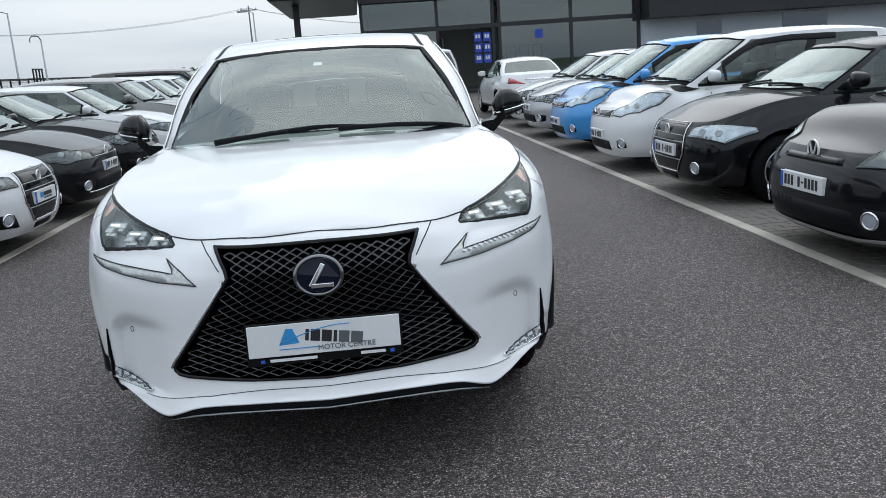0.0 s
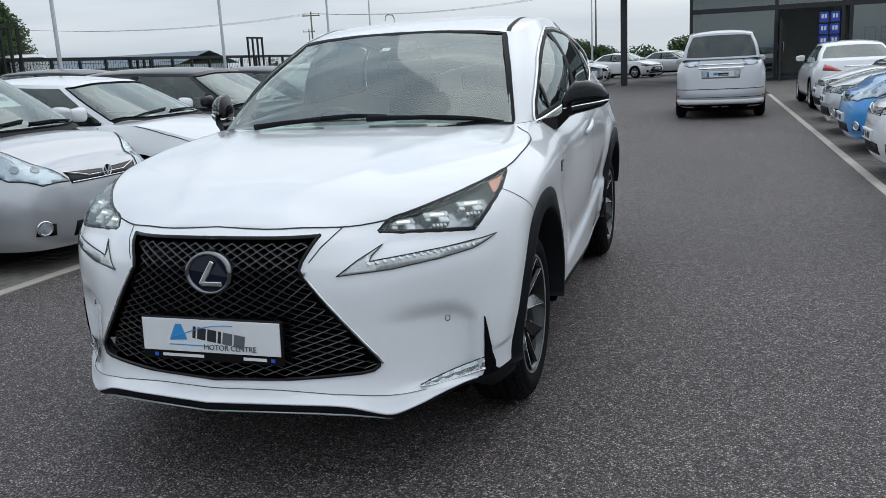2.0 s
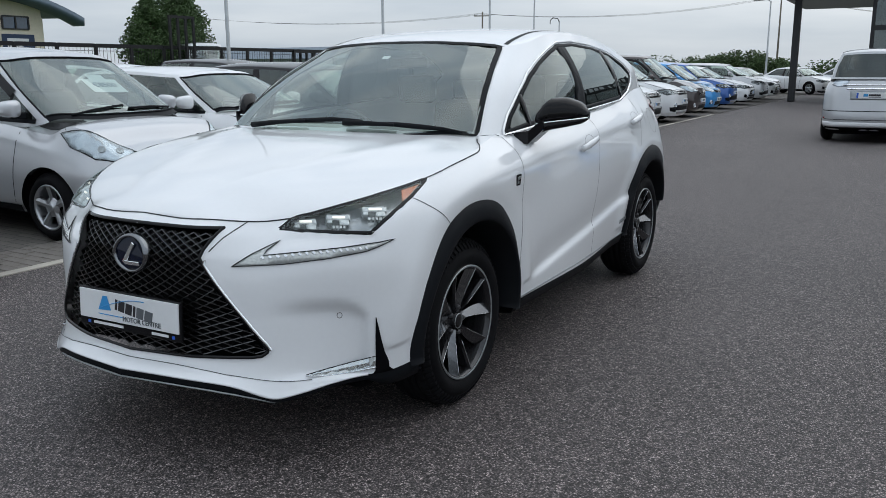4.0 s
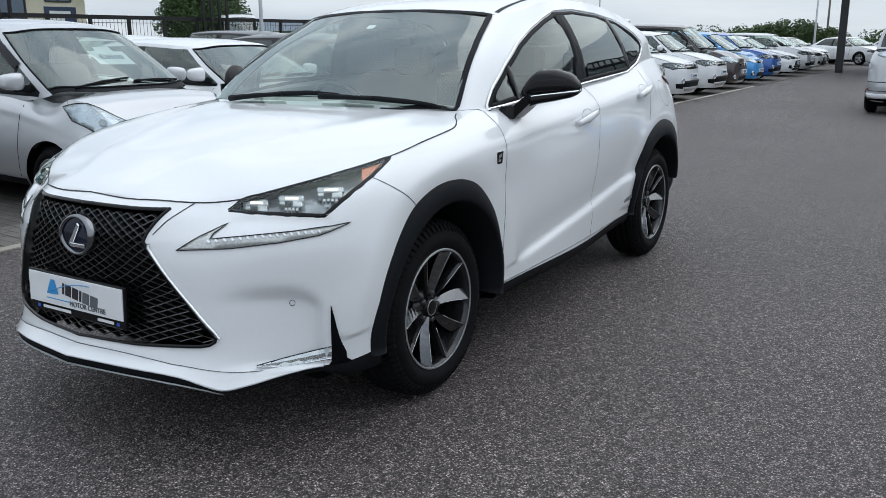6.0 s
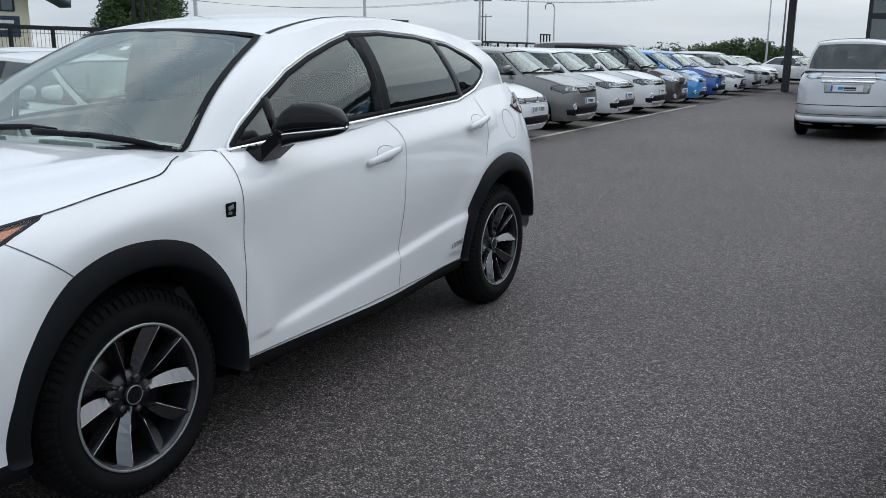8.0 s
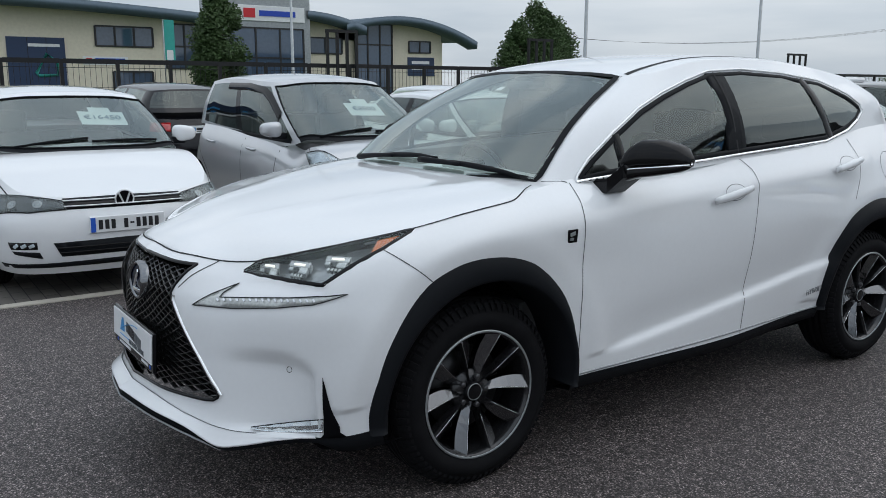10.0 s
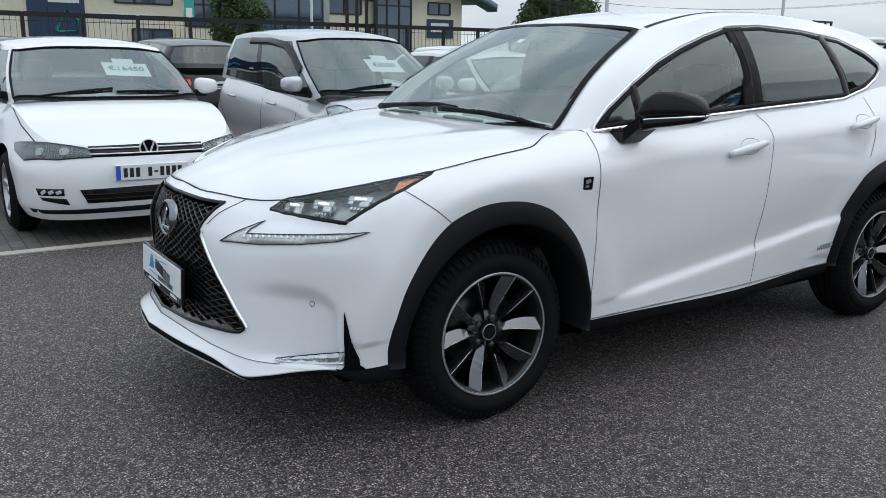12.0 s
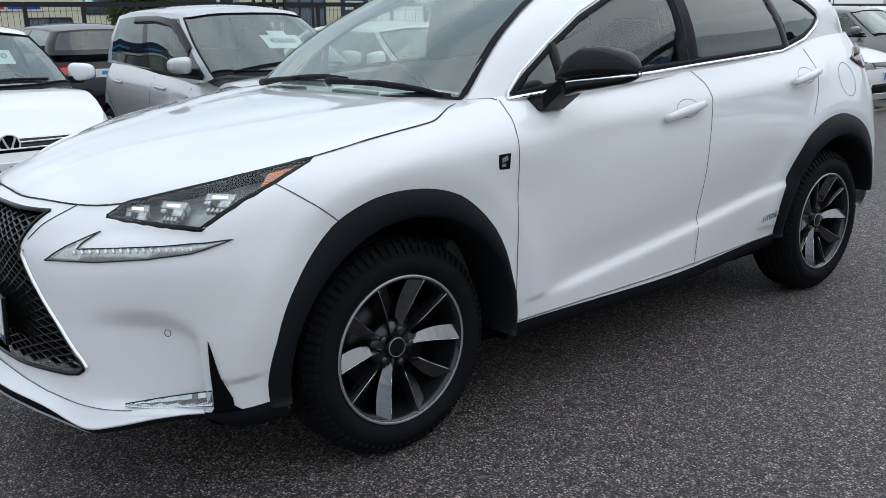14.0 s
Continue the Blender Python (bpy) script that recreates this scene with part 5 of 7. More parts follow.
# cabin
boxed("dashboard", (-0.66, 0.66, 0.42, 0.92, 0.72, 1.06), TRIM, suv, bevel=0.06)
boxed("instrument_hood", (-0.56, -0.18, 0.62, 0.84, 1.02, 1.11), TRIM, suv, bevel=0.03)
P = [(-0.37 + 0.18 * math.cos(a), 0.98 - 0.07 * math.sin(a), 1.0 + 0.165 * math.sin(a)) for a in np.linspace(0, 2 * math.pi, 28, endpoint=False)]
sw = put_mesh("steering_wheel", *tube(P, 0.016, 8, True), LEATHER, suv)
boxed("wheel_hub", (-0.45, -0.29, 0.955, 1.0, 0.95, 1.05), TRIM, sw, bevel=0.02)
for x in (-0.37, 0.37):
    st = boxed("front_seat", (x - 0.25, x + 0.25, 1.45, 1.62, 0.60, 1.17), LEATHER, suv, bevel=0.07, m=pose(0, 0.10, 0, -9, 0, 0))
    boxed("head_restraint", (x - 0.13, x + 0.13, 1.66, 1.76, 1.18, 1.36), LEATHER, st, bevel=0.045)
    boxed("seat_cushion", (x - 0.25, x + 0.25, 1.0, 1.5, 0.58, 0.74), LEATHER, st, bevel=0.06)
boxed("rear_seat", (-0.64, 0.64, 2.35, 2.52, 0.60, 1.18), LEATHER, suv, bevel=0.07)
for x in (-0.4, 0, 0.4):
    boxed("head_restraint", (x - 0.12, x + 0.12, 2.44, 2.53, 1.17, 1.32), LEATHER, suv, bevel=0.04)
boxed("rear_view_mirror", (-0.12, 0.12, 0.98, 1.01, 1.40, 1.46), GLOSS, suv, bevel=0.012)
boxed("sensor_housing", (-0.09, 0.09, 0.88, 0.99, 1.455, 1.495), TRIM, suv, bevel=0.015)
q, n = glasshouse.drop((-0.01, 0.8, 1.43), RAKE, -0.002)
u = Vector((1, 0, 0))
V = [q + u * a * 0.022 + n.cross(u) * b * 0.018 for a, b in ((-1, -1), (1, -1), (1, 1), (-1, 1))]
put_mesh("screen_sticker", V, [(0, 1, 2, 3)], PLATE, suv, "small white sticker inside the screen", smooth=False)




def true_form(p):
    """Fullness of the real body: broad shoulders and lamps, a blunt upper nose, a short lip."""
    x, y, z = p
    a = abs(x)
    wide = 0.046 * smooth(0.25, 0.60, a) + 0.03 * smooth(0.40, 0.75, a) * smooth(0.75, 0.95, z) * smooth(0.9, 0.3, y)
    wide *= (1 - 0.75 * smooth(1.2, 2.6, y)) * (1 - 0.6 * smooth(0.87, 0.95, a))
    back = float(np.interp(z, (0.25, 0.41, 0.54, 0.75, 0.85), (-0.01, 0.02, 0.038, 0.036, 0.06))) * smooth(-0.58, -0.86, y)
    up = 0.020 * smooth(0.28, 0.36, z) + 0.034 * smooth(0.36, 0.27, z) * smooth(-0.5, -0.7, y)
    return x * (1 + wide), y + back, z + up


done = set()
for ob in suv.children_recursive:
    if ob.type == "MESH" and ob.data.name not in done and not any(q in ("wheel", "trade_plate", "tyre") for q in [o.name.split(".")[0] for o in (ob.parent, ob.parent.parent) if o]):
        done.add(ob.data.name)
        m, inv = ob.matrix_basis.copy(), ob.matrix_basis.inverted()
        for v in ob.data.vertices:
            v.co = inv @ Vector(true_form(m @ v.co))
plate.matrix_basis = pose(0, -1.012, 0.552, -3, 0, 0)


# ---- parked cars ----
def make_car(name, label, s, m, paint_mat, group="parked cars"):
    """A parked car built from its main sizes; local y runs from nose to tail, nose at 0."""
    car = thing(name, label, "car", m, group)
    L, hw, H, fo, ro = s["L"], s["W"] / 2, s["H"], s["fo"], s["ro"]
    hz, cz, cy, bz, tz = s["hood"], s["cowl"], s["cowl_y"], s["belt"], s["tail"]
    ty, ry, dy = s["top_y"], s["roof_y"], s["deck_y"]

    def row(w, df, dr, zf, zm, zr, zs=None):
        c = L - dr
        y = [df, df + 0.012, df + 0.05, df + 0.14, df + 0.32, fo - 0.2 if fo - 0.2 > df + 0.5 else df + 0.55, fo + 0.05, fo + 0.5, L * 0.5, L - ro - 0.45, L - ro, c - 0.40, c - 0.09, c]
        xx = [0, 0.36, 0.62, 0.82, 0.93, 0.975, 0.995, 1.0, 1.0, 1.0, 0.99, 0.93, 0.72, 0]
        zz = [zf, zf, zf, zf + 0.0, zf, zf + 0.2 * (zm - zf), zf + 0.5 * (zm - zf), zf + 0.9 * (zm - zf), zm, zm + 0.5 * (zr - zm), zm + 0.8 * (zr - zm), zr, zr, zr]
        return [(w * a, b, c2) for a, b, c2 in zip(xx, y, zz)]

    r0 = row(hw * 0.86, 0.10, s["lean"], hz, bz, tz)
    hoodz = interp([(0.10, hz), (0.3, hz + 0.27 * (cz - hz)), (0.6 * cy, hz + 0.66 * (cz - hz)), (cy, cz - 0.01), (cy + 0.5, cz + 0.01)])
    r0 = [(x, y, min(z, bz) if y > cy + 0.1 else min(hoodz(y) - 0.05 * (x / hw) ** 2, bz)) if i < 8 else (x, y, z) for i, (x, y, z) in enumerate(r0)]
    r1 = row(hw * 0.95, 0.045, s["lean"] * 0.6, hz - 0.07, bz - 0.09, tz - 0.12)
    r0 = [(x, y, max(z, r1[i][2] + 0.045)) for i, (x, y, z) in enumerate(r0)]
    rows = [r0, row(hw * 0.95, 0.045, s["lean"] * 0.6, hz - 0.07, bz - 0.09, tz - 0.12), row(hw, 0.01, 0.02, 0.56, 0.66, 0.66), row(hw * 0.995, 0.0, 0.0, 0.44, 0.46, 0.46), row(hw * 0.975, 0.03, 0.05, 0.27, 0.30, 0.30), row(hw * 0.93, 0.08, 0.12, 0.19, 0.22, 0.24)]
    g = loft(rows, [4, 4, 4, 5, 7, 8, 10, 8, 8, 10, 9, 5, 5], [2, 4, 3, 4, 2])
    G = both_sides(g)
    V, F = G.reshape(-1, 3), grid_faces(G.shape[0], G.shape[1])
    wr = s["wheel"]

    NB = vert_normals(V, F)
    bv, bf = V, F
    ra = wr + 0.05
    ring = [(-ra, -0.3), (-ra, 0.0)] + [(-ra * math.cos(radians(a)), ra * math.sin(radians(a))) for a in range(10, 180, 10)] + [(ra, 0.0), (ra, -0.3)]
    for yw in (fo, L - ro):
        for sx in (1, -1):
            bv, bf = cut(bv, bf, [(sx, yw + a, wr + b2) for a, b2 in ring], (sx, 0, 0), lambda c: c[0] * sx > 0.4)
    v, f, n = split(bv, bf, lambda c, i: "body", NB)["body"]
    put_mesh("body", v, f, paint_mat, car, normals=n)
    k = 0
    while k < g.shape[1] - 1 and g[0][k][1] < cy + 0.45:
        k += 1
    C = cap(g[0][: k + 1], hoodz, 6, 0.8)
    HV2, HF2 = C.reshape(-1, 3), grid_faces(C.shape[0], C.shape[1])
    put_mesh("bonnet", HV2, HF2, paint_mat, car)
    # greenhouse
    bw = hw * 0.86
    rw = hw * s.get("tumble", 0.66)
    ay = cy + 0.30
    base = [(0, cy - 0.02, cz - 0.02), (bw * 0.55, cy + 0.03, cz - 0.02), (bw * 0.90, cy + 0.16, cz - 0.01), (bw * 0.985, ay, bz - 0.03), (bw, (ay + dy) / 2, bz - 0.01), (bw * 0.985, dy - 0.55, bz + 0.4 * (tz - bz)), (bw * 0.93, dy - 0.16, tz - 0.02), (bw * 0.6, dy - 0.02, tz - 0.02), (0, dy + 0.02, tz - 0.02)]
    top = [(0, ty, H - 0.045), (rw * 0.6, ty + 0.02, H - 0.055), (rw * 0.92, ty + 0.07, H - 0.085), (rw, ty + 0.18, H - 0.085), (rw * 1.02, (ty + ry) / 2, H - 0.065), (rw, ry - 0.35, H - 0.085), (rw * 0.93, ry - 0.06, H - 0.11), (rw * 0.6, ry, H - 0.09), (0, ry + 0.01, H - 0.08)]
    def level(a, b2, u, out):
        q = np.array(a) * (1 - u) + np.array(b2) * u
        q[0] += out * min(1, q[0] / 0.4)
        return tuple(q)
    lv = [[level(a, b2, u, o) for a, b2 in zip(base, top)] for u, o in ((0, 0), (0.07, 0.004), (0.5, 0.028), (0.92, 0.006), (1, 0))]
    cc = [4, 4, 4, 8, 8, 5, 5, 5]
    gg = loft(lv, cc, [1, 3, 3, 1])
    G2 = both_sides(gg)
    nc = G2.shape[1]
    half_n = sum(cc)
    st = np.cumsum([0] + cc)
    V2, F2 = G2.reshape(-1, 3), grid_faces(G2.shape[0], nc)
    bp = st[4] - 1 if not s.get("bp") else s["bp"]

    def kind(c, i):
        r, col = divmod(i, nc - 1)
        j = col - half_n if col >= half_n else half_n - 1 - col
        if r == 0 and j < st[2] + 2:
            return "cowl"
        if 1 <= r <= 6:
            if j < st[2] + 2:
                return "windscreen"
            if st[3] + (0 if r < 4 else 0) <= j < st[5] + 2:
                if bp <= j < bp + 1:
                    return "door_pillar_" + ("left" if c[0] > 0 else "right")
                sd = "left" if c[0] > 0 else "right"
                return ("front_side_window_" if j < bp else "rear_side_window_") + sd
            if j >= st[6] + 1 and r >= s.get("sill_row", 2) and s.get("rear_glass", True):
                return "rear_window"
        return "pillar_shell"

    sets = split(V2, F2, kind)
    for q, (v, f, n) in sets.items():
        mm = SCREEN if q == "windscreen" else CLEAR if q.startswith("front_s") else TINT if q.startswith("rear_") else GLOSS if q.startswith("door_pillar") else CLAD if q == "cowl" else paint_mat
        put_mesh(q.replace("_left", "").replace("_right", ""), v, f, mm, car, normals=n)
    jw = st[2] + 2
    edge = [gg[1][j] for j in range(jw + 1)] + [gg[r][jw] for r in range(2, 8)] + [gg[7][j] for j in range(jw - 1, -1, -1)]
    pair("screen_seal", tube([Vector(p) + Vector((0, -0.003, 0.002)) for p in edge], 0.009, 5), CLAD, car)
    rz = interp([(ty, H - 0.045), (ty + 0.3, H - 0.012), ((ty + ry) / 2, H), (ry - 0.3, H - 0.03), (ry + 0.01, H - 0.08)])
    R2 = cap(gg[-1], rz, 6, 0.7)
    put_mesh("roof", R2.reshape(-1, 3), grid_faces(R2.shape[0], R2.shape[1]), paint_mat, car)
    # cabin and underside
    boxed("dashboard", (-hw * 0.78, hw * 0.78, cy + 0.1, cy + 0.55, 0.6, cz - 0.03), TRIM, car, bevel=0.05)
    for sx in (-1, 1):
        seat = boxed("seat", (sx * 0.37 - 0.24, sx * 0.37 + 0.24, ty + 0.55, ty + 0.72, 0.35, H - 0.42), LEATHER, car, bevel=0.06)
        boxed("headrest", (sx * 0.37 - 0.13, sx * 0.37 + 0.13, ty + 0.60, ty + 0.70, H - 0.42, H - 0.22), LEATHER, car, bevel=0.04)
    boxed("rear_seat", (-hw * 0.75, hw * 0.75, ry - 0.75, ry - 0.6, 0.35, H - 0.45), LEATHER, car, bevel=0.06)
    boxed("underbody", (-hw * 0.72, hw * 0.72, 0.3, L - 0.3, 0.16, 0.5), SHADE, car)
    for sx in (1, -1):
        for yw in (fo, L - ro):
            wheel(car, sx * (hw - 0.115), yw, wr, 0.205, wr * 0.66, "five", sx, 0.3 * yw)
            wv, wf = lathe([(hw - 0.42, 0.0), (hw - 0.42, ra - 0.01), (hw - 0.05, ra + 0.004)], 28)
            put_mesh("wheel_well", [(sx * q[0], q[1] + yw, max(q[2] + wr, 0.2)) for q in wv], wf, SHADE, car)
    sk = Skin([(V, F), (HV2, HF2)])
    gs = Skin([(V2, F2)])
    details(car, s, sk, gs, paint_mat)
    return car


BARS = {}


def plate_bar(short):
    """One plain bar of a number plate; all plates share its two lengths."""
    if short not in BARS:
        bm = bmesh.new()
        hh = 0.006 if short else 0.034
        box(bm, -0.014, 0.014, -0.008, -0.006, -hh, hh)
        BARS[short] = bpy.data.meshes.new("plate_mark")
        bm.to_mesh(BARS[short])
        bm.free()
        BARS[short].materials.append(INK)
    return BARS[short]


def details(car, s, sk, gs, paint_mat):
    L, hw, H = s["L"], s["W"] / 2, s["H"]
    FR = (0, -1, 0)

    def fp(pts):
        return [(x, 0.0, z) for x, z in pts]

    def both(pts):
        return pts + [(-x, z) for x, z in pts[::-1]]

    hl = s["lamp"]
    ld = s.get("lamp_dir", (0.45, -0.80, 0.40))
    pair("headlight", patch(sk, hl, ld, 0.003, 0.04, 0.006), s.get("lamp_mat", LAMPBODY), car)
    pair("headlight_edge", ribbon(sk, hl, ld, 0.010, 0.004, 0.04, True, 0.004), GLOSS, car)
    pair("headlight_lens", patch(sk, hl, ld, 0.010, 0.05), LENS, car)
    for w in (0.33, 0.66):
        c0, c1 = (Vector(hl[0]) + Vector(hl[-1])) / 2, (Vector(hl[len(hl) // 2]) + Vector(hl[len(hl) // 2 - 1])) / 2
        q, nn = sk.drop(c0.lerp(c1, w), ld, 0.006)
        V, F = lathe([(0.0, 0.033), (0.004, 0.030), (-0.004, 0.018), (0.002, 0.0)], 16, "y")
        rot = Vector((0, 1, 0)).rotation_difference(nn).to_matrix()
        pair("lamp_reflector", ([q + rot @ Vector(v) for v in V], F), GALV, car)
    for gname, pts, mm, lift in s.get("face", []):
        put_mesh(gname, *patch(sk, fp(both(pts)), FR, lift, 0.06, 0.006), mm, car)
    for pts, mm in s.get("bars", []):
        put_mesh("grille_bar", *ribbon(sk, fp(pts), FR, s.get("bar_w", 0.013), 0.008, 0.05, height=0.006), mm, car)
    for x, z in s.get("fog", []):
        q, nn = sk.drop((x, 0, z), (0.4, -0.9, 0), 0.004)
        rot = Vector((0, 1, 0)).rotation_difference(nn).to_matrix()
        V, F = lathe([(0.002, 0.060), (0.012, 0.056), (0.010, 0.046), (0.003, 0.044)], 20, "y")
        pair("fog_ring", ([q + rot @ Vector(v) for v in V], F), CHROME, car)
        V, F = lathe([(0.004, 0.047), (0.008, 0.030), (0.010, 0.0)], 16, "y")
        pair("fog_lamp", ([q + rot @ Vector(v) for v in V], F), PALELAMP, car)
    for pts, mm in s.get("corner", []):
        pair("corner_intake", patch(sk, [(x, 0.1, z) for x, z in pts], (0.5, -0.87, 0), 0.004, 0.05, 0.006), mm, car)
    for x, z in s.get("slots", []):
        q, nn = sk.drop((x, 0.1, z), (0.5, -0.87, 0), 0.012)
        bm = bmesh.new()
        box(bm, -0.020, 0.020, -0.012, 0.012, -0.002, 0.004, 0.003, Matrix.Translation(q) @ Vector((0, 0, 1)).rotation_difference(nn).to_matrix().to_4x4())
        lens = part("fog_reflector", bm, PALELAMP, car)
        put_mesh("fog_reflector", [(-v.co.x, v.co.y, v.co.z) for v in lens.data.vertices], [tuple(p.vertices)[::-1] for p in lens.data.polygons], PALELAMP, car, smooth=False)
    bx, bzz, br = s["badge"]
    q, nn = sk.drop((0, 0, bzz), FR, 0.012)
    V, F = lathe([(0.0, br), (0.01, br * 0.97), (0.01, br * 0.85), (0.002, br * 0.83)], 24, "y")
    bd = put_mesh("badge", [q + Vector((v[0], -v[1], v[2])) for v in V], F, BADGE, car)
    V, F = lathe([(0.003, br * 0.84), (0.003, 0.0)], 24, "y")
    put_mesh("badge_disc", [q + Vector((v[0], -v[1], v[2])) for v in V], F, GLOSS, bd)
    for a in (-1, 1):
        boxed("badge_bar", (-br * 0.09, br * 0.09, -0.010, -0.002, -br * 0.7, br * 0.7), BADGE, bd, m=Matrix.Translation(q + Vector((a * br * 0.3, 0, 0))) @ pose(0, 0, 0, 0, a * 22, 0))
    # number plates with plain bars
    for zz, yy, sgn in ((s["plate"], 0.0, -1), (s["rplate"], L, 1)):
        q, nn = sk.drop((0, yy, zz), (0, sgn, 0), 0.014)
        pl = thing("number_plate", "", "")
        pl.parent = car
        tilt = Matrix.Identity(4)
        pl.matrix_basis = Matrix.Translation(q) @ (pose(0, 0, 0) if sgn < 0 else pose(0, 0, 0, 0, 0, 180))
        boxed("plate", (-0.26, 0.26, -0.006, 0.05, -0.056, 0.056), PLATE, pl, bevel=0.003)
        boxed("plate_band", (-0.258, -0.225, -0.008, -0.006, -0.052, 0.052), PLATEBLUE, pl)
        if s.get("trade"):
            boxed("plate_mark", (-0.14, -0.06, -0.008, -0.006, -0.02, 0.03), CYANINK, pl)
            boxed("plate_mark", (-0.05, 0.15, -0.008, -0.006, -0.01, 0.025), INK, pl)
            boxed("plate_mark", (-0.05, 0.15, -0.008, -0.006, -0.035, -0.02), GREYINK, pl)
        else:
            for k in range(10):
                if k != 3:
                    o = new("plate_mark", plate_bar(k == 5))
                    o.parent = pl
                    o.location = (-0.191 + k * 0.0435, 0, 0)
    # door gaps, handles, sill
    fo, ro, bz = s["fo"], s["ro"], s["belt"]
    yA, yC = max(s["cowl_y"] + 0.42, fo + s["wheel"] + 0.10), L - ro - s["wheel"] - 0.02
    yB = s["cowl_y"] + 0.5 * (yC - s["cowl_y"]) + 0.18
    for yy, tilt in ((yA, -0.04), (yB, 0.02), (yC + 0.10, 0.22)):
        pair("panel_gap", ribbon(sk, [(hw, yy + tilt, bz - 0.03), (hw, yy + tilt * 0.6, 0.75), (hw, yy - tilt * 0.6, 0.5), (hw, yy - tilt, 0.30)], (1, 0, 0.1), 0.009, 0.0015, 0.06), SEAM, car)
    pair("panel_gap", ribbon(sk, [(hw * 0.80, 0.30, s["hood"]), (hw * 0.84, 0.6, s["hood"] + 0.08), (hw * 0.85, s["cowl_y"], s["cowl"] - 0.06)], (0.5, 0, 0.85), 0.009, 0.002, 0.06), SEAM, car)
    for yy in (yB - 0.24, yC - 0.10):
        a, nn = sk.drop((hw, yy, bz - 0.13), (1, 0, 0), 0.018)
        pair("door_handle", tube([a + Vector((-0.012, -0.10, -0.006)), a + Vector((0.008, -0.06, -0.002)), a + Vector((0.008, 0.06, 0.004)), a + Vector((-0.012, 0.10, 0.006))], 0.014, 6), s.get("handle", paint_mat), car)
    pair("sill", ribbon(sk, [(hw, fo + s["wheel"] + 0.07, 0.25), (hw, L - ro - s["wheel"] - 0.07, 0.26)], (1, 0, 0), 0.07, 0.004, 0.2, False, 0.004), CLAD, car)
    # window surround
    cy, bz2 = s["cowl_y"], s["belt"]
    ay, topz = cy + 0.30, H - 0.09
    up = lambda u, dy: (hw * 0.8, ay + u * (s["top_y"] + 0.18 - ay) + dy, bz2 + u * (topz - bz2))
    pair("belt_seal", ribbon(gs, [(hw, ay + 0.06, bz2 + 0.005), (hw, s["deck_y"] - 0.75, bz2 + 0.02)], (1, 0, 0.1), 0.035, 0.003, 0.12, False, 0.003), CLAD, car)
    pair("quarter_post", ribbon(gs, [up(0.42, 0.03), (hw * 0.85, up(0.42, 0.03)[1] + 0.02, bz2 + 0.02)], (1, 0, 0.2), 0.035, 0.003, 0.08, False, 0.003), GLOSS, car)
    if s.get("guards"):
        pair("rain_guard", ribbon(gs, [up(0.40, 0.04), up(0.70, 0.05), up(0.86, 0.12), (hw * 0.7, s["top_y"] + 0.6, up(0.89, 0)[2]), (hw * 0.7, s["roof_y"] - 0.75, up(0.88, 0)[2])], (1, 0, 0.2), 0.075, 0.005, 0.06, False, 0.008), GLOSS, car)
    # wipers, mirrors, tail lamps
    cy, cz = s["cowl_y"], s["cowl"]
    for a, b in ((-0.55, 0.0), (0.02, 0.55)):
        P = [gs.drop((a + (b - a) * u, cy + 0.1 + 0.05 * u, cz + 0.05 + 0.02 * u), (0, -0.5, 0.85), 0.012)[0] for u in np.linspace(0, 1, 7)]
        put_mesh("wiper", *tube(P, 0.010, 5), CLAD, car)
    for sx in (1, -1):
        mx, my, mz = sx * (hw * 0.86 + 0.13), cy + 0.50, s["belt"] + 0.10
        V, F = super_shell((0, 0, 0), (1, 1, 1), 0.62, 0.62, lambda m: True, 18)
        V = [Vector((mx + v.x * 0.105, my + v.y * (0.075 if v.y < 0 else 0.025) + 0.25 * abs(v.x * 0.12), mz + v.z * (0.070 - 0.012 * v.x * sx))) for v in V]
        mir = put_mesh("mirror", V, F, s.get("mirror", paint_mat), car)
        boxed("mirror_arm", (min(sx * hw * 0.84, mx), max(sx * hw * 0.84, mx), my - 0.03, my + 0.02, mz - 0.09, mz - 0.03), CLAD, mir, bevel=0.012)
    if s.get("price"):
        txt, px = s["price"]
        q, nn = gs.drop((px, cy + 0.5, cz + 0.33), (0, -0.6, 0.8), -0.05)
        u = (Vector((1, 0, 0)) - nn * nn.x).normalized()
        v = nn.cross(u).normalized()
        mm = Matrix((u, v, nn)).transposed().to_4x4()
        mm.translation = q
        bm = bmesh.new()
        box(bm, -0.19, 0.19, -0.125, 0.095, -0.001, 0.001, 0.0, mm)
        box(bm, -0.09, 0.09, 0.095, 0.17, -0.001, 0.001, 0.0, mm)
        card = part("price_card", bm, PAPER, car, "pale price card behind the windscreen")
        letters("price_text", txt, 0.098, CARDINK, card, mm @ pose(0, -0.01, 0.006), 0.0015)
    pair("tail_lamp", patch(sk, [(x, L, z) for x, z in s["rear_lamp"]], (0.5, 0.86, 0), 0.005, 0.06, 0.006), s.get("tail_mat", REDLENS), car)
    for nm, pts, mm, lift in s.get("back", []):
        put_mesh(nm, *patch(sk, [(x, L, z) for x, z in both(pts)], (0, 1, 0), lift, 0.06, 0.006), mm, car)


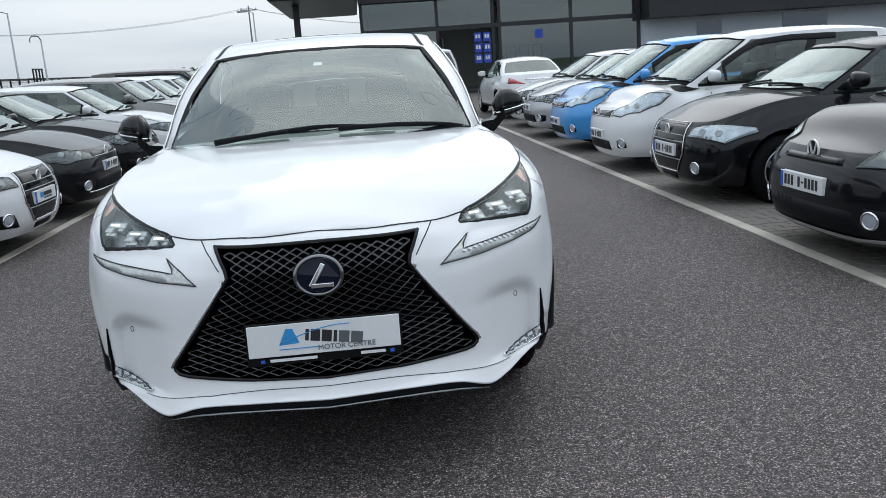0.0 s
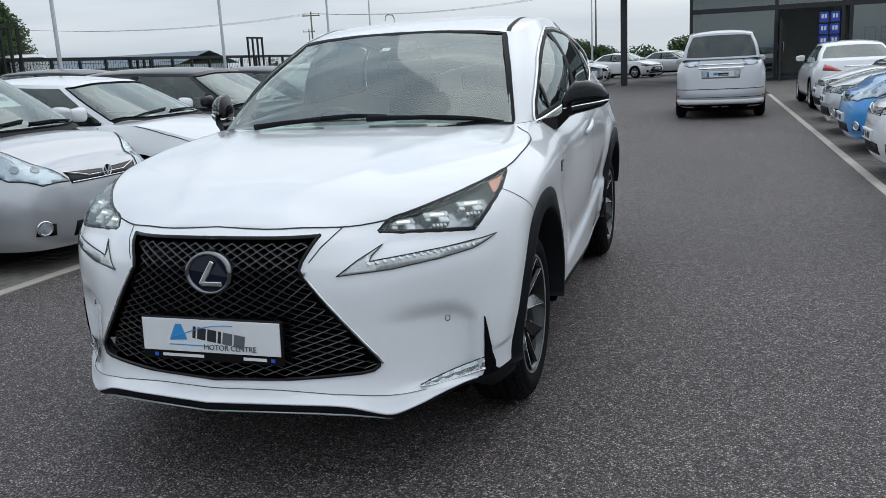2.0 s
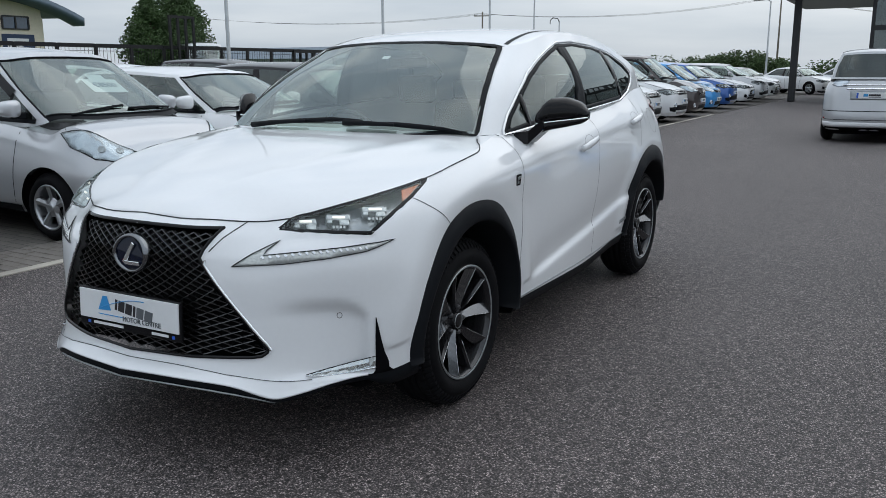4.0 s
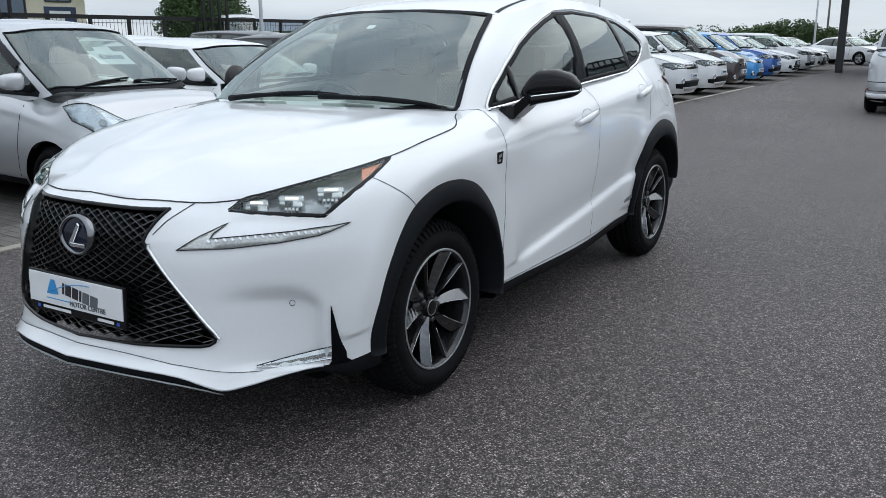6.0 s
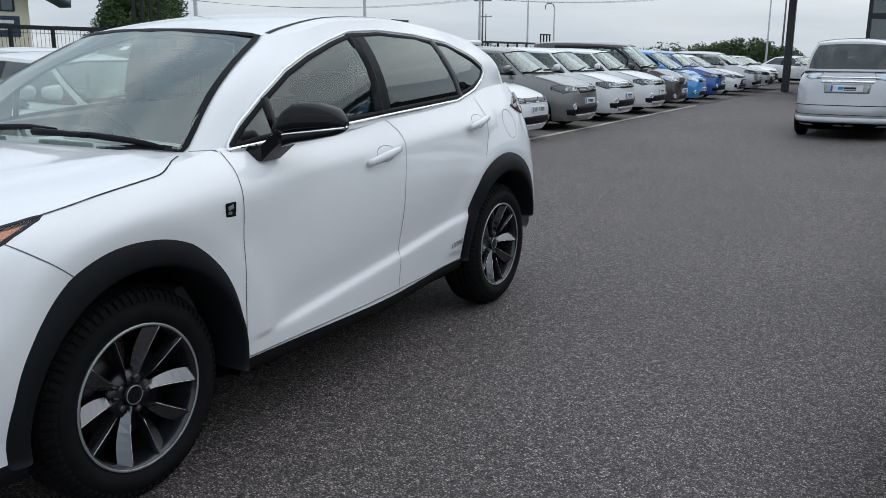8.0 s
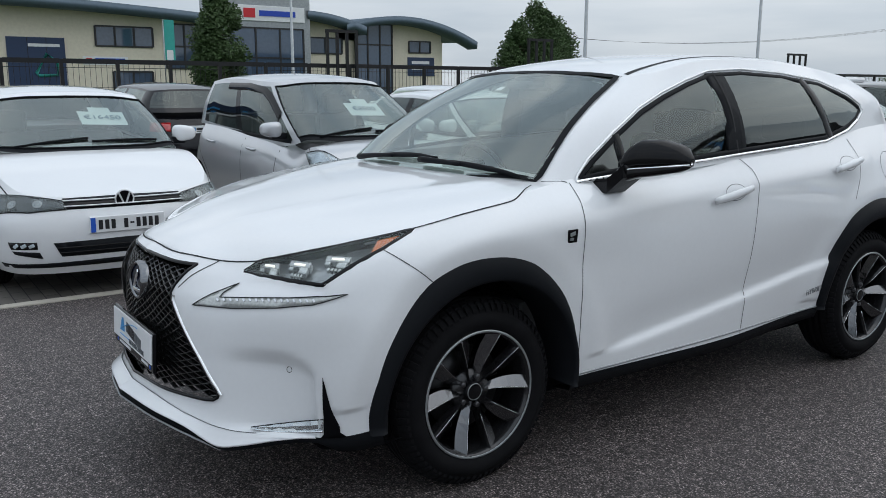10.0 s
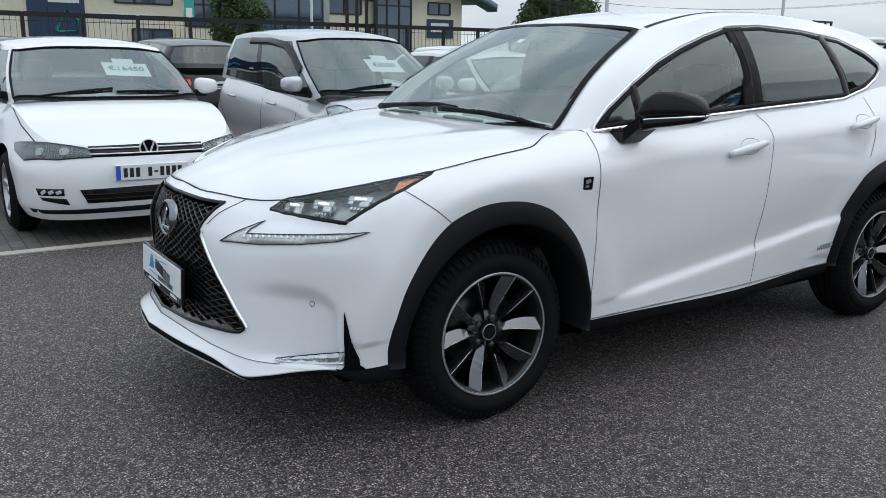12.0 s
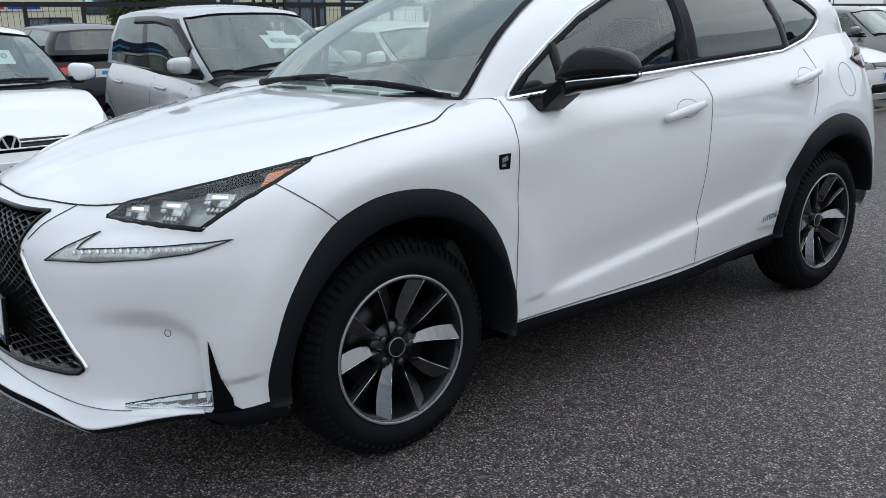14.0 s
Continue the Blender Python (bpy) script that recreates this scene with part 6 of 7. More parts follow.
HATCH = dict(L=4.25, W=1.79, H=1.475, fo=0.86, ro=0.76, hood=0.76, cowl=0.99, cowl_y=0.98, belt=0.96, tail=1.00, lean=0.28, top_y=1.80, roof_y=3.75, deck_y=4.05, wheel=0.315,
    lamp=[(0.43, 0.05, 0.655), (0.80, 0.22, 0.64), (0.86, 0.46, 0.70), (0.86, 0.52, 0.765), (0.76, 0.34, 0.785), (0.46, 0.09, 0.735)], badge=(0, 0.70, 0.065), lamp_mat=DARKLAMP, bar_w=0.009, plate=0.545, rplate=0.82, fog=[(0.69, 0.365)], rear_lamp=[(0.48, 0.80), (0.84, 0.80), (0.83, 0.93), (0.5, 0.93)],
    face=[("grille", [(0.44, 0.66), (0.44, 0.74), (0, 0.745)], GLOSS, 0.004), ("lower_intake", [(0.54, 0.30), (0.50, 0.43), (0, 0.44)], CLAD, 0.004), ], bars=[([(-0.44, 0.67), (0.44, 0.67)], CHROME), ([(-0.62, 0.29), (0.62, 0.29)], CHROME)], corner=[([(0.57, 0.30), (0.80, 0.32), (0.83, 0.42), (0.57, 0.43)], CLAD)])
MPV = dict(HATCH, L=3.90, W=1.695, H=1.60, fo=0.80, ro=0.62, hood=0.78, cowl=1.02, cowl_y=0.66, belt=0.99, tail=1.05, top_y=1.60, roof_y=3.5, deck_y=3.75, wheel=0.29, tumble=0.70,
    lamp=[(0.40, 0.05, 0.69), (0.60, 0.12, 0.67), (0.74, 0.28, 0.74), (0.80, 0.50, 0.86), (0.76, 0.66, 0.94), (0.66, 0.48, 0.91), (0.50, 0.22, 0.81)], lamp_dir=(0.45, -0.6, 0.66), lamp_mat=PALELAMP, guards=True, badge=(0, 0.71, 0.05), plate=0.45, rplate=0.80,
    corner=[([(0.55, 0.30), (0.72, 0.31), (0.70, 0.40), (0.55, 0.39)], CLAD)], face=[("grille", [(0.38, 0.66), (0.40, 0.745), (0, 0.73)], GLOSS, 0.006), ("lower_intake", [(0.42, 0.27), (0.40, 0.38), (0, 0.385)], CLAD, 0.004)], bars=[([(-0.40, 0.745), (-0.2, 0.70), (0.2, 0.70), (0.40, 0.745)], CHROME), ([(-0.38, 0.67), (0.38, 0.67)], CHROME)])
AUDI = dict(HATCH, L=4.45, H=1.42, roof_y=3.55, deck_y=4.1, trade=True, lamp=[(0.44, 0.04, 0.635), (0.80, 0.22, 0.60), (0.86, 0.48, 0.70), (0.84, 0.46, 0.745), (0.48, 0.08, 0.725)], corner=[([(0.48, 0.28), (0.80, 0.30), (0.80, 0.42), (0.56, 0.40)], CLAD)], badge=(0, 0.68, 0.05), plate=0.50,
    face=[("grille", [(0.26, 0.30), (0.40, 0.48), (0.38, 0.75), (0, 0.76)], GLOSS, 0.005), ("side_intake", [(0.82, 0.30), (0.82, 0.42), (0.55, 0.42), (0.5, 0.30)][:0] or [(0.2, 0.22), (0.2, 0.27), (0, 0.27)], CLAD, 0.003)], bars=[([(0.26, 0.30), (0.40, 0.48), (0.38, 0.75), (-0.38, 0.75), (-0.40, 0.48), (-0.26, 0.30), (0.26, 0.30)], CHROME), ([(-0.38, 0.64), (0.38, 0.64)], GALV), ([(-0.38, 0.58), (0.38, 0.58)], GALV), ([(-0.36, 0.42), (0.36, 0.42)], GALV)])
SUPERMINI = dict(AUDI, trade=False, lamp_mat=PALELAMP, fog=[(0.60, 0.36)], L=3.95, W=1.74, H=1.42, cowl_y=0.92, top_y=1.68, roof_y=3.45, deck_y=3.75, fo=0.80, ro=0.66)
LIFTBACK = dict(HATCH, L=4.48, W=1.745, H=1.49, cowl_y=0.72, top_y=1.80, roof_y=3.7, deck_y=4.25, hood=0.74, cowl=1.0, lamp=[(0.48, 0.08, 0.66), (0.74, 0.2, 0.67), (0.82, 0.45, 0.80), (0.74, 0.50, 0.88), (0.56, 0.25, 0.80)], badge=(0, 0.72, 0.072), plate=0.52, fog=[(0.66, 0.36)],
    face=[("grille", [(0.36, 0.66), (0.34, 0.70), (0, 0.70)], GLOSS, 0.004), ("lower_intake", [(0.55, 0.25), (0.50, 0.40), (0, 0.41)], CLAD, 0.004)], bars=[([(-0.72, 0.235), (-0.5, 0.225), (0.5, 0.225), (0.72, 0.235)], ALLOY)], bar_w=0.03)
SMALL_SUV = dict(HATCH, L=4.2, W=1.79, H=1.58, hood=0.86, cowl=1.08, cowl_y=0.95, belt=1.06, tail=1.10, top_y=1.65, roof_y=3.75, deck_y=4.05, wheel=0.335, lamp=[(0.46, 0.05, 0.76), (0.82, 0.22, 0.76), (0.86, 0.46, 0.83), (0.84, 0.46, 0.90), (0.5, 0.08, 0.865)], badge=(0, 0.82, 0.06), plate=0.58, fog=[(0.66, 0.48)],
    face=[("grille", [(0.46, 0.74), (0.46, 0.87), (0, 0.875)], GLOSS, 0.004), ("lower_intake", [(0.62, 0.34), (0.56, 0.48), (0, 0.49)], CLAD, 0.004), ("skid_plate", [(0.5, 0.25), (0.56, 0.32), (0, 0.32)], ALLOY, 0.006)], bars=[([(-0.45, 0.84), (0.45, 0.84)], CHROME), ([(-0.45, 0.79), (0.45, 0.79)], GALV)], trade=True)
SALOON = dict(HATCH, L=4.87, W=1.84, H=1.455, fo=0.93, ro=1.05, hood=0.75, cowl=1.0, cowl_y=1.10, belt=0.97, tail=1.03, lean=0.18, top_y=1.95, roof_y=3.45, deck_y=4.15, wheel=0.33, badge=(0, 0.70, 0.06), plate=0.50, rplate=0.80, rear_lamp=[(0.36, 0.80), (0.62, 0.83), (0.90, 0.84), (0.90, 0.98), (0.70, 0.93)], back=[("boot_trim", [(0.34, 0.90), (0.34, 0.92), (0, 0.925)], CHROME, 0.012), ("rear_diffuser", [(0.70, 0.24), (0.62, 0.34), (0, 0.35)], CLAD, 0.006)], corner=[([(0.70, 0.30), (0.86, 0.32), (0.84, 0.44), (0.72, 0.42)], CLAD)],
    face=[("grille", [(0.66, 0.26), (0.5, 0.55), (0.35, 0.60), (0, 0.60)], CLAD, 0.004), ("upper_grille", [(0.5, 0.66), (0.48, 0.71), (0, 0.72)], GLOSS, 0.004)], bars=[([(-0.5, 0.5), (0.5, 0.5)], GALV), ([(-0.56, 0.42), (0.56, 0.42)], GALV), ([(-0.6, 0.34), (0.6, 0.34)], GALV)], trade=True)
PEOPLE_VAN = dict(MPV, L=4.80, W=1.80, H=1.79, fo=0.92, ro=0.95, hood=0.86, cowl=1.10, cowl_y=0.85, belt=1.05, tail=1.22, lean=0.16, top_y=1.7, roof_y=4.50, deck_y=4.66, wheel=0.33, tumble=0.67, plate=0.5, rplate=0.90, sill_row=1, rear_lamp=[(0.50, 1.06), (0.70, 1.05), (0.89, 1.09), (0.88, 1.22), (0.70, 1.20), (0.50, 1.19)], trade=True, tail_mat=PALELAMP,
    back=[("tailgate_trim", [(0.42, 1.0), (0.44, 1.03), (0, 1.04)], CHROME, 0.012), ("bumper_insert", [(0.80, 0.24), (0.80, 0.30), (0, 0.30)], SHADE, 0.006), ("bumper_line", [(0.84, 0.60), (0.84, 0.615), (0, 0.615)], SEAM, 0.004), ("bumper_line", [(0.86, 0.44), (0.86, 0.45), (0, 0.45)], SEAM, 0.004), ("number_panel", [(0.36, 0.82), (0.38, 0.98), (0, 0.98)], GALV, 0.006), ("lamp_band", [(0.50, 1.08), (0.50, 1.10), (0, 1.10)], CHROME, 0.010), ("rear_skirt", [(0.88, 0.31), (0.88, 0.40), (0, 0.40)], WHITE, 0.012), ("reflector", [(0.86, 0.45), (0.86, 0.48), (0.80, 0.48), (0.80, 0.45)], REDLENS, 0.014)], lamp=[(0.46, 0.06, 0.74), (0.74, 0.2, 0.74), (0.84, 0.45, 0.86), (0.80, 0.50, 0.93), (0.54, 0.2, 0.86)])


def bay(y, side, x=None):
    """Nose-out pose in the row on one side of the lane."""
    if side < 0:
        return pose(x, y, -0.012, 0, math.degrees(math.atan(RISE)), 0) @ pose(0, 0, 0, 0, 0, 90)
    return pose(x, y, -0.012, 0, 0, -90)


FAMILY_HATCH = dict(HATCH, W=1.80, H=1.46, hood=0.735, cowl=0.99, cowl_y=0.94, tumble=0.70, fog=[], badge=(0, 0.695, 0.070), plate=0.535, lamp_dir=(0.40, -0.85, 0.34),
    lamp=[(0.40, 0.05, 0.655), (0.62, 0.12, 0.635), (0.83, 0.26, 0.640), (0.87, 0.44, 0.695), (0.86, 0.50, 0.745), (0.74, 0.30, 0.752), (0.42, 0.08, 0.715)],
    face=[("grille", [(0.41, 0.650), (0.41, 0.722), (0, 0.728)], GLOSS, 0.004), ("lower_intake", [(0.45, 0.325), (0.50, 0.425), (0, 0.435)], CLAD, 0.004), ("splitter", [(0.78, 0.245), (0.80, 0.275), (0, 0.285)], CLAD, 0.004)],
    bars=[([(-0.41, 0.668), (0.41, 0.668)], BADGE), ([(-0.41, 0.704), (0.41, 0.704)], BADGE), ([(-0.46, 0.355), (0.46, 0.355)], GLOSS), ([(-0.48, 0.390), (0.48, 0.390)], GLOSS)],
    corner=[([(0.58, 0.385), (0.79, 0.385), (0.81, 0.435), (0.58, 0.435)], GLOSS), ([(0.55, 0.315), (0.76, 0.350), (0.78, 0.372), (0.57, 0.362)], CLAD)], slots=[(0.62, 0.412), (0.68, 0.412), (0.74, 0.412)], price=("€16450", 0.22))
LEFT = [(-0.25, FAMILY_HATCH, WHITE, "white hatchback with slim grille and price card", -3.02), (2.22, dict(MPV, price=("€8500", 0.15)), SILVER, "silver small people carrier with chrome grille and price card", -2.98), (4.4, AUDI, WHITE, "white saloon with large framed grille", -2.85), (6.65, HATCH, BLACK, "black hatchback with slim grille", -2.85), (9.1, SALOON, BLACK, "black saloon in the parking row", -2.9), (11.9, HATCH, WHITE, "white small hatchback with trade plate", -2.9), (14.6, SMALL_SUV, GREY, "grey compact crossover with silver skid plate", -2.95), (17.3, SMALL_SUV, WHITE, "white compact crossover with trade plate", -3.0), (20.0, SMALL_SUV, WHITE, "white small crossover with dark grille", -3.0), (22.7, PEOPLE_VAN, PLUM, "dark brown people carrier in the parking row", -3.1), (25.5, MPV, BLUE, "light blue small people carrier", -3.2), (28.3, SMALL_SUV, NAVY, "royal blue crossover in the parking row", -3.2), (32.0, SALOON, WHITE, "white saloon with wide black grille", -3.2), (35.4, SMALL_SUV, SILVER, "silver crossover near the canopy", -3.2), (38.6, SALOON, WHITE, "white saloon near the canopy", -3.2)]
for y, spec, pm, lab, x in LEFT:
    make_car("parked_car", lab, spec, bay(y, -1, x), pm, "left row of parked cars")
RIGHT = [(1.46, LIFTBACK, BLACK, "black liftback with round chrome badge", 3.05), (4.13, SUPERMINI, BLACK, "black supermini with chrome-framed grille", 3.10), (6.66, MPV, WHITE, "white small people carrier with clear headlamps", 3.15), (9.2, MPV, BLUE, "bright blue small people carrier", 3.2), (11.7, HATCH, SILVER, "silver hatchback in the far bay", 3.25), (14.3, HATCH, WHITE, "white hatchback in the far bay", 3.4)]
for y, spec, pm, lab, x in RIGHT:
    make_car("parked_car", lab, spec, bay(y, 1, x), pm, "right row of parked cars")
make_car("parked_car", "silver people carrier seen from behind with dark tailgate glass", PEOPLE_VAN, pose(1.70, 14.75 + 4.8, 0, 0, 0, 180), SILVER)
make_car("parked_car", "white saloon seen from behind with red tail lamps", SALOON, pose(4.5, 16.2 + 4.87, 0, 0, 0, 180), WHITE)

SECOND = [(2.5, dict(SMALL_SUV, H=1.50), BLACK, "black hatchback seen from behind"), (5.3, SALOON, BLACK, "black saloon parked in the second row"), (8.0, HATCH, WHITE, "white hatchback parked in the second row"), (10.8, SMALL_SUV, BLACK, "black crossover parked in the second row"), (13.6, HATCH, WHITE, "white hatchback parked in the second row"), (-0.4, HATCH, BLACK, "black hatchback parked in the second row"), (-3.2, SALOON, SILVER, "silver saloon parked in the second row")]
for y, spec, pm, lab in SECOND:
    make_car("parked_car", lab, spec, pose(-9.4 - spec["L"], y, 0.13, 0, math.degrees(math.atan(RISE)), 0) @ pose(0, 0, 0, 0, 0, -90), pm, "second row of parked cars")
make_car("delivery_van", "white panel van with blue marks beyond the fence", dict(PEOPLE_VAN, H=2.5, rear_glass=False), pose(-20.0, 20.5, -0.05, 0, 0, 60), WHITE, "")
for x, y, pm in ((-1.5, 47.0, WHITE), (1.2, 49.5, SILVER), (-4.2, 44.5, WHITE)):
    make_car("parked_car", "pale saloon parked beyond the canopy", SALOON, pose(x, y, 0, 0, 0, 60), pm, "cars beyond the canopy")


# ---- dealership building and canopy ----
FY = 35.5
showroom = thing("showroom_building", "charcoal clad car showroom with tall glazed front", "building", kind="structure")
boxed("wall_back", (0.6, 45, 44.0, 44.3, 0, 4.4), CREAM, showroom)
boxed("wall_side", (0.6, 0.9, FY + 0.1, 44, 0, 4.4), CHARCOAL, showroom)
boxed("floor_slab", (0.6, 14, FY, 44, 0.0, 0.03), RENDER, showroom)
boxed("flat_roof", (0.2, 46, FY - 0.2, 45, 5.2, 5.4), CHARCOAL, showroom)
boxed("ceiling_panel", (0.7, 14, FY + 0.15, 44, 4.25, 4.35), RENDER, showroom)
boxed("fascia", (0.5, 13.48, FY - 0.35, FY + 0.1, 4.2, 5.38), CHARCOAL, showroom, bevel=0.02)
boxed("fascia", (13.5, 46, FY - 1.2, FY + 0.1, 2.75, 5.4), CHARCOAL, showroom, bevel=0.02)
boxed("render_wall", (13.5, 46, FY, FY + 0.25, 0, 2.75), RENDER, showroom)
for x in (13.5, 16.6, 20.0, 23.5, 27.0, 30.5):
    boxed("fascia_joint", (x, x + 0.02, FY - 1.204, FY - 1.19, 2.75, 5.4), SEAM, showroom)
boxed("window_pane", (16.2, 17.4, FY - 0.03, FY, 1.2, 2.55), PANEGLASS, showroom)
boxed("window_pane", (20.4, 22.6, FY - 0.03, FY, 0.2, 2.65), PANEGLASS, showroom)
boxed("fascia_lamp", (21.0, 21.6, FY - 1.3, FY - 1.2, 3.55, 3.7), PLATE, showroom)
for x in (0.6, 4.0, 6.55, 6.85, 10.2, 13.4):
    boxed("mullion", (x - 0.07, x + 0.07, FY - 0.06, FY + 0.1, 0, 4.25), CHARCOAL, showroom)
boxed("transom", (0.6, 13.4, FY - 0.07, FY + 0.09, 2.86, 3.06), CHARCOAL, showroom)
boxed("plinth", (0.6, 13.4, FY - 0.07, FY + 0.09, 0, 0.12), CHARCOAL, showroom)
for a, b in ((0.67, 3.93), (4.07, 6.48), (6.92, 10.13), (10.27, 13.33)):
    boxed("upper_pane", (a, b, FY, FY + 0.012, 3.06, 4.2), SHOPGLASS, showroom)
    if a != 4.07:
        boxed("lower_pane", (a, b, FY, FY + 0.012, 0.12, 2.86), SHOPGLASS, showroom)
# raised sign on the fascia as plain white blocks
sb = boxed("fascia_sign", (4.6, 13.2, FY - 0.40, FY - 0.352, 4.35, 5.3), CHARCOAL, showroom)
for k, w in enumerate((0.55, 0.2, 0.5, 0.5, 0.2, 0.5, 0.5, 0.5, 0.5, 0.5, 0.5)):
    boxed("sign_mark", (4.9 + 0.75 * k, 4.9 + 0.75 * k + w, FY - 0.43, FY - 0.40, 4.5, 5.1), PLATE, sb)
door = boxed("door_frame", (4.10, 4.18, FY - 0.9, FY, 0.02, 2.5), CHARCOAL, showroom)
boxed("door_leaf", (4.12, 4.15, FY - 0.88, FY - 0.02, 0.15, 2.4), SHOPGLASS, door)
put_mesh("pull_handle", *tube([(4.2, FY - 0.8, 0.9), (4.26, FY - 0.8, 0.95), (4.26, FY - 0.8, 1.5), (4.2, FY - 0.8, 1.55)], 0.018, 6), CHROME, door)
for k in range(3):
    for j in range(2):
        p = tagged(boxed("wall_poster", (5.65 + j * 0.42, 5.99 + j * 0.42, FY - 0.10, FY - 0.085, 1.30 + k * 0.48, 1.70 + k * 0.48), SIGNBLUE, None), "blue poster with white figures on showroom glass", "poster", "window posters")
        boxed("poster_mark", (5.72 + j * 0.42, 5.80 + j * 0.42, FY - 0.104, FY - 0.10, 1.45 + k * 0.48, 1.62 + k * 0.48), PLATE, p)
        boxed("poster_mark", (5.84 + j * 0.42, 5.92 + j * 0.42, FY - 0.104, FY - 0.10, 1.45 + k * 0.48, 1.62 + k * 0.48), PLATE, p)
p = tagged(boxed("wall_poster", (8.5, 8.85, FY - 0.03, FY - 0.015, 2.25, 2.65), SIGNBLUE, None), "blue poster with white figures on showroom glass", "poster", "window posters")
for k in range(3):
    f = tagged(boxed("picture_frame", (8.6 + k * 0.75, 9.15 + k * 0.75, 43.9, 43.98, 1.4, 2.1), GLOSS, None), "black framed picture on showroom wall", "picture", "showroom pictures")
    boxed("mount", (8.66 + k * 0.75, 9.09 + k * 0.75, 43.88, 43.9, 1.46, 2.04), PLATE, f)
tagged(boxed("reception_desk", (2.0, 4.2, 40.5, 41.2, 0.03, 1.1), CHARCOAL, None, bevel=0.03), "dark reception desk inside the showroom", "desk")
canopy = thing("canopy", "flat charcoal entrance canopy on a steel column", "canopy", kind="structure")
boxed("canopy_roof", (-3.25, 0.5, 33.0, 46.0, 4.42, 5.2), CHARCOAL, canopy, bevel=0.02)
boxed("canopy_soffit", (-3.15, 0.4, 33.1, 45.9, 4.39, 4.42), CHARCOAL, canopy)
for y in (36.0,):
    boxed("column", (-2.43, -2.15, y - 0.14, y + 0.14, 0.0, 4.40), CHARCOAL, canopy, bevel=0.03)

# ---- boundary fence with gate posts ----
FX = -18.0
fence = thing("boundary_fence", "black steel mesh fence with square posts and top rail", "fence")
post = None
for k in range(62):
    y = -14 + 1.25 * k
    if post is None:
        post = boxed("fence_post", (-0.04, 0.04, -0.04, 0.04, -0.1, 2.14), FENCE, fence)
        me_post = post.data
        post.location = (FX, y, 0)
    else:
        o = new("fence_post", me_post)
        o.parent = fence
        o.location = (FX, y, 0)
    r = boxed("top_rail", (FX - 0.03, FX + 0.03, y + 0.04, y + 1.21, 2.04, 2.15), FENCE, fence)
V, F = [], []
for k in range(620):
    y = -14 + 0.125 * k
    o = len(V)
    for z in (0.1, 2.04):
        V += [(FX - 0.004, y - 0.004, z), (FX + 0.004, y - 0.004, z), (FX + 0.004, y + 0.004, z), (FX - 0.004, y + 0.004, z)]
    F += [(o, o + 1, o + 5, o + 4), (o + 1, o + 2, o + 6, o + 5), (o + 2, o + 3, o + 7, o + 6), (o + 3, o, o + 4, o + 7)]
for z in (0.3, 0.9, 1.5, 1.95):
    o = len(V)
    for y in (-14, 63.5):
        V += [(FX - 0.006, y, z - 0.006), (FX + 0.006, y, z - 0.006), (FX + 0.006, y, z + 0.006), (FX - 0.006, y, z + 0.006)]
    F += [(o, o + 1, o + 5, o + 4), (o + 1, o + 2, o + 6, o + 5), (o + 2, o + 3, o + 7, o + 6), (o + 3, o, o + 4, o + 7)]
tagged(put_mesh("fence_mesh", V, F, FENCE, fence, smooth=False), kind="stuff")


def gate_guide(y, h, w=0.75):
    g = thing("gate_guide", "black steel gate guide frame with upright bars above the fence", "gate post", pose(FX + 0.15, y, 0), "gate guides")
    for k in range(4):
        boxed("upright", (-0.035, 0.035, -w / 2 + k * w / 3 - 0.035, -w / 2 + k * w / 3 + 0.035, 0, h), FENCE, g)
    boxed("head_bar", (-0.04, 0.04, -w / 2 - 0.04, w / 2 + 0.04, h, h + 0.08), FENCE, g)
    return g


for y, h, w in ((9.45, 2.98, 0.9), (16.65, 2.98, 0.97), (22.65, 2.02, 1.1), (30.8, 2.85, 1.25), (47.2, 2.6, 1.4)):
    gate_guide(y, h, w)


# ---- lamp columns and power poles ----
def lamp_column(x, y, h, arm=0.0, az=180):
    p = thing("lamp_column", "tall slim galvanised lamp column", "lamp post", pose(x, y, 0, 0, 0, az), "lamp columns")
    put_mesh("column_shaft", *tube([(0, 0, -0.1), (0, 0, 1.2), (0, 0, 1.25), (0, 0, h)], [0.085, 0.085, 0.065, 0.04], 10), GALV, p)
    if arm:
        put_mesh("bracket", *tube([(0, 0, h - 0.05), (arm * 0.3, 0, h + 0.06), (arm, 0, h + 0.10)], 0.028, 6), GALV, p)
        boxed("lantern", (arm - 0.1, arm + 0.55, -0.11, 0.11, h + 0.05, h + 0.16), GALV, p, bevel=0.03)
    return p


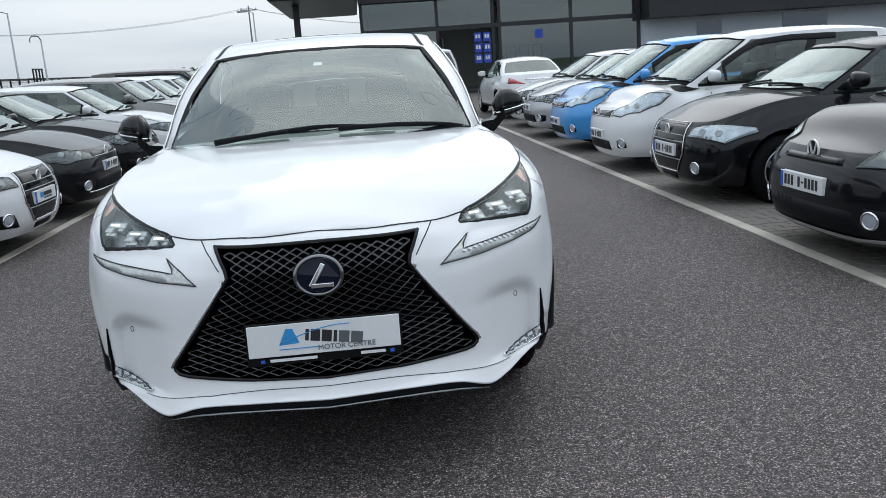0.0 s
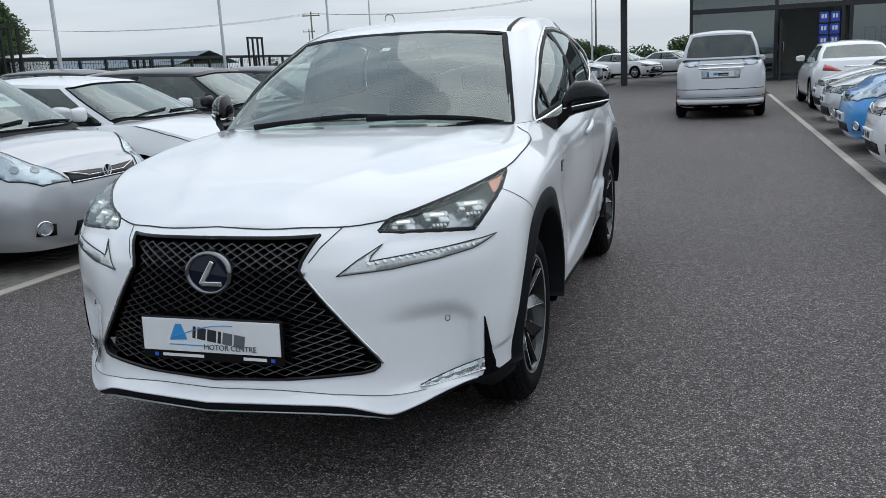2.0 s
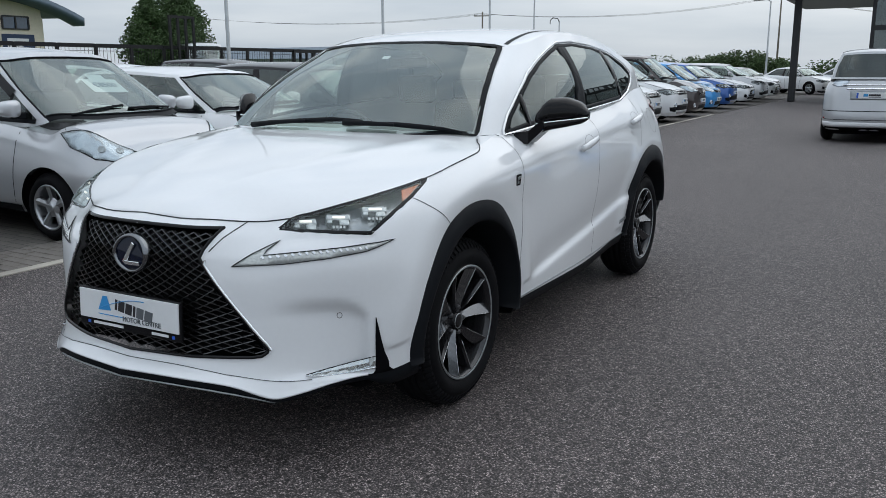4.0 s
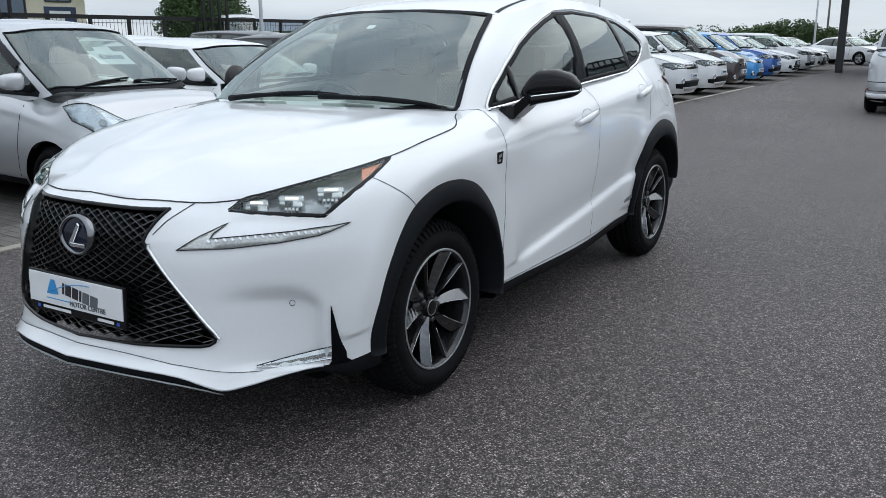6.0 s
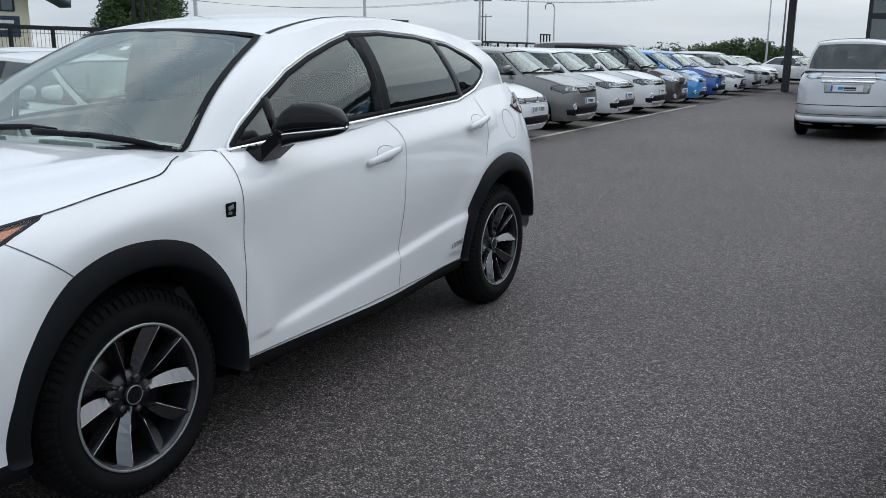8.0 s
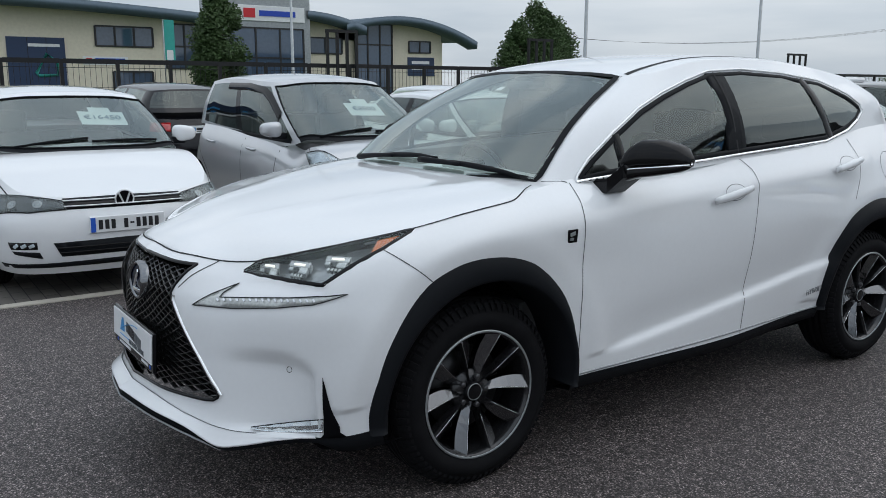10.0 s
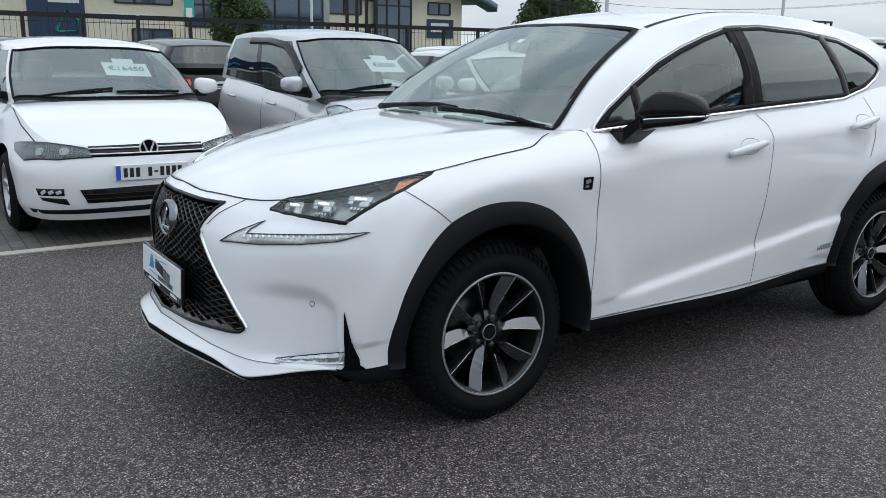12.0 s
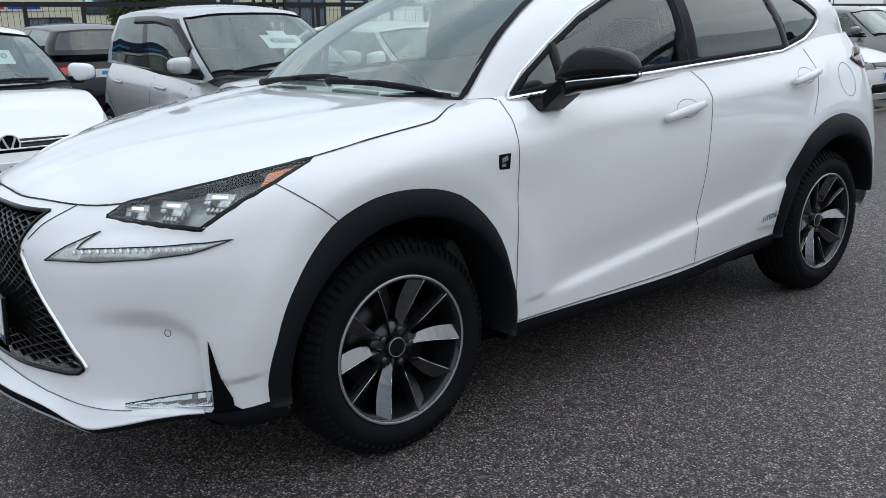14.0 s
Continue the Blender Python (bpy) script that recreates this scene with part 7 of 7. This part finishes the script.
for y in (18.3, 27.6, 37.8):
    lamp_column(FX + 0.5, y, 10.0)
lamp_column(FX - 0.5, 46.0, 5.7, 0.9)
lamp_column(-6.4, 56.0, 5.6, 0.5)
lamp_column(-27.0, 12.2, 7.6, 0.9, 150)
cctv = lamp_column(FX + 0.2, 48.4, 4.3)
put_mesh("swan_neck", *tube([(0, 0, 4.28), (0.12, 0, 4.5), (0.45, 0, 4.55), (0.62, 0, 4.4), (0.62, 0, 4.2)], 0.03, 6), FENCE, cctv)
WOOD = mat("weathered_pole", (0.16, 0.14, 0.12), 0.9, var=0.25, scale=10, bump=0.3)
tops = []
for x, y, h in ((-38, 78, 7.2), (-10.8, 92, 8.8), (-70, 66, 7.5), (14, 110, 7.0), (-58, 118, 7.5)):
    p = thing("power_pole", "weathered wooden power pole with crossarm", "power pole", pose(x, y, 0, 0, 0, 20), "power poles")
    put_mesh("pole", *tube([(0, 0, -0.1), (0, 0, h)], [0.12, 0.07], 8), WOOD, p)
    boxed("crossarm", (-0.9, 0.9, -0.05, 0.05, h - 0.46, h - 0.36), WOOD, p)
    for k in (-0.8, 0.0, 0.8):
        boxed("insulator", (k - 0.05, k + 0.05, -0.05, 0.05, h - 0.36, h - 0.18), GALV, p)
    tops.append((x, y, h - 0.2))
for a, b in ((2, 0), (0, 1), (1, 3)):
    for off in (-0.8, 0.0, 0.8):
        A, B = Vector(tops[a]), Vector(tops[b])
        P = [A.lerp(B, u) + Vector((0, off, -1.0 * 4 * u * (1 - u))) for u in np.linspace(0, 1, 16)]
        tagged(put_mesh("power_cable", *tube(P, 0.009, 4), FENCE, None), "thin black overhead power cable", "cable", "power cables")


# ---- trees ----
def foliage(spots, n, size, rnd, spread):
    """Small folded leaves scattered round spots (centre, radius)."""
    V, F = [], []
    for _ in range(n):
        c, r = spots[rnd.randrange(len(spots))]
        d = Vector((rnd.gauss(0, 1), rnd.gauss(0, 1), rnd.gauss(0, 0.9))).normalized()
        p = Vector(c) + d * r * (rnd.random() ** 0.4)
        s = size * rnd.uniform(0.6, 1.3)
        a = Vector((rnd.gauss(0, 1), rnd.gauss(0, 1), rnd.gauss(0, 0.6))).normalized()
        b = a.cross(Vector((rnd.gauss(0, 1), rnd.gauss(0, 1), rnd.gauss(0, 1)))).normalized()
        fold = a.cross(b) * s * 0.25
        o = len(V)
        V += [p - a * s, p - b * s * 0.5 + fold, p + a * s, p + b * s * 0.5 + fold]
        F += [(o, o + 1, o + 2), (o, o + 2, o + 3)]
    return V, F


def tree(x, y, h, w, seed, cone=True, leaves=15000, name="hornbeam_tree", label="upright leafy hornbeam behind the fence"):
    rnd = random.Random(seed)
    t = thing(name, label, "tree", pose(x, y, -0.05))
    parts = [tube([(0, 0, 0), (0.04, 0, h * 0.3), (0, 0.03, h * 0.6), (0, 0, h * 0.9)], [0.13, 0.10, 0.06, 0.02], 8)]
    spots = []
    for k in range(46):
        z = h * (0.22 + 0.76 * k / 45)
        u = (z / h - 0.22) / 0.78
        r = w / 2 * (math.sin(math.pi * (0.18 + 0.82 * u)) ** 0.7 if cone else math.sin(math.pi * (0.12 + 0.86 * u)) ** 0.6)
        a = rnd.uniform(0, 6.28)
        q = (r * 0.62 * math.cos(a), r * 0.62 * math.sin(a), z)
        spots.append((q, max(0.16, r * rnd.uniform(0.42, 0.66))))
        if k % 3 == 0:
            parts.append(tube([(0, 0, z * 0.85), (q[0] * 0.5, q[1] * 0.5, z * 0.95), q], [0.045, 0.03, 0.012], 5))
    spots += [((rnd.uniform(-0.1, 0.1), rnd.uniform(-0.1, 0.1), h * v), w * 0.16) for v in (0.90, 0.95, 0.99)]
    put_mesh("trunk", *merge(parts), BARK, t)
    put_mesh("crown", *foliage(spots, leaves, 0.065, rnd, 1), LEAFDARK, t, smooth=False)
    return t


tree(-24.0, 8.3, 4.8, 1.85, 3, leaves=19000)
tree(-24.0, 21.9, 4.85, 2.9, 4)
tree(-24.8, 23.5, 4.3, 2.6, 5)
tree(-23.6, 20.6, 4.0, 2.2, 6)
rnd = random.Random(9)
spots = []
for k in range(170):
    x = -150 + 200 * rnd.random()
    y = 128 + 18 * rnd.random()
    hgt = max(0.5, 1.6 + 1.5 * noise.noise((x * 0.05, 3.1, 0.0)) + 0.9 * noise.noise((x * 0.23, 0.7, 2.0)))
    for z in np.arange(0.5, hgt, 0.9):
        spots.append(((x, y, float(z)), 1.3))
tagged(put_mesh("far_hedge", *foliage(spots, 26000, 0.26, rnd, 1), LEAF, None, smooth=False), "distant field hedge and low trees", "hedge", kind="stuff")
spots = []
for k in range(70):
    a = rnd.uniform(-1, 1)
    spots.append(((-10.8 + 4.4 * a, 72 + rnd.uniform(-1.2, 1.2), rnd.uniform(0.4, 2.3 - 1.1 * a * a)), 0.7))
tagged(put_mesh("shrub_bank", *foliage(spots, 24000, 0.11, rnd, 1), LEAF, None, smooth=False), "rounded green shrubs beyond the car park", "shrub", kind="stuff")
spots = []
for k in range(30):
    a = rnd.uniform(-1, 1)
    spots.append(((2.0 + 4.0 * a, 66 + rnd.uniform(-1.2, 1.2), rnd.uniform(0.4, 2.6 - 1.2 * a * a)), 0.7))
tagged(put_mesh("shrub_bank", *foliage(spots, 16000, 0.11, rnd, 1), LEAF, None, smooth=False), "dark green shrubs behind the canopy", "shrub", kind="stuff")

# ---- neighbouring dealership across the boundary ----
NX = -45.0
hall = thing("neighbour_building", "cream two-storey building with curved blue-grey roof", "building")
boxed("main_wall", (NX - 14, NX, -12, 31.6, 0, 5.3), CREAM, hall)
for y0, y1, z0, zp, z1 in ((-16, 16.0, 6.0, 7.0, 6.35), (21.0, 25.0, 7.0, 6.75, 6.1), (23.6, 33.6, 6.2, 6.95, 5.35)):
    V, F = [], []
    n = 24
    for i in range(n + 1):
        u = i / n
        y = y0 + (y1 - y0) * u
        z = z0 + (z1 - z0) * u + (zp - (z0 + z1) / 2) * 4 * u * (1 - u)
        V += [(NX + 1.3, y, z - 0.55), (NX + 1.35, y, z), (NX - 15, y, z + 0.4), (NX + 0.2, y, z - 0.55)]
    for i in range(n):
        for j in ((0, 1), (1, 2), (3, 0)):
            F.append((i * 4 + j[0], i * 4 + j[1], i * 4 + 4 + j[1], i * 4 + 4 + j[0]))
    put_mesh("curved_roof", V, F, SLATE, hall)
    V, F = [], []
    for i in range(n + 1):
        u = i / n
        y = y0 + (y1 - y0) * u
        if y > 31.6:
            break
        z = z0 + (z1 - z0) * u + (zp - (z0 + z1) / 2) * 4 * u * (1 - u)
        V += [(NX + 0.01, y, 5.2), (NX + 0.01, y, max(5.21, z - 0.5))]
    put_mesh("gable_wall", V, [(2 * i, 2 * i + 2, 2 * i + 3, 2 * i + 1) for i in range(len(V) // 2 - 1)], CREAM, hall, smooth=False)
boxed("sign_tower", (NX - 2, NX + 1.2, 15.6, 21.2, 0, 7.75), GALV, hall, bevel=0.05)


def glazing(y0, y1, z0, z1, nx, nz, x):
    g = boxed("window", (x - 0.05, x + 0.03, y0, y1, z0, z1), PANEGLASS, hall)
    for k in range(nx + 1):
        y = y0 + (y1 - y0) * k / nx
        boxed("window_bar", (x + 0.02, x + 0.08, y - 0.05, y + 0.05, z0, z1), CHARCOAL, g)
    for k in range(nz + 1):
        z = z0 + (z1 - z0) * k / nz
        boxed("window_bar", (x + 0.02, x + 0.075, y0, y1, z - 0.05, z + 0.05), CHARCOAL, g)


hall.scale = (1, 1, 0.86)
glazing(16.2, 20.7, 1.8, 5.7, 3, 2, NX + 1.2)
glazing(21.6, 23.9, 4.2, 5.3, 2, 1, NX)
glazing(24.7, 27.4, 0.2, 6.5, 3, 4, NX + 0.3)
glazing(28.9, 30.6, 4.45, 5.3, 2, 1, NX)
glazing(9.2, 12.2, 4.3, 5.5, 3, 1, NX)
glazing(12.9, 15.0, 3.0, 5.8, 2, 2, NX)
glazing(-6.0, 3.0, 4.3, 5.5, 6, 1, NX)
sign = boxed("tower_sign", (NX + 1.2, NX + 1.28, 16.4, 20.8, 6.15, 7.15), PLATE, hall, bevel=0.02)
boxed("sign_mark", (NX + 1.28, NX + 1.31, 17.0, 17.7, 6.35, 6.95), SIGNRED, sign, m=None)
boxed("sign_mark", (NX + 1.28, NX + 1.31, 17.95, 20.2, 6.48, 6.84), SIGNBLUE, sign)
board = boxed("wall_sign", (NX, NX + 0.06, 28.8, 30.9, 2.7, 4.1), SIGNNAVY, hall)
for a, b, z in ((29.1, 30.5, 3.6), (29.1, 30.1, 3.15)):
    boxed("sign_mark", (NX + 0.06, NX + 0.075, a, b, z, z + 0.22), PLATE, board)
board = boxed("sign_board", (FX - 3, FX - 2.94, -4.5, -0.5, -0.1, 3.3), SIGNNAVY, None)
tagged(board, "dark blue sign board with pale marks beyond the fence", "sign")
for z in (1.9, 2.4):
    boxed("sign_mark", (FX - 2.94, FX - 2.925, -3.6, -1.6, z, z + 0.25), CYANINK, board)
entry = boxed("entrance_panel", (NX, NX + 0.07, 4.9, 7.65, 0.0, 4.7), SIGNNAVY, hall)
for y in (5.85, 6.75):
    boxed("panel_joint", (NX + 0.07, NX + 0.075, y, y + 0.03, 0, 4.7), SEAM, entry)
put_mesh("entrance_mark", *tube([(NX + 0.09, y, z) for y, z in ((6.2, 2.6), (6.75, 3.75), (7.25, 3.2), (7.2, 2.5), (6.3, 2.45))], 0.09, 4, True), TEAL, entry)
boxed("sign_mark", (NX + 0.07, NX + 0.08, 5.9, 7.4, 4.15, 4.33), PLATE, entry)
ws = boxed("wall_sign", (NX, NX + 0.06, 8.5, 10.8, 3.15, 3.65), PLATE, hall)
boxed("sign_mark", (NX + 0.06, NX + 0.075, 8.65, 8.95, 3.28, 3.55), SIGNRED, ws)
boxed("sign_mark", (NX + 0.06, NX + 0.075, 9.1, 10.65, 3.28, 3.55), SIGNBLUE, ws)
glazing(10.0, 12.1, 0.2, 2.75, 2, 1, NX)
flag = thing("banner_flag", "green and white banner on a slim pole", "banner", pose(NX + 4, 11.6, 0))
put_mesh("banner_pole", *tube([(0, 0, -0.1), (0, 0, 4.9)], 0.03, 6), GALV, flag)
boxed("banner_cloth", (-0.01, 0.01, 0.04, 0.55, 2.9, 4.9), TEAL, flag)
boxed("banner_mark", (0.01, 0.014, 0.12, 0.45, 2.9, 3.4), PLATE, flag)
far_hall = thing("far_shed", "long low grey shed on the skyline", "building")
boxed("shed_wall", (-75, -52, 74, 84, 0, 2.6), RENDER, far_hall)
V = [(-76, 73, 2.6), (-51, 73, 2.6), (-51, 79, 4.0), (-76, 79, 4.0), (-76, 85, 2.6), (-51, 85, 2.6)]
put_mesh("shed_roof", V, [(0, 1, 2, 3), (3, 2, 5, 4)], SLATE, far_hall, smooth=False)

# ---- paving blocks nearest the lane ----
bm = bmesh.new()
box(bm, -0.0965, 0.0965, -0.0465, 0.0465, -0.05, 0.0, 0.006)
bmesh.ops.recalc_face_normals(bm, faces=bm.faces)
block_me = bpy.data.meshes.new("paving_block")
bm.to_mesh(block_me)
bm.free()
block_me.materials.append(BLOCK)
rnd = random.Random(5)
for host, x0, sgn, y0, rows in ((pave_right, LINE_R + 0.20, 1, 0.6, 50), (pave_left, LINE_L - 0.20, -1, 0.0, 36)):
    for j in range(rows):
        row = [(0.1 + 0.2 * k, 1.0) for k in range(3)] if j % 2 == 0 else [(0.05, 0.48), (0.2, 1.0), (0.4, 1.0), (0.55, 0.48)]
        for dx, sc in row:
            o = new("paving_block", block_me)
            o.parent = host
            o.matrix_basis = pose(x0 + sgn * (dx - 0.1), y0 + 0.1 * j, (0.004 if sgn > 0 else 0.006 + RISE * dx) + rnd.uniform(-0.002, 0.002), rnd.uniform(-0.6, 0.6), rnd.uniform(-0.6, 0.6) + (1.26 if sgn < 0 else 0), rnd.uniform(-0.8, 0.8)) @ Matrix.Diagonal((sc, 1, 1, 1))
